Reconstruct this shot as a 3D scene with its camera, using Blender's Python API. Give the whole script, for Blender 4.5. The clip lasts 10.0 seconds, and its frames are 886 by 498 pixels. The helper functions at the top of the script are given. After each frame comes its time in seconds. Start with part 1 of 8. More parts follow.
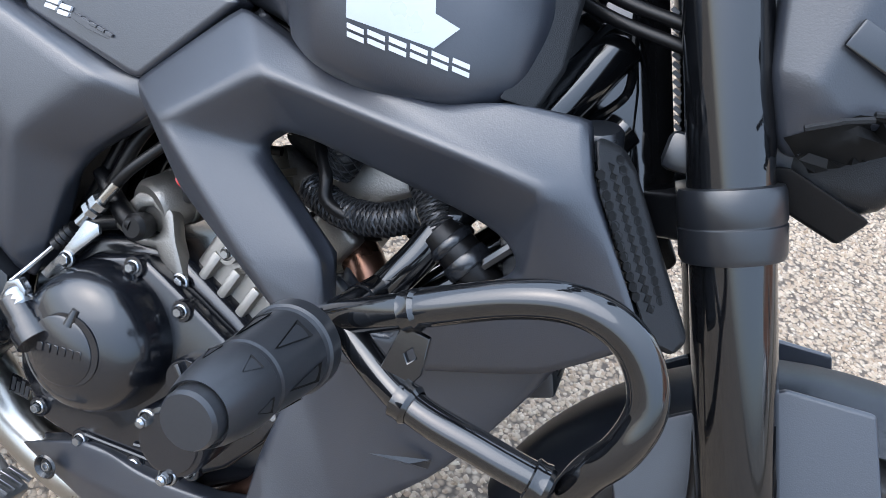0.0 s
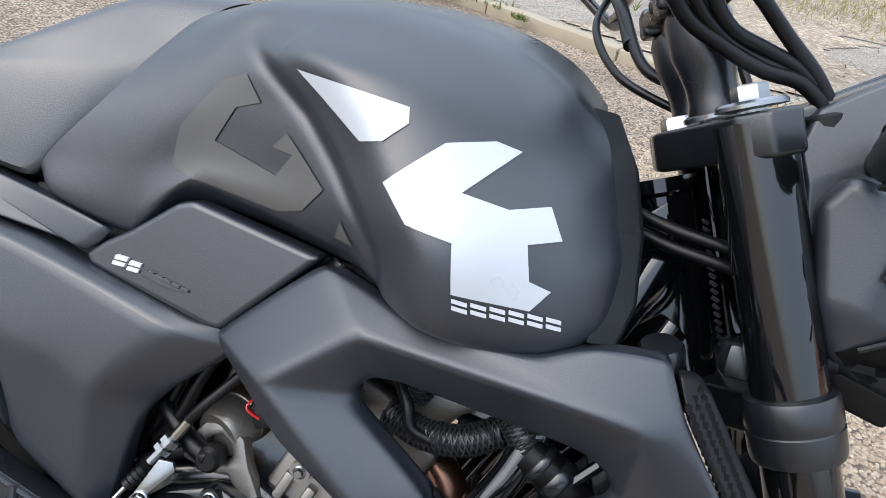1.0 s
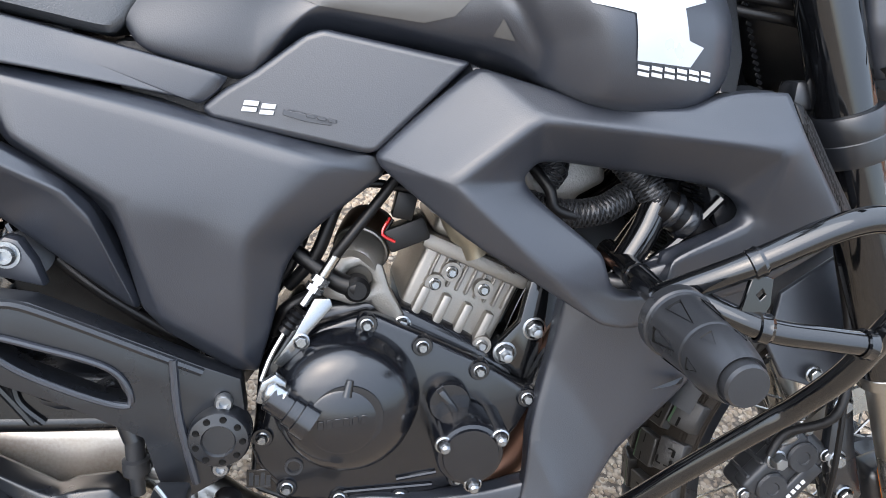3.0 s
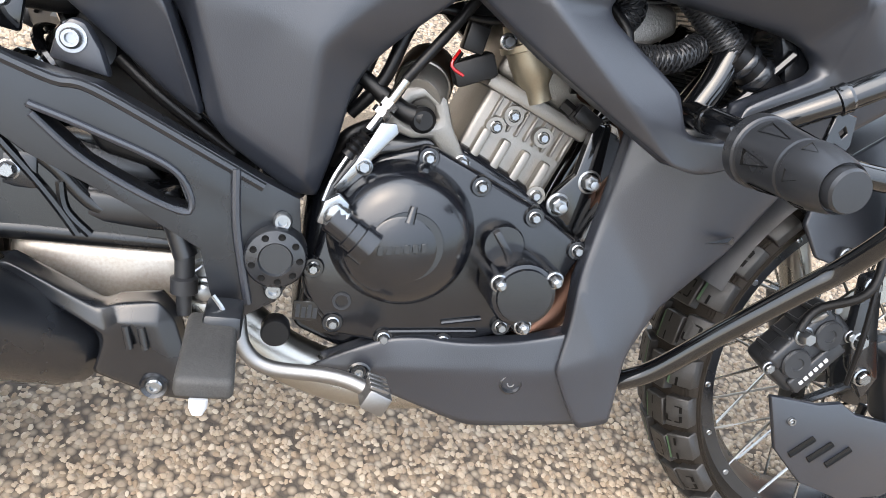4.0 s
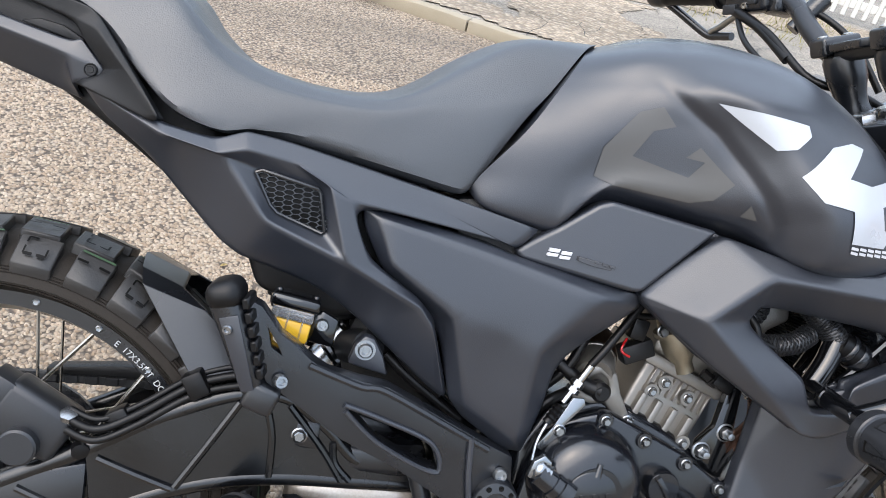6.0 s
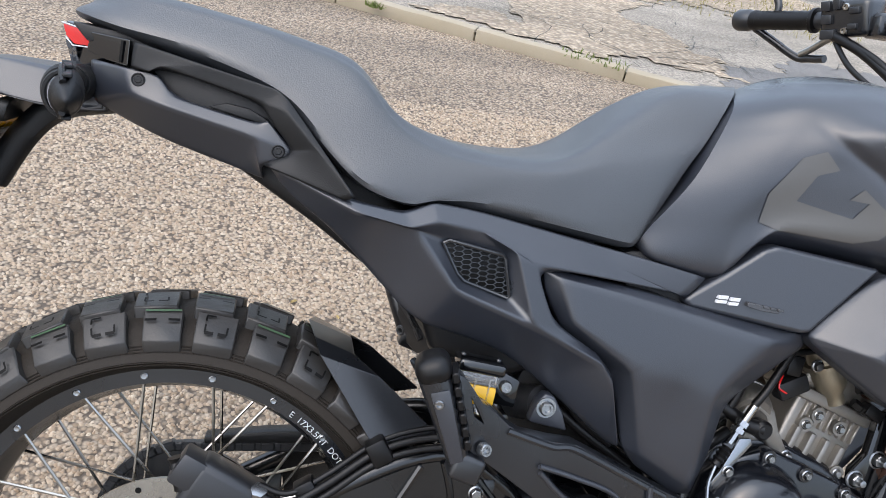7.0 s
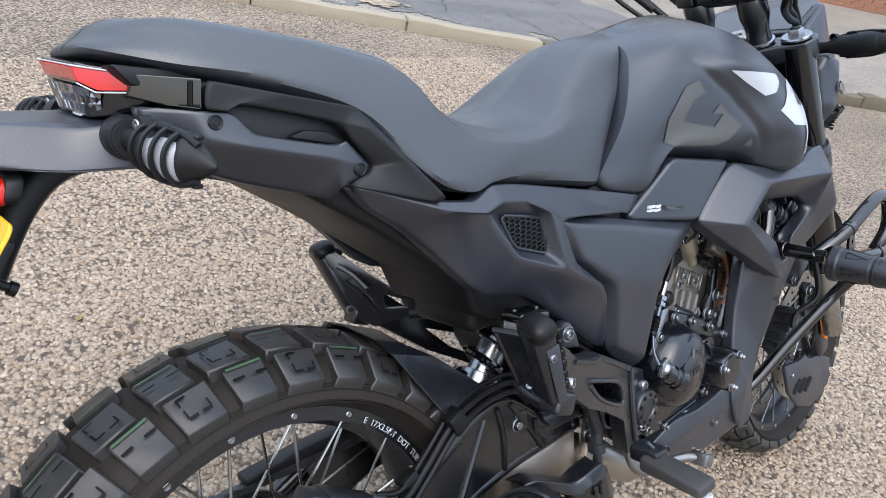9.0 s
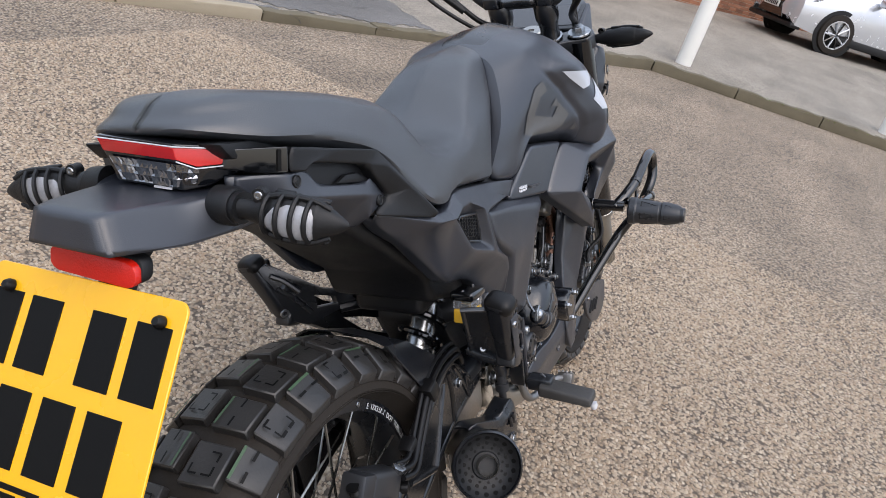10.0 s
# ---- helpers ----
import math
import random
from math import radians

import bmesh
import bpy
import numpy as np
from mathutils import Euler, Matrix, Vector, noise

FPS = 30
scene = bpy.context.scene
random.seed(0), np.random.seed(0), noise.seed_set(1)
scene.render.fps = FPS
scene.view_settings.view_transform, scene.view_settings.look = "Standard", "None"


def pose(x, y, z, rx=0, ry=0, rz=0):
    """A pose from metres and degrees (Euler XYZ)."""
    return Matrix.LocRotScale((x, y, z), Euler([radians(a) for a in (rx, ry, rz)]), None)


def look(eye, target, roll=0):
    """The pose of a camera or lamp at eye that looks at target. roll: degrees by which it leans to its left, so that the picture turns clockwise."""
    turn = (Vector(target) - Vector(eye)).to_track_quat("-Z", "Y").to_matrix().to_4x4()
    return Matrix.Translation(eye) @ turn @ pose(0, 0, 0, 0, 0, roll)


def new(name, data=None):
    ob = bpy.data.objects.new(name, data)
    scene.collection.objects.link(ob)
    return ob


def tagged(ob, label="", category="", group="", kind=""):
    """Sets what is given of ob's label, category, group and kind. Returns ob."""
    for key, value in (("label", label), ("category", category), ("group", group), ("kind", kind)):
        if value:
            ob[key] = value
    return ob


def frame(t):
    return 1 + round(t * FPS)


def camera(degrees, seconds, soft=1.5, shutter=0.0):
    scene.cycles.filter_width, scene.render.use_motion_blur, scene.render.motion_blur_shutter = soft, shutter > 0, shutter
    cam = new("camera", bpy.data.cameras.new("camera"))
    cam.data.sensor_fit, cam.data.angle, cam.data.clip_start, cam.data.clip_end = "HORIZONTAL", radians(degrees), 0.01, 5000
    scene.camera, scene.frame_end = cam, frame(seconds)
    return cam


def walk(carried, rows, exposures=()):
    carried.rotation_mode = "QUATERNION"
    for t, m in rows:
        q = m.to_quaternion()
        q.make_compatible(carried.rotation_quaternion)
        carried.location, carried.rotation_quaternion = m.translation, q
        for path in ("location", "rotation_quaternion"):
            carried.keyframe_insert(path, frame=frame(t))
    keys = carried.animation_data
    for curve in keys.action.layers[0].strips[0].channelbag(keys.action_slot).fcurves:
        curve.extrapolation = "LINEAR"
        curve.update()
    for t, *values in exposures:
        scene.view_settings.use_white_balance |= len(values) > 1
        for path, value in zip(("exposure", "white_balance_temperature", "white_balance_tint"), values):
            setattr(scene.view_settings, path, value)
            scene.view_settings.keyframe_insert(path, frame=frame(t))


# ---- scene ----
# The motorcycle leans on its stand: PATH is in its own upright axes, STAND sets it on the ground.
cam = camera(61.2, 10.0, soft=0.6)
STAND = pose(0, 0, 0.004, -22.59, 0, 0) @ pose(0, 0, 0, 0, -1.3, 0)
PATH = [
    (0.0, 1.0840, -0.6480, 0.7516, 75.28, -17.89, 16.79),
    (0.5, 1.0023, -0.6314, 0.8099, 77.33, -16.10, 15.61),
    (1.0, 0.9452, -0.6980, 0.8518, 81.67, -13.17, 10.11),
    (1.5, 0.8430, -0.8058, 0.8549, 83.70, -10.53, 2.18),
    (2.0, 0.7493, -0.7863, 0.8206, 84.82, -7.92, -3.08),
    (2.5, 0.6835, -0.7480, 0.7763, 81.06, -6.42, -6.19),
    (3.0, 0.6511, -0.7662, 0.7392, 75.97, -5.03, -8.93),
    (3.2, 0.6304, -0.7680, 0.7116, 74.94, -4.98, -9.54),
    (4.3, 0.5389, -0.7779, 0.6029, 73.08, -11.46, -10.92),
    (4.5, 0.5135, -0.7821, 0.6084, 73.52, -12.28, -10.72),
    (5.0, 0.4569, -0.7971, 0.6321, 76.14, -14.02, -8.97),
    (5.5, 0.3993, -0.8458, 0.7063, 80.17, -12.74, -7.63),
    (6.0, 0.3384, -0.9236, 0.7849, 82.32, -9.03, -8.16),
    (6.2, 0.2995, -0.9193, 0.7976, 82.48, -7.58, -8.46),
    (7.3, 0.0257, -0.8902, 0.8404, 82.32, -3.94, -11.22),
    (7.5, -0.0555, -0.9353, 0.8464, 82.52, -3.21, -14.82),
    (8.0, -0.1839, -0.9694, 0.8321, 82.34, -3.24, -22.66),
    (8.5, -0.2632, -0.8275, 0.8641, 80.60, 3.91, -32.15),
    (9.0, -0.3278, -0.7124, 0.8925, 76.79, 2.67, -42.09),
    (9.5, -0.4951, -0.6359, 0.9429, 74.12, 3.28, -56.33),
    (10.0, -0.6318, -0.5399, 1.0161, 71.67, 4.49, -66.12),
]
EXPOSURES = [(0.0, 2.22, 6050, 10), (0.5, 2.15, 6200, 10), (1.0, 1.85, 6650, 11), (1.5, 1.82, 6700, 11), (2.0, 1.80, 6700, 11), (2.5, 2.06, 6450, 10), (3.0, 2.35, 6650, 11), (4.5, 2.55, 7050, 11), (5.0, 2.58, 6850, 11), (5.5, 2.35, 6750, 11), (6.0, 1.95, 6700, 11), (7.5, 1.80, 6650, 12), (8.0, 1.80, 6650, 12), (8.5, 1.78, 6500, 12), (9.0, 1.80, 6400, 12), (9.5, 1.75, 6500, 14), (10.0, 1.42, 6800, 14)]
walk(cam, [(t, STAND @ pose(x, y, z, rx, ry, rz)) for t, x, y, z, rx, ry, rz in PATH], EXPOSURES)
from mathutils.bvhtree import BVHTree

# ---- light: a bright, thinly overcast day ----
world = bpy.data.worlds.new("sky")
scene.world = world
world.use_nodes = True
wn = world.node_tree
sky = wn.nodes.new("ShaderNodeTexSky")
sky.sky_type, sky.sun_disc = "NISHITA", False
SUN_UP, SUN_ROUND = 52.0, 226.0
sky.sun_elevation, sky.sun_rotation = radians(SUN_UP), radians(SUN_ROUND)
sky.air_density, sky.dust_density, sky.ozone_density = 1.0, 3.0, 1.5
wn.links.new(sky.outputs[0], wn.nodes["Background"].inputs[0])
wn.nodes["Background"].inputs[1].default_value = 0.05
cloud = wn.nodes.new("ShaderNodeBackground")
cloud.inputs[0].default_value = (0.76, 0.88, 1.04, 1)
# thin cloud, brighter overhead than at the horizon
way = wn.nodes.new("ShaderNodeTexCoord")
split = wn.nodes.new("ShaderNodeSeparateXYZ")
glow = wn.nodes.new("ShaderNodeMapRange")
glow.inputs["To Min"].default_value, glow.inputs["To Max"].default_value = 0.13, 0.62
wn.links.new(way.outputs["Generated"], split.inputs[0])
wn.links.new(split.outputs["Z"], glow.inputs["Value"])
wn.links.new(glow.outputs["Result"], cloud.inputs[1])
veil = wn.nodes.new("ShaderNodeAddShader")
wn.links.new(wn.nodes["Background"].outputs[0], veil.inputs[0])
wn.links.new(cloud.outputs[0], veil.inputs[1])
wn.links.new(veil.outputs[0], wn.nodes["World Output"].inputs[0])
sun_data = bpy.data.lights.new("sun", "SUN")
sun_data.energy, sun_data.angle, sun_data.color = 0.45, radians(70), (1.0, 0.97, 0.93)
sun = new("sun", sun_data)
sa, sr = radians(SUN_UP), radians(SUN_ROUND)
sun.matrix_world = look((math.sin(sr) * math.cos(sa) * 30, math.cos(sr) * math.cos(sa) * 30, math.sin(sa) * 30), (0, 0, 0))


# ---- materials ----
def material(name, colour, rough=0.5, metal=0.0, spots=None, scale=40.0, bump=0.0, bump_scale=400.0, coat=0.0, vary=0.15, rough_vary=0.08, spec=0.5):
    """A surface with grain at two scales: broad change of colour and gloss, fine relief."""
    m = bpy.data.materials.new(name)
    m.use_nodes = True
    nt = m.node_tree
    b = nt.nodes["Principled BSDF"]
    b.inputs["Roughness"].default_value, b.inputs["Metallic"].default_value = rough, metal
    b.inputs["Coat Weight"].default_value = coat
    b.inputs["Specular IOR Level"].default_value = spec
    co = nt.nodes.new("ShaderNodeTexCoord")
    big = nt.nodes.new("ShaderNodeTexNoise")
    big.inputs["Scale"].default_value, big.inputs["Detail"].default_value = scale * 0.25, 6
    nt.links.new(co.outputs["Object"], big.inputs["Vector"])
    fine = nt.nodes.new("ShaderNodeTexNoise")
    fine.inputs["Scale"].default_value, fine.inputs["Detail"].default_value = scale * 12, 3
    nt.links.new(co.outputs["Object"], fine.inputs["Vector"])
    mix = nt.nodes.new("ShaderNodeMix")
    mix.data_type = "RGBA"
    a = [c * (1 - vary) for c in colour]
    z = list(spots) if spots else [min(1, c * (1 + vary)) for c in colour]
    mix.inputs["A"].default_value, mix.inputs["B"].default_value = (*a, 1), (*z, 1)
    add = nt.nodes.new("ShaderNodeMath")
    add.operation = "ADD"
    half = nt.nodes.new("ShaderNodeMath")
    half.operation = "MULTIPLY"
    half.inputs[1].default_value = 0.5
    nt.links.new(big.outputs["Fac"], add.inputs[0])
    nt.links.new(fine.outputs["Fac"], add.inputs[1])
    nt.links.new(add.outputs[0], half.inputs[0])
    nt.links.new(half.outputs[0], mix.inputs["Factor"])
    nt.links.new(mix.outputs["Result"], b.inputs["Base Color"])
    rr = nt.nodes.new("ShaderNodeMapRange")
    rr.inputs["From Min"].default_value, rr.inputs["From Max"].default_value = 0.3, 0.7
    rr.inputs["To Min"].default_value, rr.inputs["To Max"].default_value = max(0.02, rough - rough_vary), min(1, rough + rough_vary)
    nt.links.new(big.outputs["Fac"], rr.inputs["Value"])
    nt.links.new(rr.outputs["Result"], b.inputs["Roughness"])
    if bump:
        grain = nt.nodes.new("ShaderNodeTexNoise")
        grain.inputs["Scale"].default_value, grain.inputs["Detail"].default_value = bump_scale, 4
        nt.links.new(co.outputs["Object"], grain.inputs["Vector"])
        bp = nt.nodes.new("ShaderNodeBump")
        bp.inputs["Strength"].default_value, bp.inputs["Distance"].default_value = bump, 0.001
        nt.links.new(grain.outputs["Fac"], bp.inputs["Height"])
        nt.links.new(bp.outputs["Normal"], b.inputs["Normal"])
    return m


MATT = material("matt_black_paint", (0.0145, 0.0172, 0.0240), 0.37, spots=(0.0205, 0.0240, 0.0325), bump=0.14, bump_scale=900, vary=0.1, spec=0.85)
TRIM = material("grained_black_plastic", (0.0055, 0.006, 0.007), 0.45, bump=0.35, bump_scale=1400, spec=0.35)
SATIN = material("satin_black_paint", (0.0075, 0.0087, 0.0112), 0.28, bump=0.05, bump_scale=500, spec=0.75)
GLOSS = material("gloss_black_paint", (0.003, 0.0033, 0.004), 0.09, coat=0.4, spec=0.65, rough_vary=0.04, vary=0.08)
CASE = material("engine_black_paint", (0.0045, 0.0053, 0.0075), 0.22, bump=0.03, bump_scale=350, rough_vary=0.05, coat=0.25, spec=0.65)
VINYL = material("black_seat_vinyl", (0.0225, 0.0255, 0.0300), 0.40, bump=0.35, bump_scale=700, spec=1.0)
CAST = material("gloss_black_casting", (0.0032, 0.0036, 0.0045), 0.24, spec=0.7, bump=0.08, bump_scale=220, rough_vary=0.1)
# Carcass black sits below the tread's, painting shade into the gaps between blocks.
RUBBER = material("black_tyre_rubber", (0.005, 0.0048, 0.0045), 0.68, spec=0.25, spots=(0.030, 0.023, 0.017), bump=0.4, bump_scale=260, vary=0.2, scale=60)
TREAD = material("scuffed_tread_rubber", (0.0125, 0.0125, 0.0132), 0.42, spots=(0.034, 0.032, 0.030), bump=0.3, bump_scale=300, scale=90)
SCUFFED = material("scuffed_black_rubber", (0.004, 0.004, 0.005), 0.5, spec=0.3, spots=(0.075, 0.073, 0.07), bump=0.7, bump_scale=120, scale=70, vary=0.5)
PEDAL = material("brushed_pedal_alloy", (0.24, 0.235, 0.23), 0.36, 0.9, bump=0.15, bump_scale=260)
HOSE = material("black_rubber_hose", (0.0035, 0.0035, 0.004), 0.40, spec=0.3, bump=0.1, bump_scale=600)
ALLOY = material("cast_aluminium", (0.33, 0.318, 0.295), 0.42, 0.8, spots=(0.22, 0.205, 0.185), bump=0.45, bump_scale=500, rough_vary=0.1)
ZINC = material("zinc_plated_steel", (0.31, 0.325, 0.34), 0.26, 0.95, bump=0.04, rough_vary=0.1)
STEEL = material("stainless_steel", (0.38, 0.37, 0.345), 0.28, 1.0, rough_vary=0.12, bump=0.04)
COPPER = material("heat_blued_copper_steel", (0.20, 0.105, 0.068), 0.34, 0.9, spots=(0.13, 0.075, 0.06), scale=30, rough_vary=0.2, vary=0.3)
HEADER = material("heat_tinted_steel", (0.36, 0.29, 0.22), 0.36, 0.95, spots=(0.2, 0.12, 0.075), scale=22, rough_vary=0.15, vary=0.3)
STAINED = material("stained_stainless", (0.62, 0.60, 0.56), 0.42, 0.8, spots=(0.24, 0.17, 0.11), scale=26, rough_vary=0.15, vary=0.05)
GREY = material("dark_grey_anodised", (0.032, 0.034, 0.038), 0.34, 0.4, bump=0.06)
WHITE_DECAL = material("white_silver_decal", (0.43, 0.455, 0.49), 0.35, 0.15, vary=0.04)
GREY_DECAL = material("gloss_grey_decal", (0.070, 0.069, 0.067), 0.44, vary=0.05)
DARK_DECAL = material("dark_grey_lettering", (0.045, 0.046, 0.05), 0.3, vary=0.05)
WHITE_PRINT = material("white_print", (0.50, 0.51, 0.53), 0.5, vary=0.05)
FACETS = material("chromed_facets", (0.30, 0.305, 0.32), 0.12, 0.95, bump=0.3, bump_scale=300)
RED = material("red_lens", (0.50, 0.014, 0.016), 0.12, coat=0.5, vary=0.2)
RED_REFLECT = material("red_reflector", (0.50, 0.012, 0.006), 0.12, bump=0.5, bump_scale=500, vary=0.4, scale=90)
AMBER = material("amber_reflector", (0.75, 0.2, 0.02), 0.2, coat=0.4)
AMBER_FLUID = material("amber_brake_fluid", (0.62, 0.36, 0.03), 0.12, vary=0.15)
YELLOW = material("yellow_plate", (0.74, 0.385, 0.004), 0.28, vary=0.03, coat=0.3)
# Black for plate print, also painted as the shade inside holes and hollows.
INK_AND_SHADE = material("black_ink_and_hollow_shade", (0.003, 0.003, 0.003), 0.5, spec=0.15)
GREEN = material("green_tyre_stripe", (0.07, 0.15, 0.075), 0.6, spots=(0.03, 0.05, 0.03), scale=90)
CLEAR = material("clear_lens", (0.75, 0.77, 0.8), 0.06, vary=0.02, rough_vary=0.01)
CLEAR.node_tree.nodes["Principled BSDF"].inputs["Transmission Weight"].default_value = 0.85
FROST = material("frosted_clear_lens", (0.12, 0.125, 0.14), 0.14, spots=(0.48, 0.49, 0.52), scale=260, bump=0.5, bump_scale=420, coat=0.6)
SMOKE = material("smoked_gloss_panel", (0.004, 0.0045, 0.006), 0.07, coat=0.8, rough_vary=0.01)
MIRROR = material("mirror_glass", (0.9, 0.9, 0.92), 0.02, 1.0, vary=0.01, rough_vary=0.005)
SCREEN = material("dash_screen", (0.03, 0.032, 0.036), 0.08, coat=0.6, rough_vary=0.01)


# ---- building helpers ----
def part(name, bm, mat, parent=None, label="", smooth=38.0):
    """Links a bmesh as one mesh object under a thing or part; edges sharper than `smooth` stay hard."""
    bmesh.ops.recalc_face_normals(bm, faces=bm.faces)
    lim = radians(smooth)
    for fc in bm.faces:
        fc.smooth = True
    for e in bm.edges:
        e.smooth = not (len(e.link_faces) == 2 and e.calc_face_angle(0.0) > lim)
    flat = bm.faces.layers.int.get("panel")
    if flat is not None:
        bm.faces.layers.int.remove(flat)
    crease = bm.edges.layers.float.get("crease_edge")
    if crease is not None:
        for e in bm.edges:
            e.smooth = True
    me = bpy.data.meshes.new(name)
    bm.to_mesh(me)
    bm.free()
    me.materials.append(mat)
    ob = new(name, me)
    if flat is not None:
        keep = ob.modifiers.new("flat_faces", "WEIGHTED_NORMAL")
        keep.keep_sharp, keep.weight = True, 60
    if crease is not None:
        skin = ob.modifiers.new("moulded", "SUBSURF")
        skin.levels = skin.render_levels = 3
    ob.parent = parent
    if label:
        tagged(ob, label)
    return ob


def spline(pts, n, closed=False):
    """n points along a smooth line through pts, evenly spaced by length."""
    p = [Vector(q) for q in pts]
    m = len(p)
    out = []
    spans = m if closed else m - 1
    for i in range(spans):
        a, b, c, d = (p[(i + k) % m] if closed else p[max(0, min(m - 1, i + k))] for k in (-1, 0, 1, 2))
        for k in range(12):
            t = k / 12
            out.append(0.5 * ((2 * b) + (c - a) * t + (2 * a - 5 * b + 4 * c - d) * t * t + (3 * b - a - 3 * c + d) * t ** 3))
    out.append(p[0] if closed else p[-1])
    s = np.concatenate([[0], np.cumsum([(out[i + 1] - out[i]).length for i in range(len(out) - 1)])])
    q = np.linspace(0, s[-1], n + 1 if closed else n)
    arr = np.array([tuple(v) for v in out])
    res = [Vector([float(np.interp(x, s, arr[:, k])) for k in range(3)]) for x in q]
    return res[:-1] if closed else res


def tube(pts, r, n=None, segs=12, bm=None, straight=False, caps=True, taper=None):
    """A round bar swept along a smooth line."""
    bm = bm or bmesh.new()
    path = [Vector(q) for q in pts] if straight else spline(pts, n or max(8, len(pts) * 6))
    up = None
    rings = []
    for i, c in enumerate(path):
        d = (path[min(i + 1, len(path) - 1)] - path[max(i - 1, 0)]).normalized()
        if up is None:
            up = d.orthogonal().normalized()
        else:
            up = (up - d * up.dot(d)).normalized()
        side = d.cross(up)
        rr = r if taper is None else r + (taper - r) * i / (len(path) - 1)
        rings.append([bm.verts.new(c + (up * math.cos(a) + side * math.sin(a)) * rr) for a in (2 * math.pi * k / segs for k in range(segs))])
    for a, b in zip(rings, rings[1:]):
        for k in range(segs):
            bm.faces.new((a[k], a[(k + 1) % segs], b[(k + 1) % segs], b[k]))
    if caps:
        bm.faces.new(rings[0][::-1])
        bm.faces.new(rings[-1])
    return bm


def lathe(profile, origin, axis, segs=32, bm=None):
    """Turns (radius, height) pairs round an axis; radius 0 closes the end."""
    bm = bm or bmesh.new()
    ax = Vector(axis).normalized()
    u = ax.orthogonal().normalized()
    v = ax.cross(u)
    o = Vector(origin)
    rings = []
    for r, h in profile:
        if r <= 1e-6:
            rings.append([bm.verts.new(o + ax * h)])
        else:
            rings.append([bm.verts.new(o + ax * h + (u * math.cos(a) + v * math.sin(a)) * r) for a in (2 * math.pi * k / segs for k in range(segs))])
    for a, b in zip(rings, rings[1:]):
        for k in range(segs):
            j = (k + 1) % segs
            if len(a) == 1 and len(b) == 1:
                continue
            if len(a) == 1:
                bm.faces.new((a[0], b[j], b[k]))
            elif len(b) == 1:
                bm.faces.new((a[k], a[j], b[0]))
            else:
                bm.faces.new((a[k], a[j], b[j], b[k]))
    return bm


def round_edges(bm, width, segs=2, angle=18.0):
    lim = radians(angle)
    es = [e for e in bm.edges if len(e.link_faces) == 2 and e.calc_face_angle(0.0) > lim]
    if es and width > 0:
        bmesh.ops.bevel(bm, geom=es, offset=width, offset_type="OFFSET", segments=segs, profile=0.5, affect="EDGES", clamp_overlap=True)
    return bm


def shell(verts, faces, thick=0.012, bevel=0.004, segs=3, inward=(0, 1, 0), flip=False):
    """A moulded panel: faces over corner points, given depth towards the machine's middle, edges rounded."""
    bm = bmesh.new()
    s = -1 if flip else 1
    vs = [bm.verts.new((x, s * y, z)) for x, y, z in verts]
    fs = [bm.faces.new([vs[i] for i in f]) for f in faces]
    bmesh.ops.recalc_face_normals(bm, faces=fs)
    d = Vector((inward[0], s * inward[1], inward[2])) * thick
    back = [bm.verts.new(v.co + d) for v in vs]
    for f in faces:
        bm.faces.new([back[i] for i in reversed(f)])
    for e in [e for e in bm.edges if len(e.link_faces) == 1]:
        a, b = e.verts
        if a in vs and b in vs:
            bm.faces.new((a, b, back[vs.index(b)], back[vs.index(a)]))
    bm.faces.layers.int.new("panel")
    bmesh.ops.recalc_face_normals(bm, faces=bm.faces)
    return round_edges(bm, bevel, segs, 12)


def moulded(verts, faces, thick=0.02, rim=0.72, ridge=0.62, inward=(0, 1, 0), flip=False, corner=0.85):
    """A moulded panel with softly rounded ridges: a cage of faces over corner points, with depth, smoothed between creased edges."""
    bm = bmesh.new()
    lay = bm.edges.layers.float.new("crease_edge")
    tip = bm.verts.layers.float.new("crease_vert")
    s = -1 if flip else 1
    vs = [bm.verts.new((x, s * y, z)) for x, y, z in verts]
    for f in faces:
        bm.faces.new([vs[i] for i in f])
    d = Vector((inward[0], s * inward[1], inward[2])) * thick
    back = {v: bm.verts.new(v.co + d) for v in vs}
    outer = [e for e in bm.edges if len(e.link_faces) == 1]
    for f in faces:
        bm.faces.new([back[vs[i]] for i in reversed(f)])
    for e in outer:
        a, b = e.verts
        bm.faces.new((a, b, back[b], back[a]))
    bmesh.ops.recalc_face_normals(bm, faces=bm.faces)
    front, edge = set(vs), set(outer)
    for v in vs:
        rim_dirs = [(e.other_vert(v).co - v.co).normalized() for e in v.link_edges if e in edge]
        if len(rim_dirs) == 2 and math.degrees(rim_dirs[0].angle(-rim_dirs[1])) > 28:
            v[tip] = back[v][tip] = corner
    for e in bm.edges:
        bend = math.degrees(e.calc_face_angle(0.0))
        if e in edge:
            e[lay] = rim
        elif e.verts[0] in front and e.verts[1] in front:
            e[lay] = ridge * min(1.0, bend / 16.0)
        elif e.verts[0] not in front and e.verts[1] not in front:
            e[lay] = 1.0
    return bm


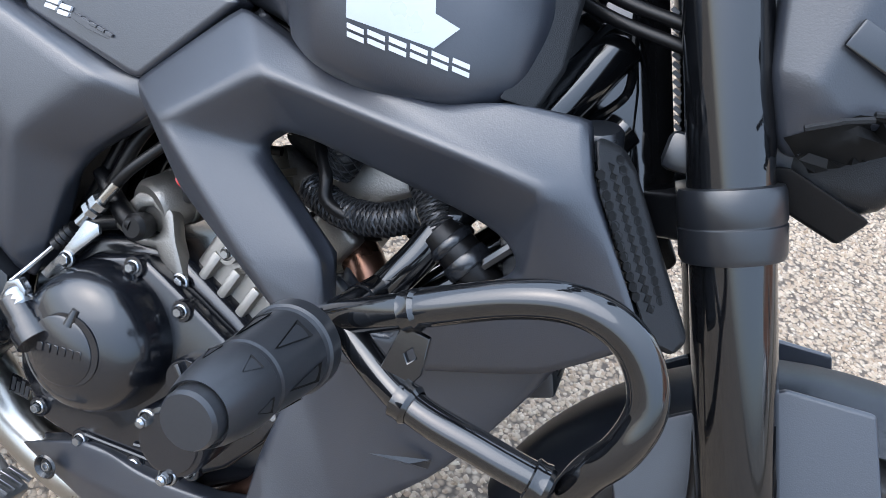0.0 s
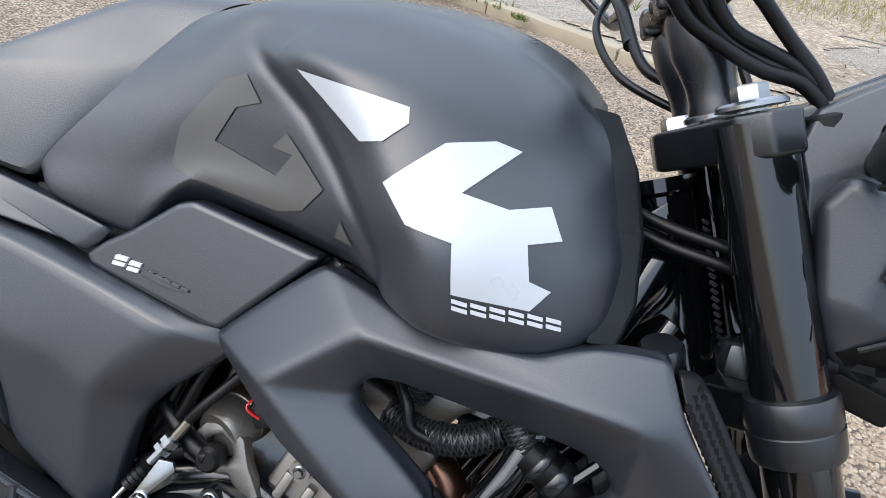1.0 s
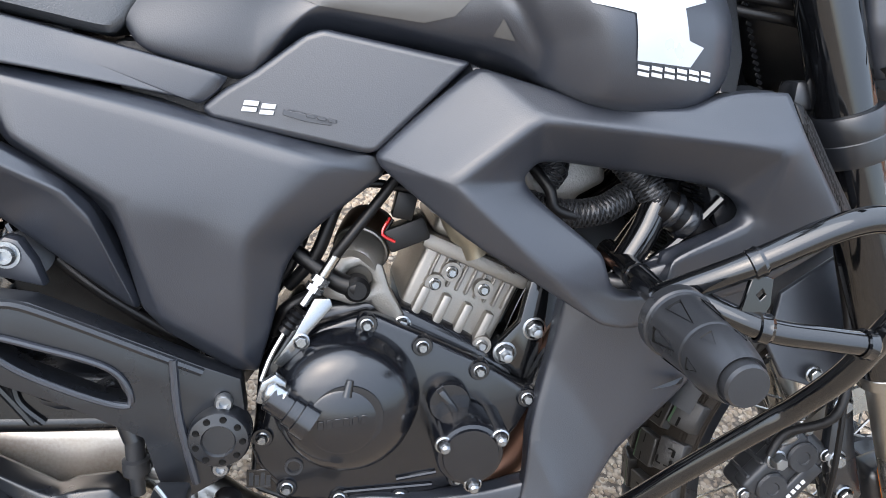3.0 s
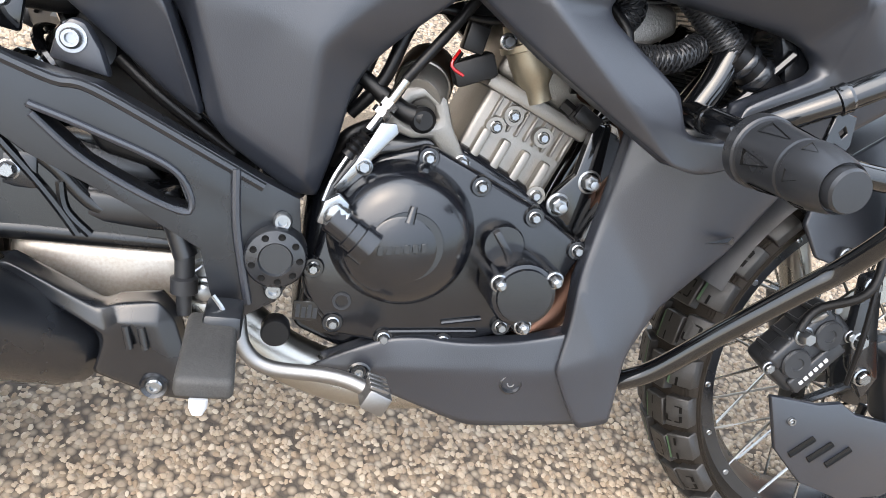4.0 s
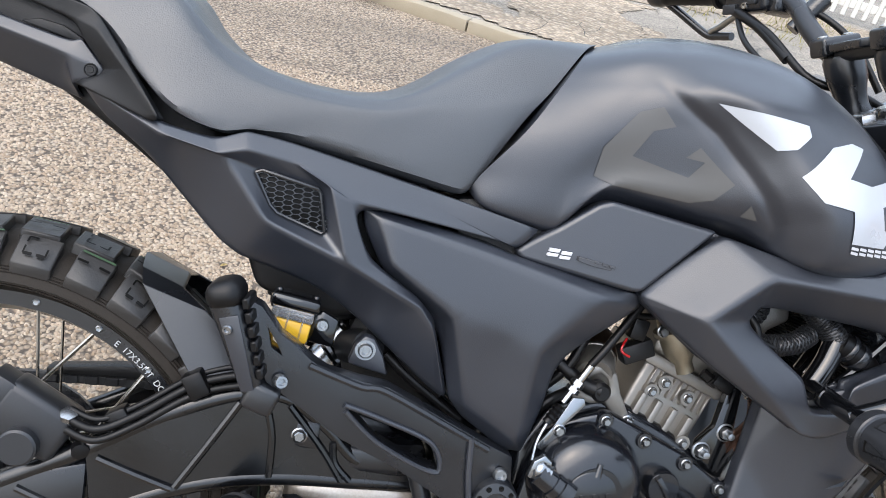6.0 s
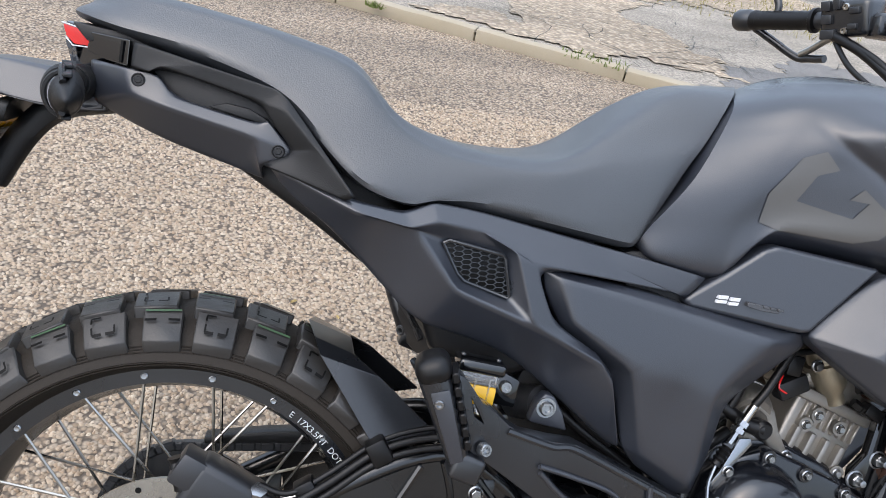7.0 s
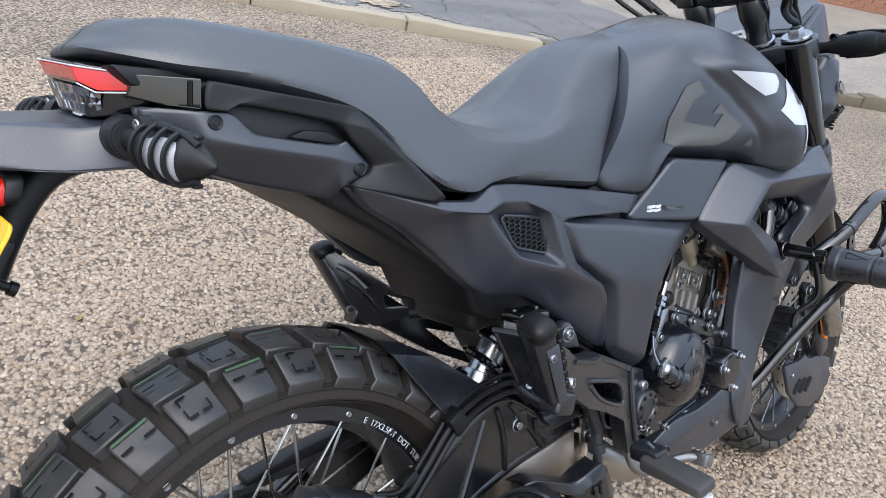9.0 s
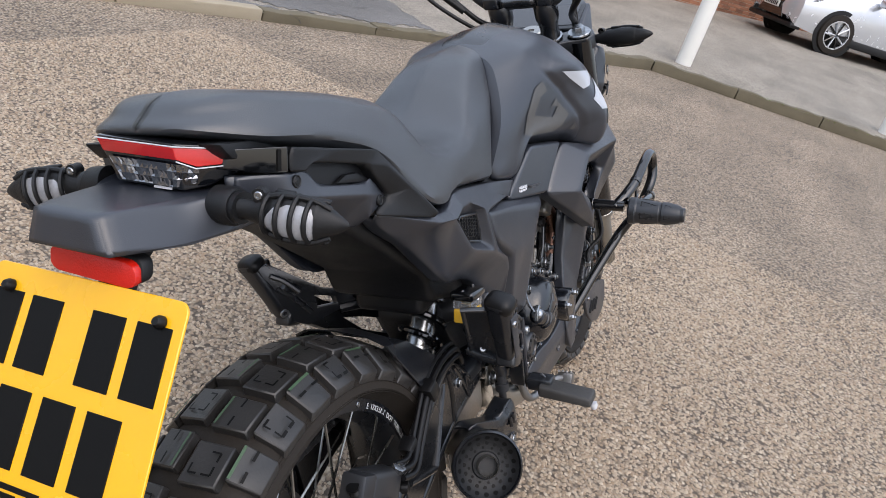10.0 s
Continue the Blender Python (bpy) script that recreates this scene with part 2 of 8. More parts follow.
def slab(outline, y0, y1, bevel=0.003, segs=2, holes=()):
    """A plate cut to an outline of (x, z), from y0 (outer) to y1."""
    bm = bmesh.new()
    front = [bm.verts.new((x, y0, z)) for x, z in outline]
    es = [bm.edges.new((front[i], front[(i + 1) % len(front)])) for i in range(len(front))]
    for hole in holes:
        hv = [bm.verts.new((x, y0, z)) for x, z in hole]
        es += [bm.edges.new((hv[i], hv[(i + 1) % len(hv)])) for i in range(len(hv))]
    if holes:
        bmesh.ops.triangle_fill(bm, edges=es, use_beauty=True, use_dissolve=True)
    else:
        bm.faces.new(front)
    ret = bmesh.ops.extrude_face_region(bm, geom=bm.faces[:])
    for v in ret["geom"]:
        if isinstance(v, bmesh.types.BMVert):
            v.co.y = y1
    bmesh.ops.recalc_face_normals(bm, faces=bm.faces)
    return round_edges(bm, bevel, segs, 40)


def block(x0, x1, y0, y1, z0, z1, bevel=0.004, segs=2, m=None):
    bm = bmesh.new()
    bmesh.ops.create_cube(bm, size=1)
    for v in bm.verts:
        v.co = Vector(((x0 + x1) / 2 + v.co.x * (x1 - x0), (y0 + y1) / 2 + v.co.y * (y1 - y0), (z0 + z1) / 2 + v.co.z * (z1 - z0)))
    round_edges(bm, bevel, segs)
    if m is not None:
        bmesh.ops.transform(bm, matrix=m, verts=bm.verts)
    return bm


def rails(lines, nu, nv, mirror=True, close=True):
    """A skin over smooth rails (bottom to top); closed at its ends and below, mirrored over y = 0 and joined there."""
    bm = bmesh.new()
    grid = [spline(line, nu) for line in lines]
    cols = [spline([g[i] for g in grid], nv) for i in range(nu)]
    vs = [[bm.verts.new(p) for p in c] for c in cols]
    for i in range(nu - 1):
        for j in range(nv - 1):
            bm.faces.new((vs[i][j], vs[i + 1][j], vs[i + 1][j + 1], vs[i][j + 1]))
    if close:
        floor = [bm.verts.new((c[0].co.x, 0, c[0].co.z + 0.004)) for c in vs]
        for i in range(nu - 1):
            bm.faces.new((vs[i + 1][0], vs[i][0], floor[i], floor[i + 1]))
        for i in (0, nu - 1):
            mid = floor[i]
            for j in range(nv - 1):
                if (vs[i][j + 1].co - vs[i][j].co).length > 1e-6:
                    bm.faces.new((vs[i][j], vs[i][j + 1], mid))
    if mirror:
        geom = bmesh.ops.duplicate(bm, geom=bm.verts[:] + bm.edges[:] + bm.faces[:])["geom"]
        for v in geom:
            if isinstance(v, bmesh.types.BMVert):
                v.co.y = -v.co.y
        bmesh.ops.remove_doubles(bm, verts=bm.verts, dist=0.0004)
    return bm


def drape(outline, tree, lift=0.0013, cell=0.006):
    """A thin film cut to an outline of (x, z), laid on the right-hand face of a skin."""
    bm = bmesh.new()
    f = bm.faces.new([bm.verts.new((x, 0, z)) for x, z in outline])
    for axis in (0, 2):
        lo, hi = min(v.co[axis] for v in bm.verts), max(v.co[axis] for v in bm.verts)
        k = lo + cell
        while k < hi:
            co = [0, 0, 0]
            no = [0, 0, 0]
            co[axis], no[axis] = k, 1
            bmesh.ops.bisect_plane(bm, geom=bm.verts[:] + bm.edges[:] + bm.faces[:], plane_co=co, plane_no=no, dist=1e-5)
            k += cell
    bmesh.ops.triangulate(bm, faces=bm.faces)
    last = -0.15
    for v in bm.verts:
        hit = tree.ray_cast(Vector((v.co.x, -0.6, v.co.z)), Vector((0, 1, 0)), 0.6)
        if hit[0] is not None:
            last = hit[0].y
        v.co.y = last - lift
    return bm


def hexhead(p, axis, r=0.006, h=0.006, washer=True, bm=None):
    """A flanged hex bolt head."""
    bm = bm or bmesh.new()
    if washer:
        lathe([(0, -0.002), (r * 1.45, -0.002), (r * 1.45, 0.0006), (r * 1.2, 0.0014)], p, axis, 16, bm)
    lathe([(r, 0.0), (r, h * 0.85), (r * 0.85, h), (0, h)], p, axis, 6, bm)
    return bm


def sockethead(p, axis, r=0.006, h=0.005, bm=None):
    """A button head bolt with a hollow in its middle."""
    bm = bm or bmesh.new()
    lathe([(r, -0.002), (r, h * 0.6), (r * 0.8, h), (r * 0.5, h), (r * 0.45, h * 0.35), (0, h * 0.35)], p, axis, 16, bm)
    return bm


def thing(name, label, category, at=None, group="", kind=""):
    ob = new(name)
    ob.empty_display_size = 0.1
    if at is not None:
        ob.matrix_world = at
    return tagged(ob, label, category, group, kind)

# ---- ground ----
def gravel_material(name, stones, binder, cell):
    m = bpy.data.materials.new(name)
    m.use_nodes = True
    nt = m.node_tree
    b = nt.nodes["Principled BSDF"]
    b.inputs["Roughness"].default_value = 0.85
    co = nt.nodes.new("ShaderNodeTexCoord")
    vor = nt.nodes.new("ShaderNodeTexVoronoi")
    vor.inputs["Scale"].default_value = 1 / cell
    nt.links.new(co.outputs["Object"], vor.inputs["Vector"])
    ramp = nt.nodes.new("ShaderNodeValToRGB")
    el = ramp.color_ramp.elements
    el[0].position, el[0].color = 0.0, (*stones[0], 1)
    el[1].position, el[1].color = 1.0, (*stones[-1], 1)
    for i, c in enumerate(stones[1:-1]):
        e = el.new((i + 1) / (len(stones) - 1))
        e.color = (*c, 1)
    sep = nt.nodes.new("ShaderNodeSeparateColor")
    nt.links.new(vor.outputs["Color"], sep.inputs[0])
    nt.links.new(sep.outputs[0], ramp.inputs[0])
    mix = nt.nodes.new("ShaderNodeMix")
    mix.data_type = "RGBA"
    mix.inputs["B"].default_value = (*binder, 1)
    edge = nt.nodes.new("ShaderNodeMapRange")
    edge.inputs["From Min"].default_value, edge.inputs["From Max"].default_value = 0.35, 0.75
    nt.links.new(vor.outputs["Distance"], edge.inputs["Value"])
    nt.links.new(edge.outputs["Result"], mix.inputs["Factor"])
    nt.links.new(ramp.outputs[0], mix.inputs["A"])
    big = nt.nodes.new("ShaderNodeTexNoise")
    big.inputs["Scale"].default_value, big.inputs["Detail"].default_value = 1.3, 7
    nt.links.new(co.outputs["Object"], big.inputs["Vector"])
    dirt = nt.nodes.new("ShaderNodeMix")
    dirt.data_type, dirt.blend_type = "RGBA", "MULTIPLY"
    dirt.inputs["Factor"].default_value = 1.0
    dr = nt.nodes.new("ShaderNodeMapRange")
    dr.inputs["From Min"].default_value, dr.inputs["From Max"].default_value = 0.36, 0.64
    dr.inputs["To Min"].default_value, dr.inputs["To Max"].default_value = 0.70, 1.12
    ruts = nt.nodes.new("ShaderNodeTexNoise")
    ruts.inputs["Scale"].default_value, ruts.inputs["Detail"].default_value = 1.0, 5
    stretch = nt.nodes.new("ShaderNodeMapping")
    stretch.inputs["Rotation"].default_value[2] = 0.5
    stretch.inputs["Scale"].default_value = (0.45, 2.4, 1)
    nt.links.new(co.outputs["Object"], stretch.inputs["Vector"])
    nt.links.new(stretch.outputs["Vector"], ruts.inputs["Vector"])
    both_n = nt.nodes.new("ShaderNodeMix")
    both_n.inputs["Factor"].default_value = 0.55
    nt.links.new(big.outputs["Fac"], both_n.inputs["A"])
    nt.links.new(ruts.outputs["Fac"], both_n.inputs["B"])
    nt.links.new(both_n.outputs["Result"], dr.inputs["Value"])
    nt.links.new(mix.outputs["Result"], dirt.inputs["A"])
    nt.links.new(dr.outputs["Result"], dirt.inputs["B"])
    nt.links.new(dirt.outputs["Result"], b.inputs["Base Color"])
    bp = nt.nodes.new("ShaderNodeBump")
    bp.invert = True
    bp.inputs["Strength"].default_value, bp.inputs["Distance"].default_value = 0.8, cell * 0.5
    nt.links.new(vor.outputs["Distance"], bp.inputs["Height"])
    nt.links.new(bp.outputs["Normal"], b.inputs["Normal"])
    return m


STONES = [(0.250, 0.180, 0.119), (0.315, 0.242, 0.169), (0.380, 0.306, 0.224), (0.225, 0.161, 0.105), (0.430, 0.360, 0.274), (0.165, 0.121, 0.084)]
GRAVEL = gravel_material("tar_and_chip_gravel", STONES, (0.075, 0.057, 0.042), 0.011)
bm = bmesh.new()
bmesh.ops.create_grid(bm, x_segments=4, y_segments=4, size=600)
ground = tagged(part("ground", bm, GRAVEL), "pale brown tar-and-chip gravel yard", "ground", kind="structure")

# kerb and street beyond it
KDIR = Vector((0.907, -0.421, 0)).normalized()
KNOR = Vector((0.421, 0.907, 0)).normalized()
CORNER = Vector((7.62, 0.85, 0))
TDIR = Vector((0.235, -0.972, 0)).normalized()
ROAD = gravel_material("worn_grey_tarmac", [(0.225, 0.198, 0.162), (0.305, 0.270, 0.222), (0.365, 0.325, 0.268), (0.255, 0.226, 0.186)], (0.17, 0.150, 0.122), 0.014)
DARK_ROAD = gravel_material("dark_patched_tarmac", [(0.13, 0.125, 0.12), (0.17, 0.165, 0.155), (0.20, 0.19, 0.18)], (0.11, 0.105, 0.10), 0.010)
EARTH = gravel_material("stony_earth", [(0.26, 0.20, 0.14), (0.35, 0.28, 0.20), (0.43, 0.36, 0.27), (0.21, 0.165, 0.12)], (0.20, 0.16, 0.115), 0.035)
# Moss colour, dark enough to carry the kerb's shaded face too.
MOSSY_SHADED_KERB = material("mossy_shaded_concrete", (0.060, 0.050, 0.028), 0.9, spots=(0.17, 0.145, 0.098), bump=1.4, bump_scale=70, scale=34)
CONCRETE = material("weathered_concrete", (0.40, 0.35, 0.27), 0.85, spots=(0.24, 0.20, 0.13), bump=0.9, bump_scale=120, scale=14)
MOSS = material("green_moss", (0.10, 0.13, 0.03), 0.9, bump=0.8, bump_scale=200)


def inside(x, z, poly):
    n = 0
    for (a, b), (c, d) in zip(poly, poly[1:] + poly[:1]):
        if (b > z) != (d > z) and x < (c - a) * (z - b) / (d - b) + a:
            n += 1
    return n % 2 == 1


def rise(x):
    """The street climbs gently away from the yard."""
    return 0.055 + 0.045 * min(1.0, max(0.0, (x - 6.4) / 0.7)) + 0.03 * min(22.0, max(0.0, x - 8.0))


def sheet(name, outline, lift, mat, label, wob=0.0, cell=0.045):
    """A thin patch with a ragged, feathered edge, a little proud of what it lies on."""
    b = bmesh.new()
    x0, x1 = min(p[0] for p in outline) - 0.3, max(p[0] for p in outline) + 0.3
    y0, y1 = min(p[1] for p in outline) - 0.3, max(p[1] for p in outline) + 0.3
    nx, ny = int((x1 - x0) / cell), int((y1 - y0) / cell)
    made = {}

    def corner(i, j):
        if (i, j) not in made:
            x, y = x0 + i * cell, y0 + j * cell
            x += 0.4 * cell * noise.noise(Vector((x * 9, y * 9, 3)))
            y += 0.4 * cell * noise.noise(Vector((x * 9, y * 9, 8)))
            made[i, j] = b.verts.new((x, y, rise(x) + lift + 0.0012 * noise.noise(Vector((x * 5, y * 5, 1)))))
        return made[i, j]
    for i in range(nx):
        for j in range(ny):
            p = Vector((x0 + (i + 0.5) * cell, y0 + (j + 0.5) * cell, 0))
            q = (p.x + wob * (noise.noise(p * 1.7) + 0.7 * noise.noise(p * 5)), p.y + wob * (noise.noise(p * 2.3 + Vector((9, 3, 1))) + 0.7 * noise.noise(p * 6.1)))
            if inside(q[0], q[1], outline):
                b.faces.new((corner(i, j), corner(i + 1, j), corner(i + 1, j + 1), corner(i, j + 1)))
    return tagged(part(name, b, mat), label, "ground", kind="structure")
far = CORNER + KDIR * -80
b = bmesh.new()
b.faces.new([b.verts.new((x, y, 0)) for x, y in ((far.x, far.y), (CORNER.x, CORNER.y), ((CORNER + TDIR * 60).x, (CORNER + TDIR * 60).y), (400, -60), (400, 400), (far.x, 400))])
for cut_x in (6.4, 7.1, 8.0, 30.0):
    bmesh.ops.bisect_plane(b, geom=b.verts[:] + b.edges[:] + b.faces[:], plane_co=(cut_x, 0, 0), plane_no=(1, 0, 0))
for v in b.verts:
    v.co.z = rise(v.co.x)
bmesh.ops.triangulate(b, faces=b.faces)
tagged(part("road", b, ROAD), "worn grey tarmac street with cracks", "road", kind="structure")
def off(along, out):
    p = CORNER + KDIR * (along - 0.4) + KNOR * out
    return (p.x, p.y)
sheet("road_patch", [off(-5.6, 0.16), off(-2.6, 0.16), off(-2.4, 1.0), off(-3.2, 2.2), off(-5.0, 1.6)], 0.004, DARK_ROAD, "dark grey tarmac patch", 0.15)
sheet("road_patch", [off(-9.6, 0.18), off(-8.1, 0.16), off(-7.9, 1.1), off(-8.4, 1.9), off(-9.8, 1.5)], 0.004, DARK_ROAD, "dark cracked tarmac patch", 0.2)
sheet("verge", [off(-12.5, 1.9), off(-9.9, 1.7), off(-8.3, 2.1), off(-7.0, 1.3), off(-6.2, 0.55), off(-5.4, 0.5), off(-5.3, 1.0), off(-6.4, 1.9), off(-6.0, 2.9), off(-3.5, 4.2), off(-3.5, 5.2), off(-12.5, 5.2)], 0.006, EARTH, "bare stony earth with dry grass", 0.30)
sheet("verge", [off(-7.4, 0.20), off(-6.6, 0.18), off(-6.4, 0.45), off(-7.2, 0.6)], 0.009, EARTH, "bare stony earth patch", 0.12)
sheet("verge", [off(-6.88, 0.88), off(-6.4, 1.73), off(-5.96, 1.11), off(-5.63, 0.79), off(-6.0, 0.22), off(-6.34, 0.16), off(-6.68, 0.28)], 0.010, EARTH, "bare stony earth patch", 0.22)
sheet("verge", [off(-5.43, 0.24), off(-5.23, 0.50), off(-5.02, 0.34), off(-5.25, 0.18)], 0.011, EARTH, "bare stony earth patch", 0.10)
crack_bm = bmesh.new()
random.seed(5)
for cidx in range(60):
    p = Vector((*off(random.uniform(-10.5, -3.0), random.uniform(0.25, 2.4)), 0.0665))
    d = random.uniform(0, 6.3)
    for k in range(9):
        d += random.uniform(-0.7, 0.7)
        q = p + Vector((math.cos(d), math.sin(d), 0)) * 0.11
        n2 = Vector((-math.sin(d), math.cos(d), 0)) * 0.0028
        crack_bm.faces.new([crack_bm.verts.new(v) for v in (p - n2, q - n2 * 0.6, q + n2 * 0.6, p + n2)])
        p = q
tagged(part("crack_lines", crack_bm, INK_AND_SHADE), "thin dark cracks in the tarmac", "cracks", kind="structure")

# ---- the motorcycle ----
bike = thing("motorcycle", "matt black motorcycle with knobbly tyres standing on gravel", "motorcycle", STAND)

# fuel tank
tank_bm = rails([
    [(0.50, -0.07, 0.738), (0.585, -0.09, 0.708), (0.650, -0.09, 0.748), (0.80, -0.11, 0.735), (0.90, -0.13, 0.706), (0.97, -0.12, 0.715), (0.995, -0.10, 0.75)],
    [(0.494, -0.100, 0.744), (0.515, -0.109, 0.728), (0.585, -0.113, 0.720), (0.604, -0.117, 0.729), (0.645, -0.123, 0.769), (0.70, -0.132, 0.768), (0.795, -0.150, 0.752), (0.845, -0.166, 0.727), (0.90, -0.176, 0.720), (0.953, -0.176, 0.722), (0.986, -0.160, 0.738), (1.0, -0.138, 0.756)],
    [(0.503, -0.108, 0.764), (0.58, -0.118, 0.772), (0.65, -0.124, 0.792), (0.74, -0.146, 0.800), (0.81, -0.176, 0.788), (0.87, -0.191, 0.775), (0.92, -0.190, 0.772), (0.962, -0.181, 0.775), (0.990, -0.156, 0.785), (0.999, -0.126, 0.795)],
    [(0.545, -0.108, 0.818), (0.62, -0.124, 0.832), (0.70, -0.138, 0.845), (0.80, -0.166, 0.838), (0.88, -0.180, 0.828), (0.94, -0.174, 0.824), (0.977, -0.145, 0.824), (0.992, -0.112, 0.822)],
    [(0.580, -0.092, 0.873), (0.65, -0.121, 0.886), (0.73, -0.145, 0.892), (0.81, -0.158, 0.888), (0.88, -0.156, 0.878), (0.935, -0.138, 0.870), (0.968, -0.108, 0.866), (0.98, -0.09, 0.862)],
    [(0.606, -0.066, 0.912), (0.66, -0.096, 0.925), (0.70, -0.104, 0.931), (0.76, -0.108, 0.936), (0.84, -0.106, 0.932), (0.90, -0.092, 0.920), (0.94, -0.078, 0.905), (0.965, -0.064, 0.893)],
    [(0.632, 0.0, 0.934), (0.70, 0.0, 0.957), (0.78, 0.0, 0.967), (0.86, 0.0, 0.962), (0.92, 0.0, 0.944), (0.96, 0.0, 0.915)],
], 300, 140)
RIB = [(0.672, 0.897), (0.700, 0.874), (0.742, 0.846), (0.776, 0.813), (0.802, 0.784), (0.820, 0.758), (0.825, 0.735)]


def ease(lo, hi, v):
    q = max(0.0, min(1.0, (v - lo) / (hi - lo)))
    return q * q * (3 - 2 * q)


for v in tank_bm.verts:
    # the knee rib that runs down across each flank: a steep rear lip, then a broad slope up to the proud front half
    if abs(v.co.y) < 0.03:
        continue
    best, ahead, along = 9.0, 1.0, 0.0
    for n, ((ax, az), (bx, bz)) in enumerate(zip(RIB, RIB[1:])):
        t = max(0.0, min(1.0, ((v.co.x - ax) * (bx - ax) + (v.co.z - az) * (bz - az)) / ((bx - ax) ** 2 + (bz - az) ** 2)))
        d = math.hypot(v.co.x - ax - t * (bx - ax), v.co.z - az - t * (bz - az))
        if d < best:
            best, ahead, along = d, (bx - ax) * (v.co.z - az) - (bz - az) * (v.co.x - ax), n + t
    sd = best if ahead > 0 else -best
    fade = ease(0.0, 0.045, 0.925 - v.co.z) * ease(0.05, 0.10, abs(v.co.y)) * ease(-0.25, 1.5, along)
    rib = 0.40 * ease(-0.009, 0.013, sd) + 0.58 * ease(0.006, 0.046, sd)
    v.co.y += math.copysign(fade * (0.0240 * rib * (1 - ease(0.044, 0.14, sd)) - 0.004 * ease(-0.10, -0.002, sd) * (1 - ease(-0.002, 0.01, sd))), v.co.y)
for turn in range(4):
    bmesh.ops.smooth_vert(tank_bm, verts=[v for v in tank_bm.verts if 0.66 < v.co.x < 0.90 and v.co.z > 0.745], factor=0.5, use_axis_x=False, use_axis_y=True, use_axis_z=False)
tank_tree = BVHTree.FromBMesh(tank_bm)
tank = part("fuel_tank", tank_bm, MATT, bike, "matt black painted fuel tank with white and grey graphics")
part("decal", drape([(0.732, 0.877), (0.826, 0.868), (0.829, 0.857), (0.814, 0.841), (0.796, 0.837)], tank_tree), WHITE_DECAL, tank, "white angular decal")
part("decal", drape([(0.822, 0.814), (0.857, 0.850), (0.889, 0.859), (0.908, 0.856), (0.877, 0.820), (0.910, 0.816), (0.937, 0.824), (0.950, 0.803), (0.928, 0.796), (0.935, 0.772), (0.951, 0.768), (0.940, 0.752), (0.887, 0.753), (0.880, 0.787), (0.846, 0.791)], tank_tree), WHITE_DECAL, tank, "white angular decal")
part("decal", drape([(0.683, 0.866), (0.660, 0.857), (0.629, 0.814), (0.625, 0.781), (0.648, 0.774), (0.731, 0.768), (0.754, 0.775), (0.770, 0.795), (0.729, 0.829), (0.717, 0.816), (0.737, 0.814), (0.724, 0.795), (0.662, 0.809), (0.678, 0.839), (0.700, 0.847)], tank_tree), GREY_DECAL, tank, "dark grey gloss decal")
part("decal", drape([(0.790, 0.776), (0.802, 0.760), (0.785, 0.762)], tank_tree), GREY_DECAL, tank, "dark grey gloss decal")
for i in range(6):
    # the maker's wordmark as plain slanted bars, two to a letter
    x = 0.888 + i * 0.0128
    for z0, z1, dx in ((0.7505, 0.7474, 0.0), (0.7456, 0.7425, 0.0010)):
        part("decal", drape([(x + dx, z0), (x + dx + 0.0108, z0 - 0.001), (x + dx + 0.0113, z1 - 0.001), (x + dx + 0.0006, z1)], tank_tree, 0.0016), WHITE_PRINT, tank, "white printed bar")

cover_bm = bmesh.new()
grid = []
for i in range(41):
    x = 0.645 + 0.325 * i / 40
    w = 0.046 + 0.05 * (i / 40) ** 1.6
    row = []
    for j in range(17):
        q = (j - 8) / 8
        hit = tank_tree.ray_cast(Vector((x, q * w, 1.2)), Vector((0, 0, -1)))
        z = hit[0].z if hit[0] is not None else 0.9
        lift = 0.0022 * (1 - abs(q) ** 6) * min(1, i / 3, (40 - i) / 3)
        row.append(cover_bm.verts.new((x, q * w, z + lift - 0.0006)))
    grid.append(row)
for i in range(40):
    for j in range(16):
        cover_bm.faces.new((grid[i][j], grid[i][j + 1], grid[i + 1][j + 1], grid[i + 1][j]))
part("tank_cover", cover_bm, SATIN, tank, "satin dark centre strip along the tank")
TRIMV = [(0.968, 0.056, 0.905), (0.992, 0.096, 0.862), (1.006, 0.124, 0.815), (1.012, 0.141, 0.765), (1.005, 0.153, 0.735)]
for flip in (False, True):
    # a thin plastic edging panel that wraps the front of the tank
    vs = [(x, -y, z) for x, y, z in TRIMV] + [(x - 0.022, -y - 0.013, z) for x, y, z in TRIMV]
    part("tank_trim", shell(vs, [(k, k + 1, k + 6, k + 5) for k in range(4)], 0.006, 0.002, 2, (0.5, 0.8, 0), flip=flip), TRIM, tank)

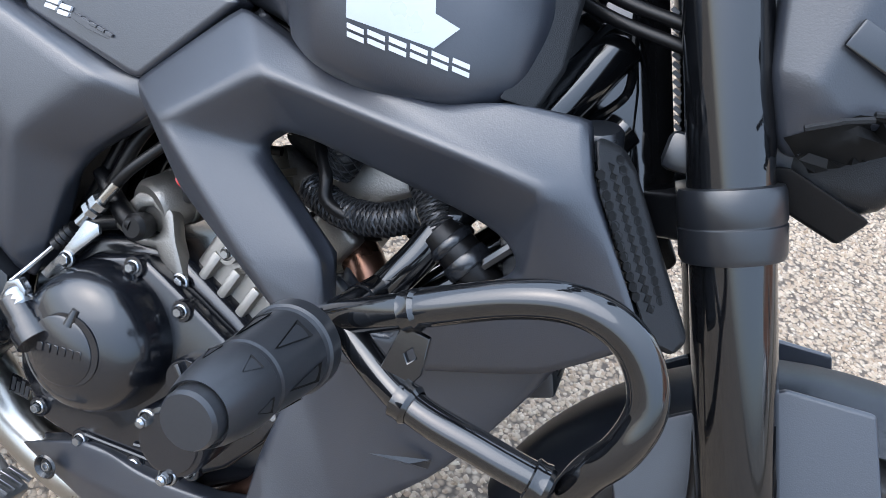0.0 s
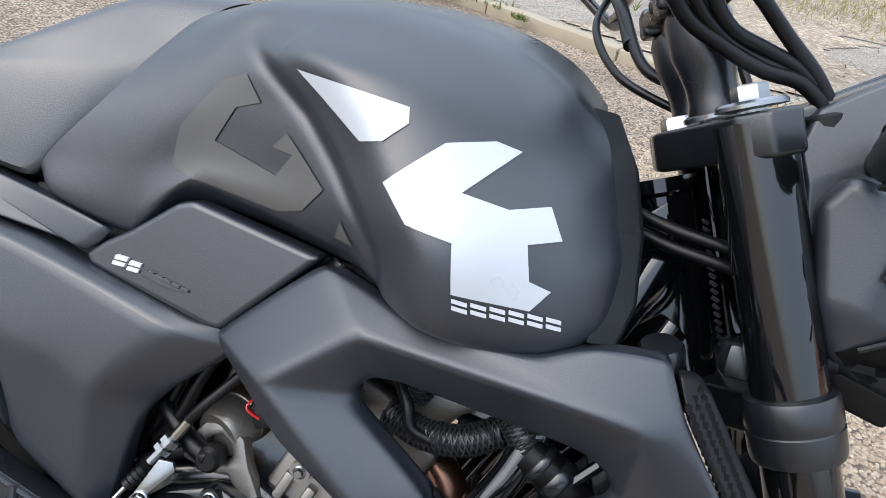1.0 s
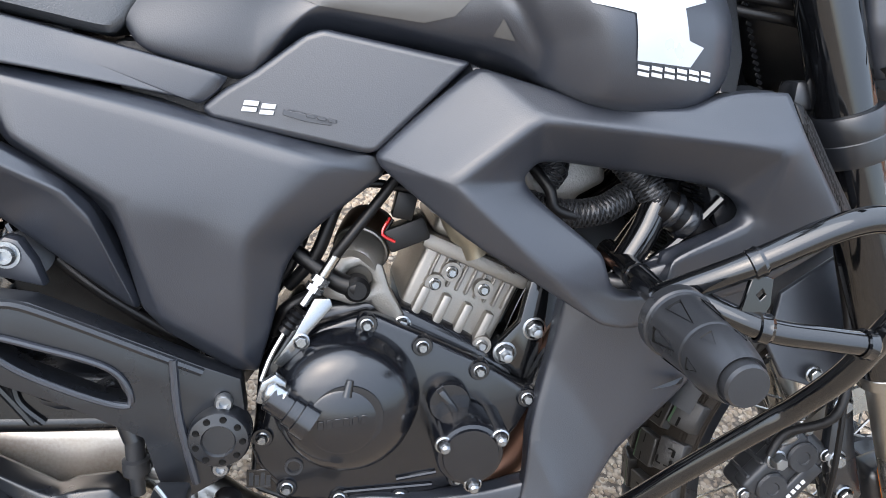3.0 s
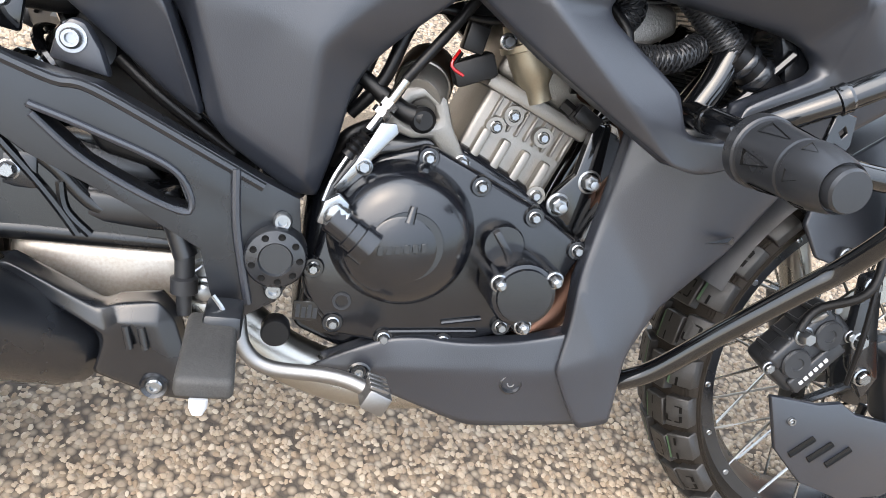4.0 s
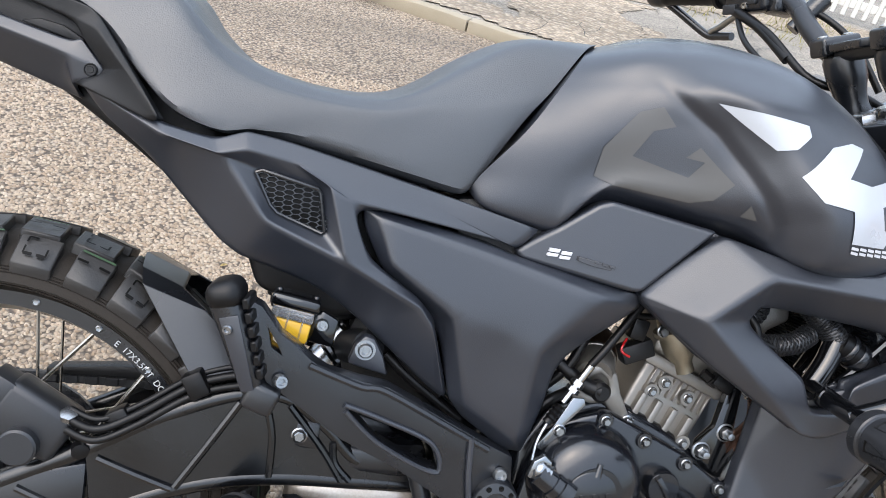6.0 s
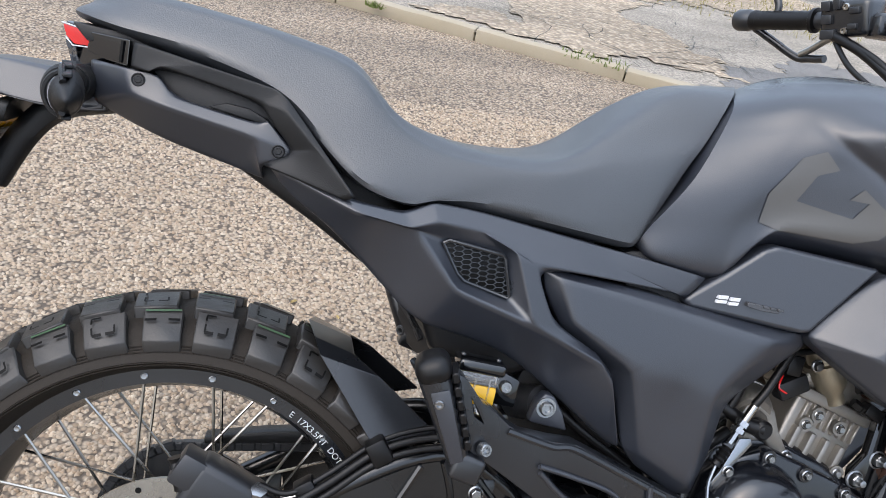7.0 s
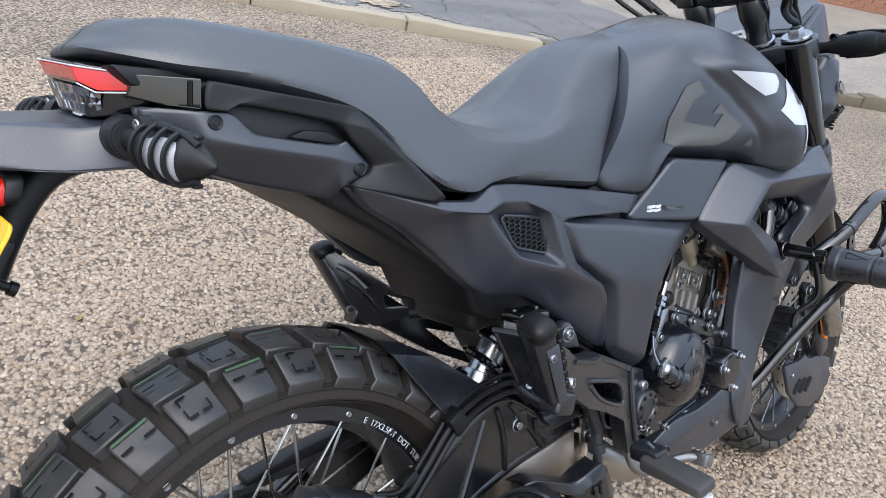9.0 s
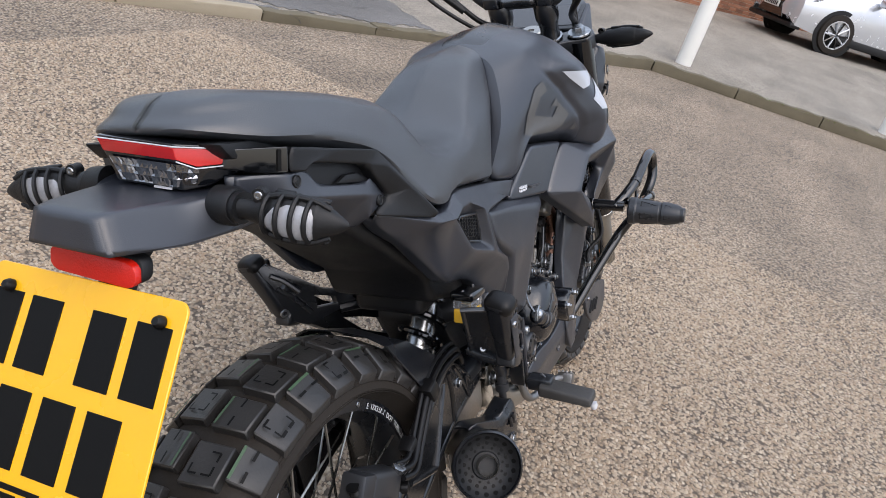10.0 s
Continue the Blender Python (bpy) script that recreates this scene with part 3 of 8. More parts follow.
# seat
seat_bm = rails([
    [(-0.108, 0.0, 0.918), (-0.100, -0.045, 0.914), (-0.03, -0.080, 0.892), (0.08, -0.095, 0.852), (0.14, -0.105, 0.805), (0.20, -0.11, 0.770), (0.33, -0.10, 0.755), (0.48, -0.085, 0.735)],
    [(-0.122, 0.0, 0.922), (-0.114, -0.056, 0.920), (-0.06, -0.098, 0.905), (0.03, -0.114, 0.884), (0.095, -0.122, 0.858), (0.14, -0.134, 0.812), (0.180, -0.144, 0.780), (0.228, -0.140, 0.766), (0.26, -0.134, 0.774), (0.33, -0.126, 0.766), (0.42, -0.116, 0.750), (0.480, -0.107, 0.739), (0.492, -0.099, 0.744)],
    [(-0.124, 0.0, 0.929), (-0.116, -0.058, 0.927), (-0.06, -0.101, 0.914), (0.03, -0.118, 0.894), (0.105, -0.127, 0.864), (0.15, -0.138, 0.818), (0.19, -0.146, 0.787), (0.24, -0.142, 0.775), (0.30, -0.132, 0.778), (0.36, -0.126, 0.774), (0.43, -0.118, 0.764), (0.488, -0.108, 0.756), (0.502, -0.101, 0.760)],
    [(-0.112, 0.0, 0.938), (-0.104, -0.050, 0.936), (-0.05, -0.088, 0.934), (0.05, -0.104, 0.919), (0.111, -0.111, 0.902), (0.150, -0.115, 0.890), (0.178, -0.122, 0.868), (0.206, -0.128, 0.838), (0.24, -0.131, 0.818), (0.30, -0.128, 0.808), (0.38, -0.119, 0.808), (0.45, -0.106, 0.820), (0.52, -0.096, 0.830), (0.545, -0.090, 0.830)],
    [(-0.104, 0.0, 0.945), (-0.096, -0.048, 0.944), (-0.045, -0.080, 0.943), (0.055, -0.096, 0.928), (0.111, -0.101, 0.914), (0.150, -0.104, 0.903), (0.178, -0.109, 0.884), (0.206, -0.115, 0.851), (0.245, -0.120, 0.829), (0.31, -0.118, 0.817), (0.39, -0.109, 0.820), (0.46, -0.094, 0.845), (0.53, -0.084, 0.862), (0.575, -0.077, 0.870)],
    [(-0.094, 0.0, 0.950), (-0.085, -0.038, 0.949), (-0.04, -0.062, 0.949), (0.06, -0.074, 0.933), (0.111, -0.078, 0.922), (0.150, -0.080, 0.912), (0.174, -0.083, 0.897), (0.202, -0.087, 0.864), (0.240, -0.092, 0.843), (0.32, -0.092, 0.827), (0.40, -0.084, 0.833), (0.47, -0.068, 0.878), (0.535, -0.056, 0.914), (0.612, -0.050, 0.922)],
    [(-0.088, 0.0, 0.952), (-0.070, 0.0, 0.954), (-0.03, 0.0, 0.951), (0.06, 0.0, 0.938), (0.111, 0.0, 0.929), (0.150, 0.0, 0.920), (0.178, 0.0, 0.904), (0.206, 0.0, 0.871), (0.25, 0.0, 0.844), (0.33, 0.0, 0.834), (0.40, 0.0, 0.845), (0.48, 0.0, 0.900), (0.545, 0.0, 0.930), (0.641, 0.0, 0.940)],
], 110, 40)
seat_tree = BVHTree.FromBMesh(seat_bm)
seat = part("seat", seat_bm, VINYL, bike, "stepped black vinyl one-piece seat")


# tail, side panels
TAILV = [(-0.056, -0.1075, 0.8715), (-0.033, -0.110, 0.869), (-0.024, -0.111, 0.866), (-0.012, -0.1135, 0.848), (0.073, -0.1185, 0.830), (0.080, -0.119, 0.836), (0.107, -0.121, 0.808), (0.102, -0.120, 0.800), (0.074, -0.117, 0.791),
         (-0.050, -0.112, 0.846), (-0.015, -0.1195, 0.838), (0.070, -0.123, 0.818), (0.080, -0.092, 0.775), (0.050, -0.090, 0.785), (-0.013, -0.088, 0.803), (-0.043, -0.088, 0.815), (-0.092, -0.078, 0.836), (-0.098, -0.078, 0.879)]
TAILF = [(0, 1, 2, 9), (2, 3, 10, 9), (3, 4, 11, 10), (4, 5, 6, 11), (6, 7, 8, 11), (8, 12, 13, 11), (11, 13, 14, 10), (10, 14, 15, 9), (9, 15, 16), (9, 16, 17, 0)]
TBARV = [(-0.0505, -0.1125, 0.8975), (0.019, -0.123, 0.881), (0.090, -0.126, 0.866), (0.100, -0.127, 0.857), (0.171, -0.160, 0.770), (0.165, -0.156, 0.765), (0.074, -0.121, 0.792), (0.102, -0.125, 0.802), (0.107, -0.127, 0.809),
         (0.082, -0.124, 0.837), (0.075, -0.124, 0.852), (-0.024, -0.118, 0.876), (-0.033, -0.116, 0.869), (-0.052, -0.1105, 0.8715), (0.099, -0.134, 0.846), (0.130, -0.144, 0.811)]
TBARF = [(0, 1, 11, 12, 13), (1, 2, 10, 11), (2, 3, 14, 10), (3, 4, 15, 14), (10, 14, 9), (9, 14, 15, 8), (8, 15, 7), (7, 15, 4, 5, 6)]
GKV = [(0.553, -0.112, 0.685), (0.575, -0.117, 0.703), (0.597, -0.119, 0.718), (0.637, -0.126, 0.751), (0.652, -0.128, 0.757), (0.774, -0.145, 0.741), (0.700, -0.139, 0.660), (0.688, -0.137, 0.659), (0.562, -0.113, 0.676)]
SIDEV = [(0.376, -0.126, 0.713), (0.53, -0.116, 0.688), (0.552, -0.114, 0.678), (0.672, -0.122, 0.661), (0.702, -0.124, 0.656), (0.712, -0.118, 0.640), (0.628, -0.108, 0.565), (0.620, -0.103, 0.499), (0.607, -0.096, 0.443),
         (0.584, -0.096, 0.444), (0.526, -0.102, 0.482), (0.505, -0.106, 0.506), (0.482, -0.114, 0.597), (0.408, -0.122, 0.646), (0.384, -0.126, 0.686),
         (0.398, -0.137, 0.702), (0.416, -0.141, 0.655), (0.492, -0.140, 0.606), (0.555, -0.136, 0.592), (0.594, -0.139, 0.578), (0.655, -0.138, 0.648), (0.592, -0.118, 0.465), (0.524, -0.119, 0.502), (0.54, -0.131, 0.676)]
SIDEF = [(0, 1, 23, 15), (1, 2, 3, 20, 23), (3, 4, 5, 20), (5, 6, 19, 20), (6, 7, 21, 19), (7, 8, 21), (8, 9, 21), (9, 10, 22, 21), (10, 11, 22), (11, 12, 17, 22), (12, 13, 16, 17), (13, 14, 15, 16), (14, 0, 15), (15, 23, 17, 16), (23, 20, 19, 18, 17), (17, 18, 22), (18, 19, 21, 22)]
# upper edge and rounded strip under the seat, then the pocket round the grille, then the lower flank
SUB_A = [(0.082, -0.114, 0.792), (0.168, -0.152, 0.766), (0.221, -0.148, 0.758), (0.238, -0.145, 0.765), (0.252, -0.142, 0.771), (0.300, -0.134, 0.766), (0.456, -0.114, 0.736), (0.582, -0.113, 0.712), (0.556, -0.114, 0.687),
         (0.172, -0.160, 0.756), (0.228, -0.158, 0.745), (0.256, -0.155, 0.753), (0.302, -0.145, 0.747), (0.455, -0.121, 0.721), (0.263, -0.138, 0.735), (0.332, -0.135, 0.725), (0.343, -0.138, 0.676), (0.288, -0.140, 0.691)]
SUB_B = [(0.235, -0.152, 0.743), (0.342, -0.151, 0.728), (0.367, -0.155, 0.653), (0.281, -0.155, 0.685), (0.366, -0.147, 0.716), (0.375, -0.148, 0.690), (0.392, -0.148, 0.655), (0.535, -0.115, 0.693), (0.455, -0.142, 0.612), (0.472, -0.136, 0.590), (0.501, -0.108, 0.505),
         (0.450, -0.130, 0.622), (0.472, -0.124, 0.600), (0.505, -0.100, 0.508), (0.106, -0.112, 0.763), (0.153, -0.116, 0.733), (0.232, -0.124, 0.656), (0.256, -0.122, 0.640), (0.339, -0.114, 0.619), (0.386, -0.108, 0.588), (0.490, -0.100, 0.506)]
SUBV = SUB_A + SUB_B
SUBF = [(0, 1, 9), (0, 9, 33, 32), (1, 2, 10, 9), (2, 3, 11, 10), (3, 4, 11), (4, 5, 12, 11), (5, 6, 13, 12), (6, 7, 8, 13), (9, 10, 18), (9, 18, 34, 33), (18, 21, 35, 34), (21, 20, 36, 35), (20, 26, 37, 36), (26, 27, 38, 37), (27, 28, 38),
        (10, 11, 14, 18), (11, 12, 15, 14), (12, 19, 15), (18, 14, 17, 21), (21, 17, 16, 20), (20, 16, 15, 19), (14, 15, 16, 17), (12, 13, 25, 22), (12, 22, 19), (13, 8, 25), (19, 22, 23, 20), (20, 23, 24), (20, 24, 29, 26), (26, 29, 30, 27), (27, 30, 31, 28)]
SHRV = [(0.697, -0.136, 0.659), (0.776, -0.143, 0.740), (0.846, -0.172, 0.722), (0.90, -0.182, 0.717), (0.954, -0.183, 0.719), (0.986, -0.176, 0.736), (1.044, -0.172, 0.741),
        (0.760, -0.188, 0.646), (0.826, -0.190, 0.702), (1.036, -0.201, 0.694), (0.818, -0.162, 0.645), (0.835, -0.157, 0.664), (0.857, -0.155, 0.666), (1.018, -0.157, 0.653), (1.039, -0.168, 0.627),
        (0.966, -0.164, 0.588), (0.964, -0.164, 0.552), (0.900, -0.169, 0.591), (0.913, -0.174, 0.553), (0.705, -0.140, 0.648), (0.906, -0.176, 0.526), (0.940, -0.166, 0.520), (0.775, -0.166, 0.598), (0.848, -0.186, 0.574),
        (1.128, -0.178, 0.622), (1.070, -0.156, 0.566), (0.996, -0.152, 0.536), (1.060, -0.186, 0.702)]
SHRF = [(0, 1, 8, 7), (1, 2, 8), (2, 3, 9, 8), (3, 4, 9), (4, 5, 6, 27, 9), (7, 8, 11, 10), (8, 12, 11), (8, 9, 13, 12), (9, 14, 13), (9, 27, 24, 14), (14, 24, 25), (14, 25, 26, 15), (15, 26, 16),
        (0, 7, 19), (19, 7, 22), (7, 23, 22), (7, 10, 17, 23), (23, 17, 18), (22, 23, 20), (23, 18, 21, 20), (18, 16, 21), (16, 26, 21)]
VENTV = [(1.050, -0.172, 0.733), (1.068, -0.158, 0.731), (1.080, -0.152, 0.720), (1.151, -0.157, 0.627), (1.144, -0.158, 0.614), (1.128, -0.173, 0.620), (1.064, -0.182, 0.702)]
CHINV = [(0.893, -0.116, 0.570), (0.930, -0.138, 0.556), (0.965, -0.152, 0.582), (1.090, -0.148, 0.592), (1.050, -0.128, 0.499), (1.022, -0.122, 0.441), (0.962, -0.122, 0.376), (0.939, -0.121, 0.318), (0.941, -0.119, 0.236), (0.906, -0.117, 0.226), (0.866, -0.119, 0.294), (0.874, -0.116, 0.340), (0.872, -0.113, 0.390), (0.885, -0.110, 0.469), (0.908, -0.126, 0.318)]
CHINF = [(0, 1, 13), (1, 2, 6, 13), (2, 3, 4, 5, 6), (13, 6, 12), (12, 6, 7, 14), (12, 14, 11), (11, 14, 10), (10, 14, 9), (14, 7, 8, 9)]
BELLYV = [(0.884, -0.112, 0.338), (0.838, -0.110, 0.321), (0.764, -0.108, 0.311), (0.730, -0.102, 0.314), (0.694, -0.100, 0.310), (0.616, -0.088, 0.268), (0.692, -0.094, 0.249), (0.792, -0.094, 0.210), (0.930, -0.104, 0.226), (0.882, -0.1165, 0.292), (0.80, -0.112, 0.285), (0.690, -0.104, 0.276)]
BELLYF = [(0, 1, 10, 9), (1, 2, 10), (2, 3, 4, 11, 10), (4, 5, 11), (5, 6, 11), (6, 7, 10, 11), (7, 8, 9, 10)]
for flip in (False, True):
    part("tail_panel", moulded(TAILV, TAILF, 0.010, 0.92, 0.66, flip=flip), MATT, bike)
    part("tail_bar", moulded(TBARV, TBARF, 0.016, 0.92, 0.74, flip=flip), TRIM, bike, "raised grained tail bar with a pointed front end")
    part("knee_panel", shell(GKV, [tuple(range(9))], 0.03, 0.007, 4, flip=flip), MATT, bike)
    part("side_cover", moulded(SIDEV, SIDEF, 0.02, 0.86, 0.82, flip=flip), MATT, bike)
    part("seat_side_panel", moulded(SUBV, SUBF, 0.02, 0.95, 0.80, flip=flip), MATT, bike)
    part("radiator_shroud", moulded(SHRV, SHRF, 0.025, 0.90, 0.76, flip=flip), MATT, bike)
    part("shroud_vent", shell(VENTV, [tuple(range(7))], 0.02, 0.005, 3, flip=flip), TRIM, bike)
    part("chin_panel", moulded(CHINV, CHINF, 0.02, 0.92, 0.80, flip=flip), MATT, bike)
    part("belly_pan", moulded(BELLYV, BELLYF, 0.02, 0.90, 0.75, flip=flip), MATT, bike)

# ---- wheels ----
def wheel(name, cx, cz, tyre_r, half, rim_r, rim_half, blocks, n_spoke):
    """Spoked wheel: hub parts are children of the rim, tread blocks children of the tyre."""
    at = Matrix.Translation((cx, 0, cz))
    prof = []
    bead = rim_r - 0.004
    crown = tyre_r - 0.011
    for k in range(25):
        a = math.pi * (k / 24)
        y = -half * math.cos(a) * (1 - 0.06 * math.sin(a))
        lift = max(0.0, math.sin(a)) ** 0.62
        prof.append((bead + (crown - bead) * lift, y if 0 < k < 24 else math.copysign(rim_half - 0.004, y)))
    bm = lathe(prof, (0, 0, 0), (0, 1, 0), 96)
    bmesh.ops.transform(bm, matrix=at, verts=bm.verts)
    tyre = part(name + "_tyre", bm, RUBBER, bike, "knobbly black dual-sport tyre with faint green mould stripes", 60)

    def lug(y0, y1, a0, a1, skew):
        """One tread block between two widths and two angles, standing on the carcass."""
        b = bmesh.new()
        rows = []
        for rise in (0, 1):
            loop = []
            for yy, aa in ((y0, a0), (y1, a0), (y1, a1), (y0, a1)):
                s = 0.0 if not rise else 0.05
                ym, am = (y0 + y1) / 2, (a0 + a1) / 2
                y2, a2 = yy + (ym - yy) * s, aa + (am - aa) * s + skew * yy
                q = min(1.0, abs(y2) / half)
                base = bead + (crown - bead) * math.sin(math.acos(q * 0.999)) ** 0.62
                nx = Vector((0, (y2 / half) ** 3 * 0.9, 1)).normalized()
                r2, y3 = base + (nx.z * 0.0115 if rise else -0.004), y2 + (nx.y * 0.010 if rise else 0)
                loop.append(b.verts.new((cx + r2 * math.cos(a2), y3, cz + r2 * math.sin(a2))))
            rows.append(loop)
        b.faces.new(rows[1])
        b.faces.new(rows[0][::-1])
        for k in range(4):
            b.faces.new((rows[0][k], rows[0][(k + 1) % 4], rows[1][(k + 1) % 4], rows[1][k]))
        bmesh.ops.recalc_face_normals(b, faces=b.faces)
        return round_edges(b, 0.0016, 1)

    step = 2 * math.pi / blocks
    marks = []
    bands = [(-0.955, -0.615), (-0.575, -0.06), (0.06, 0.575), (0.615, 0.955)]
    for k in range(blocks):
        for j, (p, q) in enumerate(bands):
            off = 0.0 if j in (0, 2) else 0.5
            wide = 0.80 if (k + j) % 2 else 0.74
            a0 = (k + off * 0.25) * step
            part("tread_block", lug(p * half, q * half, a0, a0 + step * wide, 0.25 if j < 2 else -0.25), TREAD, tyre)
            marks.append((p * half, q * half, a0, a0 + step * wide, 0.25 if j < 2 else -0.25, (k + j) % 2))
    mk, gs = bmesh.new(), bmesh.new()

    def strip(b, ya, aa, yb, ab, skew, wy, wa, lift):
        """A thin line on the tread between two (width, angle) places."""
        vs = []
        for yy, an in ((ya - wy, aa - wa), (yb - wy if wy else yb, ab - wa if wa else ab), (yb + wy, ab + wa), (ya + wy, aa + wa)):
            q = min(1.0, abs(yy) / half)
            base = bead + (crown - bead) * math.sin(math.acos(q * 0.999)) ** 0.62
            nx = Vector((0, (yy / half) ** 3 * 0.9, 1)).normalized()
            r2, y3, a2 = base + nx.z * (0.0116 + lift), yy + nx.y * (0.0101 + lift), an + skew * yy
            vs.append(b.verts.new((cx + r2 * math.cos(a2), y3, cz + r2 * math.sin(a2))))
        b.faces.new(vs)

    for y0, y1, a0, a1, sk, kind in marks:
        dy, da = (y1 - y0), (a1 - a0)
        if kind:
            for fy, fa, sy, sa in ((0.22, 0.25, 1, 1), (0.78, 0.75, -1, -1), (0.22, 0.75, 1, -1)):
                strip(mk, y0 + dy * fy, a0 + da * fa, y0 + dy * (fy + sy * 0.22), a0 + da * fa, sk, 0.0, 0.0034, 0.0006)
                strip(mk, y0 + dy * fy, a0 + da * fa, y0 + dy * fy, a0 + da * (fa + sa * 0.2), sk, 0.0010, 0.0, 0.0006)
        else:
            strip(mk, y0 + dy * 0.5, a0 + da * 0.08, y0 + dy * 0.5, a0 + da * 0.36, sk, 0.0011, 0.0, 0.0006)
            strip(mk, y0 + dy * 0.5, a0 + da * 0.64, y0 + dy * 0.5, a0 + da * 0.92, sk, 0.0011, 0.0, 0.0006)
            if abs(y0) > abs(y1) and y0 < 0 or abs(y1) > abs(y0) and y1 > 0:
                yy = y0 + dy * (0.12 if y0 > 0 else 0.88)
                strip(gs, yy, a0 + da * 0.08, yy, a0 + da * 0.92, sk, 0.0013, 0.0, 0.0008)
    # Black strips on the blocks paint the shade of the sipe cuts.
    tagged(part("tread_siping", mk, INK_AND_SHADE, tyre), kind="stuff")
    tagged(part("green_stripe", gs, GREEN, tyre), "faint green mould stripes", kind="stuff")
    for side in (-1, 1):
        for dr in (0.012, 0.0145, 0.026, 0.029, 0.032):
            q = math.asin(min(1.0, ((dr + 0.004) / (crown - bead)) ** (1 / 0.62)))
            part("sidewall_line", lathe([(bead + dr + 0.004 - 0.0007, side * half * math.cos(q) * 0.985), (bead + dr + 0.004, side * (half * math.cos(q) * 0.985 + 0.0016)), (bead + dr + 0.004 + 0.0007, side * half * math.cos(q) * 0.985)], (cx, 0, cz), (0, 1, 0), 96), RUBBER, tyre)
    rim_prof = [(rim_r, -rim_half), (rim_r + 0.004, -rim_half + 0.004), (rim_r - 0.006, -rim_half + 0.012), (rim_r - 0.018, -rim_half + 0.02), (rim_r - 0.026, -0.012), (rim_r - 0.026, 0.012),
                (rim_r - 0.018, rim_half - 0.02), (rim_r - 0.006, rim_half - 0.012), (rim_r + 0.004, rim_half - 0.004), (rim_r, rim_half), (rim_r - 0.018, rim_half - 0.001), (rim_r - 0.022, rim_half - 0.012), (rim_r - 0.032, 0.014), (rim_r - 0.032, -0.014), (rim_r - 0.022, -rim_half + 0.012), (rim_r - 0.018, -rim_half + 0.001)]
    bm = lathe(rim_prof + rim_prof[:1], (cx, 0, cz), (0, 1, 0), 96)
    rim = part(name + "_rim", bm, SATIN, bike, "satin black spoked wheel rim")
    hub = part("hub", lathe([(0.0, -0.062), (0.024, -0.062), (0.026, -0.045), (0.052, -0.04), (0.055, -0.03), (0.036, -0.022), (0.034, 0.022), (0.055, 0.03), (0.052, 0.04), (0.026, 0.045), (0.024, 0.062), (0, 0.062)], (cx, 0, cz), (0, 1, 0), 32), SATIN, rim)
    for k in range(n_spoke):
        side = -1 if k % 2 else 1
        a = 2 * math.pi * (k // 2 + 0.5) / (n_spoke // 2)
        twist = radians(38) * (1 if (k // 2) % 2 else -1)
        outer = (cx + (rim_r - 0.008) * math.cos(a), side * (rim_half - 0.006), cz + (rim_r - 0.008) * math.sin(a))
        inner = (cx + 0.05 * math.cos(a + twist * 1.9), side * 0.034, cz + 0.05 * math.sin(a + twist * 1.9))
        part("spoke", tube([outer, inner], 0.0019, segs=6, straight=True), STEEL, rim)
        part("spoke_screw", lathe([(0.0042, -0.001), (0.0042, 0.0012), (0.003, 0.002), (0, 0.0016)], (cx + (rim_r - 0.009) * math.cos(a), side * (rim_half - 0.0005), cz + (rim_r - 0.009) * math.sin(a)), (0, side, 0), 10), ZINC, rim)
    return tyre, rim


REAR = (0.0, 0.315)
FRONT = (1.340, 0.270)
rear_tyre, rear_rim = wheel("rear_wheel", *REAR, 0.318, 0.080, 0.241, 0.048, 32, 40)
WHEEL_SET = Vector((0.016, 0.036, 0.002))      # the front wheel and its brake stand off the panels' middle line
front_tyre, front_rim = wheel("front_wheel", *FRONT, 0.296, 0.062, 0.240, 0.040, 32, 40)

# ---- frame and filling under the tank ----
def bent(bm, f):
    """Moves every corner of a bmesh by f(co)."""
    for v in bm.verts:
        v.co = Vector(f(v.co))
    return bm


def both(name, make, mat, parent=bike, label=""):
    """The same part on the right and, mirrored, on the left."""
    part(name, make(), mat, parent, label)
    bm = make()
    for v in bm.verts:
        v.co.y = -v.co.y
    part(name, bm, mat, parent, label)


part("undertray", slab([(-0.062, 0.832), (0.05, 0.785), (0.13, 0.735), (0.255, 0.648), (0.275, 0.60), (0.36, 0.575), (0.46, 0.60), (0.47, 0.725), (0.24, 0.752), (0.10, 0.855), (-0.06, 0.895)], -0.088, 0.088, 0.012, 3), TRIM, bike, "grained black plastic undertray")
part("battery_box", block(0.290, 0.395, -0.060, 0.060, 0.566, 0.68, 0.014, 3), TRIM, bike)
part("air_box", slab([(0.48, 0.735), (0.62, 0.745), (0.80, 0.735), (0.985, 0.725), (0.985, 0.690), (0.84, 0.675), (0.74, 0.655), (0.60, 0.61), (0.50, 0.61)], -0.098, 0.098, 0.01, 2), TRIM, bike)
both("frame_spar", lambda: tube([(1.035, -0.04, 0.80), (0.99, -0.07, 0.71), (0.94, -0.085, 0.69), (0.84, -0.085, 0.675), (0.70, -0.08, 0.65), (0.60, -0.075, 0.58), (0.57, -0.075, 0.48), (0.565, -0.075, 0.38)], 0.02, 40, 14), GLOSS)
both("down_tube", lambda: tube([(1.06, -0.03, 0.74), (1.01, -0.06, 0.64), (0.955, -0.085, 0.57), (0.905, -0.08, 0.47), (0.88, -0.07, 0.40)], 0.016, 30, 12), GLOSS)
part("head_tube", lathe([(0, 0), (0.034, 0), (0.034, 0.012), (0.029, 0.016), (0.029, 0.19), (0.034, 0.194), (0.034, 0.206), (0, 0.206)], (1.098, 0, 0.672), (-0.39, 0, 0.92), 28), GLOSS, bike, "gloss black steering head tube with weld beads")
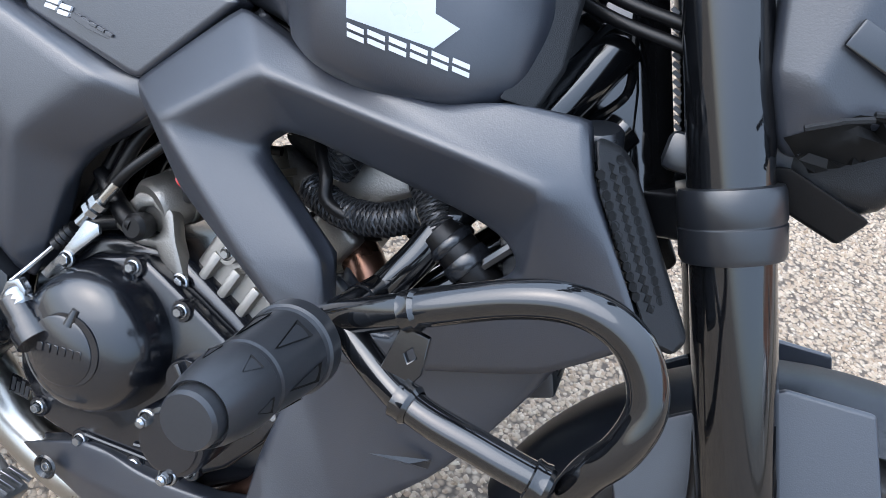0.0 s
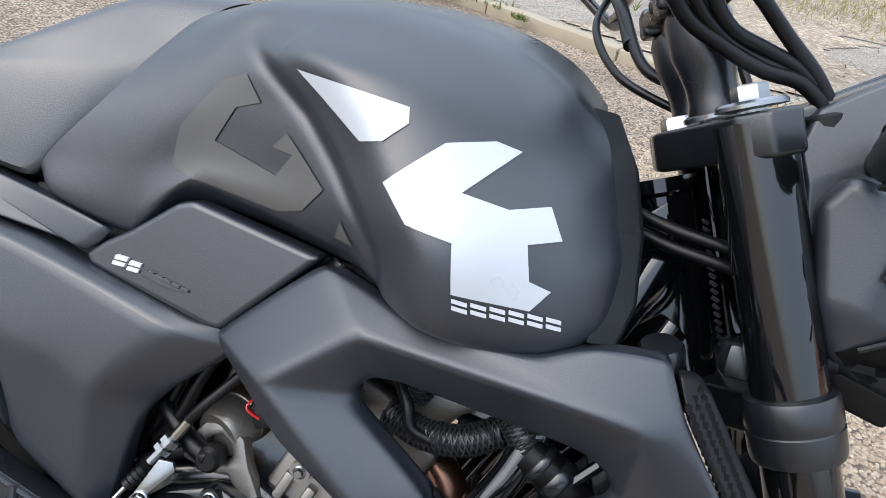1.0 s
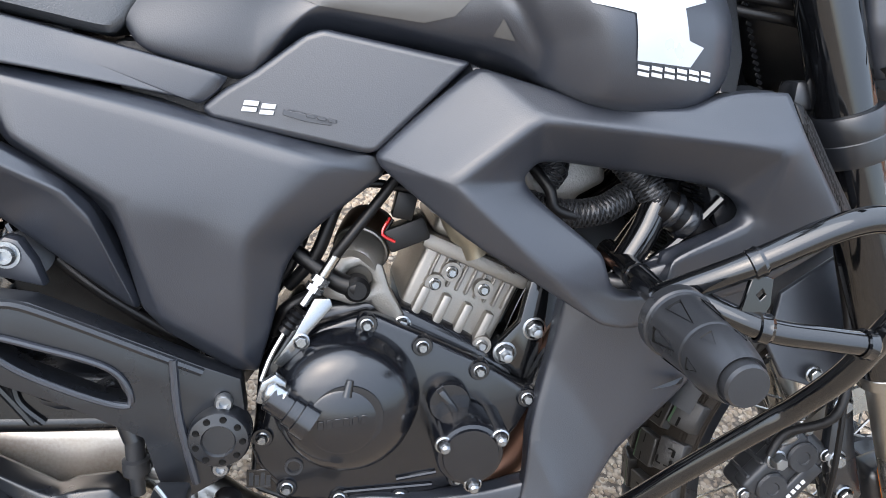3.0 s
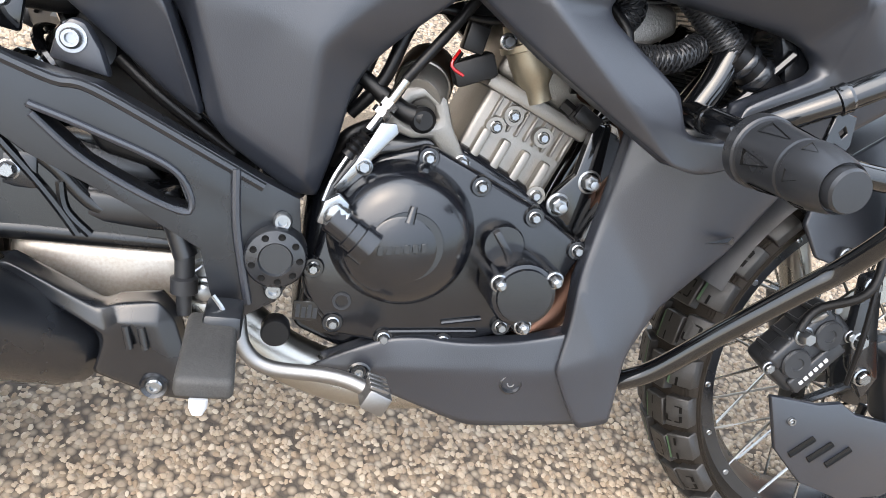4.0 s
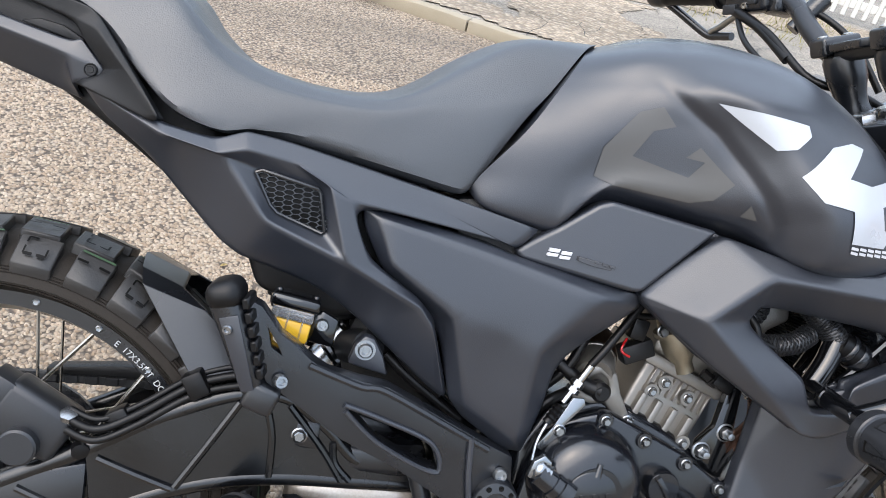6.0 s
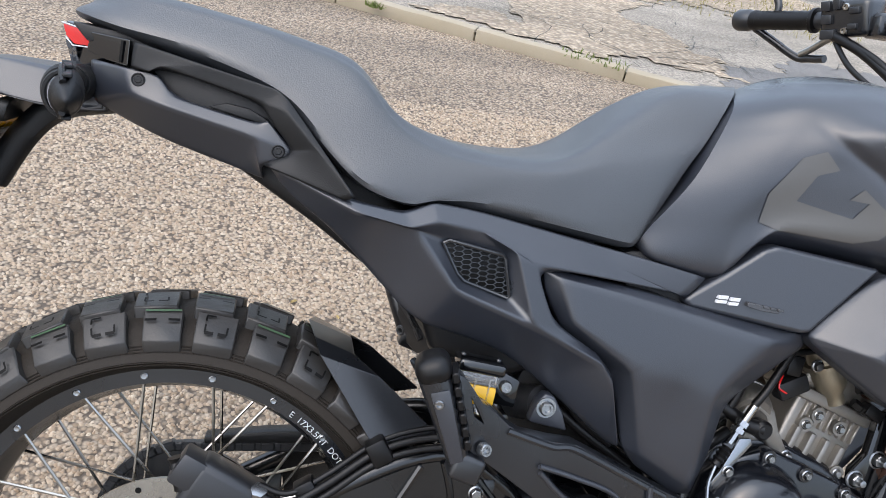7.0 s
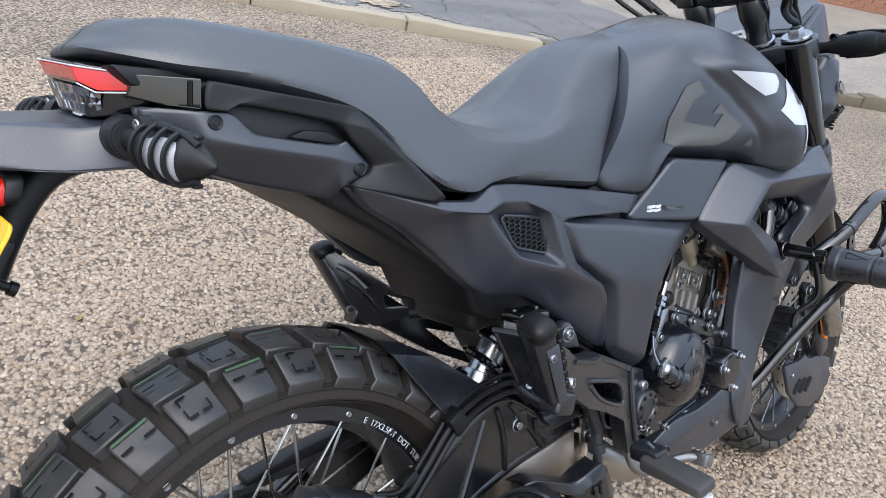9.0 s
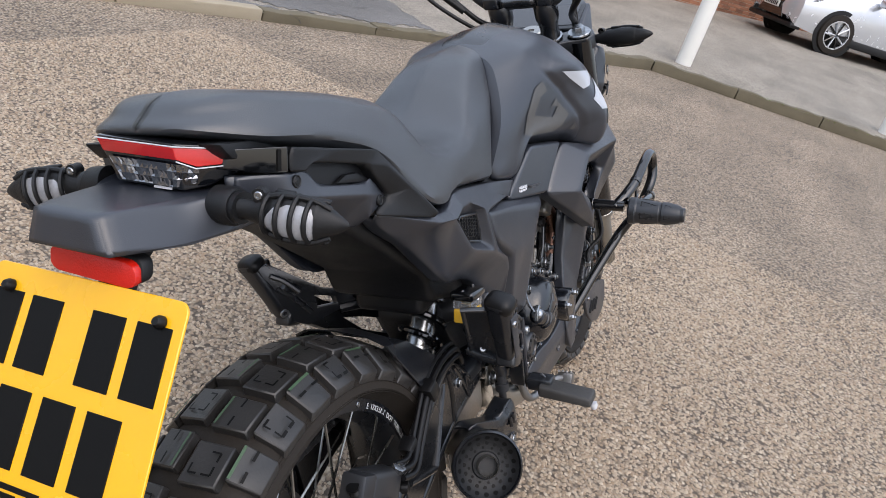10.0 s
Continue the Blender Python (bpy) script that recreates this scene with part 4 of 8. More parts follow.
both("gusset", lambda: slab([(0.985, 0.80), (1.03, 0.845), (1.06, 0.77), (1.075, 0.71), (1.02, 0.70), (0.985, 0.735)], -0.034, -0.026, 0.002), GLOSS)
part("weld_bead", tube([(1.035, -0.036, 0.835), (1.045, -0.037, 0.80), (1.052, -0.037, 0.765), (1.03, -0.037, 0.735)], 0.0035, 26, 8), GLOSS, bike)
for i in range(17):
    # stamped characters on the head tube, plain bars
    q = Vector((1.064, -0.0295, 0.835)).lerp(Vector((1.105, -0.0295, 0.735)), i / 16)
    part("stamped_bar", block(-0.0035, 0.0035, -0.0006, 0.0006, -0.0018, 0.0018, 0.0003, 1, Matrix.Translation(q) @ pose(0, 0, 0, 0, 22, 0)), SATIN, bike)

radiator = part("radiator", block(-0.016, 0.016, -0.132, 0.132, -0.09, 0.09, 0.004, 2, Matrix.Translation((1.035, 0, 0.622)) @ pose(0, 0, 0, 0, -24, 0)), SATIN, bike, "black radiator with fine cooling fins")
for i in range(30):
    part("fin", block(-0.0175, 0.0175, -0.118, 0.118, -0.0006, 0.0006, 0, 1, Matrix.Translation((1.035, 0, 0.622)) @ pose(0, 0, 0, 0, -24, 0) @ Matrix.Translation((0, 0, -0.078 + i * 0.0053))), TRIM, radiator)
def braided(pts, r, turns):
    """A hose in a braided sleeve: a core and two sets of thin strands wound opposite ways."""
    core = part("coolant_hose", tube(pts, r, 30, 14), HOSE, bike, "braided black coolant hose")
    path = spline(pts, 60)
    strands = bmesh.new()
    for way_round in (1, -1):
        for k in range(6):
            line_pts = []
            for n, c in enumerate(path):
                d = (path[min(n + 1, 59)] - path[max(n - 1, 0)]).normalized()
                u = d.cross(Vector((0.2, 1, 0.1))).normalized()
                w = d.cross(u)
                a = way_round * 2 * math.pi * turns * n / 59 + k * math.pi / 3
                line_pts.append(c + (u * math.cos(a) + w * math.sin(a)) * (r + 0.0004))
            tube(line_pts, 0.0011, None, 4, strands, straight=True, caps=False)
    tagged(part("braid", strands, GREY, core), "grey woven strands", kind="stuff")


braided([(0.838, -0.088, 0.690), (0.855, -0.095, 0.672), (0.868, -0.098, 0.655), (0.862, -0.095, 0.640)], 0.0135, 2.5)
braided([(0.845, -0.095, 0.618), (0.880, -0.105, 0.612), (0.915, -0.110, 0.618), (0.940, -0.105, 0.632)], 0.0125, 4)
braided([(0.920, -0.100, 0.680), (0.945, -0.110, 0.655), (0.962, -0.118, 0.638), (0.972, -0.122, 0.628)], 0.0150, 3.5)
hose = part("radiator_hose", tube([(0.965, -0.124, 0.630), (0.985, -0.126, 0.620), (1.005, -0.124, 0.606), (1.018, -0.120, 0.596)], 0.0165, 16, 16), HOSE, bike)
part("hose_clip", lathe([(0.0175, -0.006), (0.0188, -0.004), (0.0188, 0.004), (0.0175, 0.006)], (0.992, -0.1255, 0.6155), (0.85, -0.02, -0.5), 20), SATIN, hose)
part("hose_collar", lathe([(0.0175, -0.004), (0.0190, -0.002), (0.0190, 0.002), (0.0175, 0.004)], (0.977, -0.1250, 0.6245), (0.85, -0.05, -0.45), 20), SATIN, hose)
part("head_casting", slab([(0.842, 0.655), (0.875, 0.668), (0.925, 0.662), (0.930, 0.640), (0.905, 0.625), (0.885, 0.600), (0.850, 0.612)], -0.078, -0.03, 0.006, 3), ALLOY, bike, "grey cast cylinder head flank")
part("head_port", block(-0.022, 0.022, -0.02, 0.02, -0.02, 0.02, 0.008, 3, Matrix.Translation((0.868, -0.07, 0.582)) @ pose(0, 0, 0, 0, 30, 0)), ALLOY, bike)
part("wiring_loom", tube([(0.845, -0.10, 0.655), (0.862, -0.112, 0.635), (0.87, -0.115, 0.617), (0.90, -0.115, 0.611), (0.925, -0.112, 0.612)], 0.0055, 30, 10), HOSE, bike)
part("crash_bar_mount", tube([(0.985, -0.10, 0.672), (0.968, -0.118, 0.640), (0.955, -0.125, 0.605), (0.938, -0.128, 0.572)], 0.014, 30, 16), GLOSS, bike)
both("inner_stay", lambda: tube([(1.02, -0.135, 0.64), (0.985, -0.13, 0.595), (0.965, -0.125, 0.575)], 0.005, 16, 8), GLOSS)
part("cap_body", lathe([(0, 0), (0.011, 0), (0.011, 0.02), (0.019, 0.022), (0.019, 0.036), (0.016, 0.040), (0, 0.040)], (1.055, -0.085, 0.700), (-0.25, -0.35, 0.9), 12), SATIN, bike, "ribbed black radiator cap")

# ---- engine ----
engine = part("engine_case", slab([(0.598, 0.30), (0.605, 0.44), (0.64, 0.50), (0.72, 0.515), (0.80, 0.48), (0.87, 0.44), (0.885, 0.38), (0.86, 0.33), (0.80, 0.285), (0.66, 0.275)], -0.072, 0.085, 0.012, 3), CASE, bike, "black painted engine crankcase")
cover = part("clutch_cover", slab([(0.612, 0.385), (0.600, 0.366), (0.606, 0.345), (0.628, 0.318), (0.642, 0.306), (0.689, 0.299), (0.75, 0.298), (0.807, 0.320), (0.838, 0.345), (0.866, 0.385), (0.880, 0.416), (0.868, 0.430), (0.828, 0.452), (0.818, 0.458), (0.762, 0.482), (0.712, 0.502), (0.698, 0.500), (0.66, 0.488), (0.630, 0.460), (0.618, 0.42)], -0.094, -0.070, 0.006, 3), CASE, bike, "satin black clutch cover")
CC = (0.690, 0.418)
lathe_y = (0, -1, 0)
part("clutch_dome", lathe([(0.071, -0.006), (0.071, 0.004), (0.068, 0.013), (0.0655, 0.020), (0.062, 0.030), (0.055, 0.0375), (0.045, 0.0425), (0.033, 0.0455), (0.0325, 0.0468), (0, 0.0475)], (CC[0], -0.096, CC[1]), lathe_y, 72), CASE, cover, "round domed black clutch cover")
part("badge_disc", lathe([(0.0315, 0), (0.0315, 0.0015), (0.030, 0.0025), (0, 0.0025)], (CC[0] - 0.005, -0.142, CC[1] - 0.003), lathe_y, 48), CASE, cover)
for i in range(6):
    part("badge_bar", block(-0.0028, 0.0028, -0.0006, 0.0006, -0.0042, 0.0042, 0.0004, 1, Matrix.Translation((0.6655 + i * 0.0078, -0.1450, 0.4125 + i * 0.0014))), CASE, cover)
for a in (84,):
    ca, sa2 = math.cos(radians(a)), math.sin(radians(a))
    part("dome_notch", tube([(CC[0] - 0.005 + ca * 0.026, -0.1418, CC[1] - 0.003 + sa2 * 0.026), (CC[0] - 0.004 + ca * 0.040, -0.1405, CC[1] - 0.002 + sa2 * 0.040)], 0.0055, 6, 10, taper=0.0035), CASE, cover)
for x, y, z in ((0.705, -0.097, 0.493), (0.760, -0.096, 0.472), (0.819, -0.096, 0.448), (0.871, -0.095, 0.419), (0.807, -0.096, 0.330), (0.750, -0.095, 0.308), (0.689, -0.095, 0.307), (0.637, -0.095, 0.319), (0.612, -0.096, 0.374)):
    part("bolt_boss", lathe([(0.0105, -0.015), (0.0105, 0.0), (0.0095, 0.0015), (0, 0.0015)], (x, y, z), lathe_y, 16), CASE, cover)
    part("bolt", hexhead((x, y - 0.002, z), lathe_y, 0.0046, 0.0058), ZINC, cover, "zinc plated hex bolt")
part("oil_plug", lathe([(0, -0.01), (0.021, -0.01), (0.021, 0.006), (0.0195, 0.008), (0, 0.008)], (0.789, -0.104, 0.420), lathe_y, 32), CASE, cover)
part("plug_grip", block(-0.018, 0.018, -0.003, 0.003, -0.0035, 0.0035, 0.0012, 2, Matrix.Translation((0.789, -0.1145, 0.420)) @ pose(0, 0, 0, 0, 52, 0)), CASE, cover)
filt = part("oil_filter_cap", lathe([(0.033, -0.045), (0.033, -0.004), (0.031, 0.0), (0.0275, 0.001), (0.0265, 0.0035), (0, 0.004)], (0.807, -0.144, 0.383), lathe_y, 40), CASE, bike, "round black oil filter cover")
for x, z in ((0.834, 0.401), (0.781, 0.393), (0.812, 0.352)):
    part("boss", lathe([(0.0095, -0.05), (0.0095, 0.0), (0, 0.0)], (x, -0.143, z), lathe_y, 16), CASE, filt)
    part("nut", hexhead((x, -0.144, z), lathe_y, 0.006, 0.008), ZINC, filt)
    part("stud", lathe([(0.0045, 0), (0.0045, 0.007), (0.0025, 0.009), (0, 0.009)], (x, -0.147, z), lathe_y, 12), ZINC, filt)
part("sight_glass", lathe([(0.0, -0.002), (0.009, -0.002), (0.009, 0.0015), (0.0065, 0.0015), (0.006, -0.001), (0, -0.001)], (0.643, -0.0945, 0.342), lathe_y, 20), GREY, cover)
for z0, x0, x1 in ((0.332, 0.745, 0.785), (0.318, 0.693, 0.782)):
    part("case_rib", tube([(x0, -0.0945, z0 - 0.004), (x1, -0.0945, z0 + 0.004)], 0.0026, 4, 8), CASE, cover)

# cylinder, leaning forward, with pads, ribs and bolts
lean = Matrix.Translation((0.79, 0, 0.475)) @ pose(0, 0, 0, 0, 21, 0)
barrel = part("cylinder", block(-0.058, 0.048, -0.058, 0.062, -0.03, 0.075, 0.006, 3, lean), ALLOY, bike, "bare cast aluminium cylinder barrel and head")
part("cylinder_foot", block(-0.075, 0.064, -0.066, 0.07, -0.032, -0.012, 0.006, 2, lean), ALLOY, barrel)
part("cylinder_deck", block(-0.064, 0.054, -0.064, 0.066, 0.070, 0.086, 0.004, 2, lean), ALLOY, barrel)
part("cylinder_head", block(-0.060, 0.050, -0.056, 0.062, 0.086, 0.150, 0.008, 3, lean), ALLOY, barrel)
part("head_cover", block(-0.066, 0.044, -0.050, 0.058, 0.150, 0.185, 0.012, 3, lean), TRIM, barrel)
for i in range(9):
    part("fin", block(-0.045 + i * 0.0105, -0.0415 + i * 0.0105, -0.063, -0.055, 0.042, 0.071, 0.0012, 1, lean), ALLOY, barrel)
for i in range(4):
    part("web", block(-0.046 + i * 0.024, -0.036 + i * 0.024, -0.068, -0.055, -0.012, 0.036, 0.003, 2, lean), ALLOY, barrel)
for x, y, z in ((0.788, -0.066, 0.539), (0.822, -0.066, 0.522), (0.772, -0.066, 0.526), (0.742, -0.070, 0.489), (0.825, -0.07, 0.464)):
    part("bolt_boss", lathe([(0.011, -0.014), (0.010, 0), (0, 0.0)], (x, y, z), lathe_y, 16), ALLOY, barrel)
    part("bolt", hexhead((x, y, z), lathe_y, 0.0044, 0.005), ZINC, barrel)
part("thermostat", lathe([(0, 0), (0.012, 0), (0.012, 0.014), (0.019, 0.024), (0.021, 0.040), (0.021, 0.052), (0.026, 0.053), (0.026, 0.059), (0.020, 0.060), (0.018, 0.078), (0, 0.080)], (0.812, -0.062, 0.556), (-0.42, 0.05, 0.9), 32), material("bronzed_aluminium", (0.30, 0.265, 0.2), 0.4, 0.8, bump=0.2), bike, "bronze tinted thermostat housing")
for x, z in ((0.765, 0.607), (0.812, 0.600)):
    part("bolt", hexhead((x, -0.078, z), lathe_y, 0.0055, 0.006), ZINC, bike)
part("sensor", lathe([(0, 0), (0.0065, 0), (0.0065, 0.012), (0.008, 0.013), (0.008, 0.022), (0, 0.022)], (0.835, -0.064, 0.558), (0.75, -0.25, -0.45), 6), HOSE, bike)
part("plug_connector", block(-0.014, 0.014, -0.008, 0.008, -0.008, 0.008, 0.002, 2, Matrix.Translation((0.860, -0.070, 0.548)) @ pose(0, 0, 0, 0, 28, 0)), HOSE, bike)
part("temperature_sensor", lathe([(0, 0), (0.006, 0), (0.006, 0.018), (0.0095, 0.018), (0.0095, 0.03), (0.006, 0.031), (0.006, 0.05), (0, 0.05)], (0.885, -0.062, 0.545), (0.85, -0.25, -0.35), 6), ZINC, bike)
part("starter_motor", lathe([(0, 0), (0.022, 0.0), (0.026, 0.006), (0.026, 0.03), (0.0275, 0.031), (0.0275, 0.075), (0, 0.08)], (0.690, -0.072, 0.540), (0.25, 0.9, 0.35), 32), ALLOY, bike, "grey cast starter motor")
part("starter_band", lathe([(0.0282, 0.034), (0.0287, 0.036), (0.0287, 0.066), (0.0282, 0.068)], (0.690, -0.072, 0.540), (0.25, 0.9, 0.35), 32), HEADER, bike)
part("starter_bracket", slab([(0.662, 0.512), (0.664, 0.530), (0.678, 0.552), (0.700, 0.558), (0.718, 0.546), (0.727, 0.522), (0.745, 0.492), (0.738, 0.482), (0.726, 0.488), (0.708, 0.508), (0.690, 0.505)], -0.078, -0.060, 0.004, 2, holes=([(0.681, 0.530), (0.686, 0.540), (0.696, 0.544), (0.706, 0.538), (0.710, 0.528), (0.705, 0.519), (0.695, 0.516), (0.685, 0.520)],)), ALLOY, bike)
part("bracket_bolt", hexhead((0.741, -0.079, 0.488), lathe_y, 0.006, 0.006), ZINC, bike)
part("rubber_boot", tube([(0.635, -0.075, 0.556), (0.66, -0.082, 0.540), (0.678, -0.086, 0.530), (0.694, -0.090, 0.527)], 0.0075, 14, 12, taper=0.010), HOSE, bike)
part("boot_end", lathe([(0, -0.012), (0.012, -0.010), (0.0125, 0.006), (0.009, 0.010), (0, 0.010)], (0.694, -0.088, 0.526), lathe_y, 20), HOSE, bike)
part("cam_sensor", block(-0.024, 0.018, -0.012, 0.012, -0.012, 0.012, 0.004, 2, Matrix.Translation((0.742, -0.066, 0.578)) @ pose(0, 0, 0, 0, -24, 0)), TRIM, bike)
part("cam_connector", block(-0.010, 0.010, -0.009, 0.009, -0.013, 0.013, 0.002, 2, Matrix.Translation((0.735, -0.070, 0.605)) @ pose(0, 0, 0, 0, 10, 0)), HOSE, bike)
for pts, r in (([(0.66, -0.07, 0.61), (0.70, -0.08, 0.625), (0.74, -0.075, 0.622), (0.80, -0.07, 0.632)], 0.004), ([(0.63, -0.07, 0.52), (0.655, -0.08, 0.555), (0.67, -0.08, 0.60), (0.69, -0.07, 0.64)], 0.0065), ([(0.61, -0.06, 0.50), (0.635, -0.07, 0.55), (0.65, -0.07, 0.60)], 0.006),
               ([(0.725, -0.07, 0.59), (0.718, -0.075, 0.575), (0.73, -0.074, 0.565)], 0.002), ([(0.872, -0.07, 0.545), (0.885, -0.074, 0.552), (0.90, -0.07, 0.56)], 0.002), ([(0.62, -0.06, 0.47), (0.63, -0.08, 0.50), (0.66, -0.07, 0.515)], 0.007),
               ([(0.84, -0.06, 0.58), (0.87, -0.066, 0.585), (0.90, -0.06, 0.60)], 0.012)):
    part("hose", tube(pts, r, 20, 10), HOSE, bike)
part("wire", tube([(0.722, -0.074, 0.592), (0.715, -0.08, 0.578), (0.728, -0.078, 0.570)], 0.0015, 12, 6), RED, bike)
mount = part("engine_mount", slab([(0.842, 0.470), (0.860, 0.492), (0.868, 0.545), (0.888, 0.545), (0.888, 0.47), (0.876, 0.43), (0.866, 0.418), (0.856, 0.440), (0.842, 0.448)], -0.076, -0.062, 0.004), GLOSS, bike, "gloss black engine mounting plate")
for x, z in ((0.848, 0.459), (0.876, 0.486)):
    part("mount_nut", hexhead((x, -0.076, z), lathe_y, 0.0085, 0.008), ZINC, mount)
    part("mount_stud", lathe([(0.0045, 0), (0.0045, 0.012), (0, 0.013)], (x, -0.080, z), lathe_y, 14), ZINC, mount)
part("header_pipe", tube([(0.845, -0.03, 0.568), (0.880, -0.056, 0.576), (0.910, -0.072, 0.552), (0.921, -0.077, 0.505), (0.903, -0.075, 0.435), (0.890, -0.070, 0.385), (0.868, -0.060, 0.33), (0.83, -0.055, 0.28), (0.77, -0.05, 0.245), (0.70, -0.05, 0.235), (0.62, -0.05, 0.255), (0.55, -0.045, 0.285)], 0.0185, 76, 20), COPPER, bike, "heat tinted exhaust header pipe")
SLEEVE_AX = Vector((-0.24, 0.07, -0.96)).normalized()
part("header_sleeve", lathe([(0.0188, -0.030), (0.0195, -0.026), (0.0195, -0.014), (0.0245, 0.000), (0.0255, 0.004), (0.0255, 0.088), (0.0240, 0.092), (0.0188, 0.094)], (0.916, -0.0765, 0.482), SLEEVE_AX, 32), COPPER, bike, "copper coloured header sleeve")
part("number_label", block(0.598, 0.622, -0.0935, -0.0925, 0.318, 0.338, 0.001, 1), GLOSS, bike)
for k in range(4):
    part("label_bar", block(0.6005 + k * 0.0055, 0.6045 + k * 0.0055, -0.0940, -0.0932, 0.321, 0.335 - 0.003 * (k % 2), 0, 1), GREY, bike)

# clutch arm and cable
part("clutch_arm_boss", lathe([(0.0, 0), (0.019, 0), (0.019, 0.014), (0.0165, 0.015), (0.0165, 0.024), (0.0145, 0.025), (0.0145, 0.045), (0, 0.05)], (0.658, -0.137, 0.412), (-0.80, 0.12, 0.50), 28), CASE, bike)
part("clutch_spring", lathe([(0.011, -0.008), (0.0125, -0.006), (0.0115, -0.003), (0.0125, 0), (0.0115, 0.003), (0.0125, 0.006), (0.0115, 0.009), (0.008, 0.012), (0, 0.012)], (0.626, -0.132, 0.437), (-0.80, 0.12, 0.50), 24), ZINC, bike)
part("clutch_arm", slab([(0.607, 0.430), (0.612, 0.450), (0.624, 0.458), (0.634, 0.450), (0.634, 0.438), (0.622, 0.446), (0.616, 0.428)], -0.137, -0.128, 0.002), ZINC, bike)
part("clutch_cable", tube([(0.735, -0.085, 0.65), (0.713, -0.09, 0.617), (0.685, -0.10, 0.579), (0.672, -0.10, 0.560)], 0.0052, 26, 10), HOSE, bike)
part("cable_sleeve", tube([(0.673, -0.10, 0.560), (0.662, -0.10, 0.540)], 0.0052, 4, 10), STEEL, bike)
part("cable_adjuster", lathe([(0.0, 0), (0.0042, 0), (0.0042, 0.004), (0.009, 0.004), (0.009, 0.011), (0.0055, 0.011), (0.0055, 0.014), (0.009, 0.014), (0.009, 0.020), (0.004, 0.020), (0.004, 0.036), (0, 0.036)], (0.6635, -0.10, 0.543), (-0.52, -0.08, -0.86), 6), ZINC, bike)
part("cable_gaiter", lathe([(0.0, 0), (0.007, 0), (0.005, 0.003), (0.008, 0.006), (0.0055, 0.009), (0.008, 0.012), (0.0055, 0.015), (0.0075, 0.018), (0.0055, 0.021), (0.0065, 0.026), (0, 0.028)], (0.643, -0.103, 0.508), (-0.55, -0.1, -0.84), 14), HOSE, bike)
part("cable_inner", tube([(0.629, -0.107, 0.486), (0.618, -0.115, 0.466), (0.611, -0.13, 0.448)], 0.002, 6, 6), ZINC, bike)
part("cable_bracket", slab([(0.655, 0.520), (0.669, 0.521), (0.672, 0.513), (0.652, 0.487), (0.645, 0.470), (0.628, 0.452), (0.620, 0.456), (0.637, 0.482)], -0.108, -0.104, 0.001), ZINC, bike)
part("bracket_bolt", hexhead((0.645, -0.109, 0.479), lathe_y, 0.0055, 0.005), ZINC, bike)

# small screws in the belly pan
for x, z in ((0.668, 0.273), (0.826, 0.273)):
    part("screw_cup", lathe([(0.0125, 0.006), (0.0105, 0.0075), (0.0075, 0.003), (0, 0.002)], (x, -0.104, z), lathe_y, 24), SATIN, bike)
    part("screw", sockethead((x, -0.106, z), lathe_y, 0.0055, 0.004), ZINC, bike)

# ---- crash bar and slider ----
crash = part("crash_bar", tube([(0.930, -0.215, 0.566), (0.955, -0.232, 0.585), (0.992, -0.248, 0.609), (1.045, -0.257, 0.640), (1.082, -0.260, 0.651), (1.112, -0.262, 0.643), (1.130, -0.262, 0.617), (1.128, -0.262, 0.588), (1.116, -0.255, 0.560), (1.106, -0.232, 0.510), (1.094, -0.196, 0.460), (1.080, -0.182, 0.437), (1.030, -0.141, 0.364), (0.985, -0.108, 0.300), (0.955, -0.09, 0.275)], 0.0112, 120, 18), GLOSS, bike, "gloss black tubular crash bar")
part("brace", tube([(0.945, -0.228, 0.577), (1.005, -0.252, 0.557), (1.06, -0.260, 0.552), (1.098, -0.262, 0.549)], 0.0102, 30, 16), GLOSS, crash)
part("stub", tube([(0.936, -0.09, 0.575), (0.934, -0.235, 0.568)], 0.0115, 6, 18, straight=True), GLOSS, crash)
for p, d in (((0.993, -0.2485, 0.6095), (0.75, -0.2, 0.5)), ((1.007, -0.2525, 0.5565), (0.85, -0.2, -0.08)), ((0.935, -0.165, 0.571), (0, -1, 0)), ((1.094, -0.262, 0.549), (0.9, 0, -0.1))):
    part("weld_collar", lathe([(0.0108, -0.006), (0.0128, -0.005), (0.0122, -0.001), (0.0128, 0.003), (0.0108, 0.006)], p, d, 18), GLOSS, crash)
part("gusset", slab([(0.990, 0.600), (1.008, 0.598), (1.010, 0.575), (1.003, 0.562), (0.985, 0.570)], -0.252, -0.247, 0.001, 1, holes=([(0.996, 0.584), (1.000, 0.589), (1.004, 0.584), (1.000, 0.579)],)), GLOSS, crash)
SLIDE = Vector((0.0, -0.995, -0.06)).normalized()
SL0 = Vector((0.931, -0.246, 0.561))
slider = part("crash_slider", lathe([(0, 0), (0.0270, 0.0), (0.0290, 0.003), (0.0290, 0.014), (0.0275, 0.0155), (0.0265, 0.018), (0.0262, 0.030), (0.0245, 0.048), (0.0236, 0.062), (0.0228, 0.064), (0.0228, 0.067), (0.0242, 0.069), (0.0238, 0.080), (0.0205, 0.098), (0.0180, 0.106), (0.0172, 0.1055), (0.0168, 0.1035), (0.0160, 0.1035), (0.0157, 0.112), (0.0143, 0.1145), (0, 0.115)], SL0, SLIDE, 64), GREY, bike, "dark grey plastic crash slider", 14)
s_u = SLIDE.orthogonal().normalized()
s_v = SLIDE.cross(s_u)
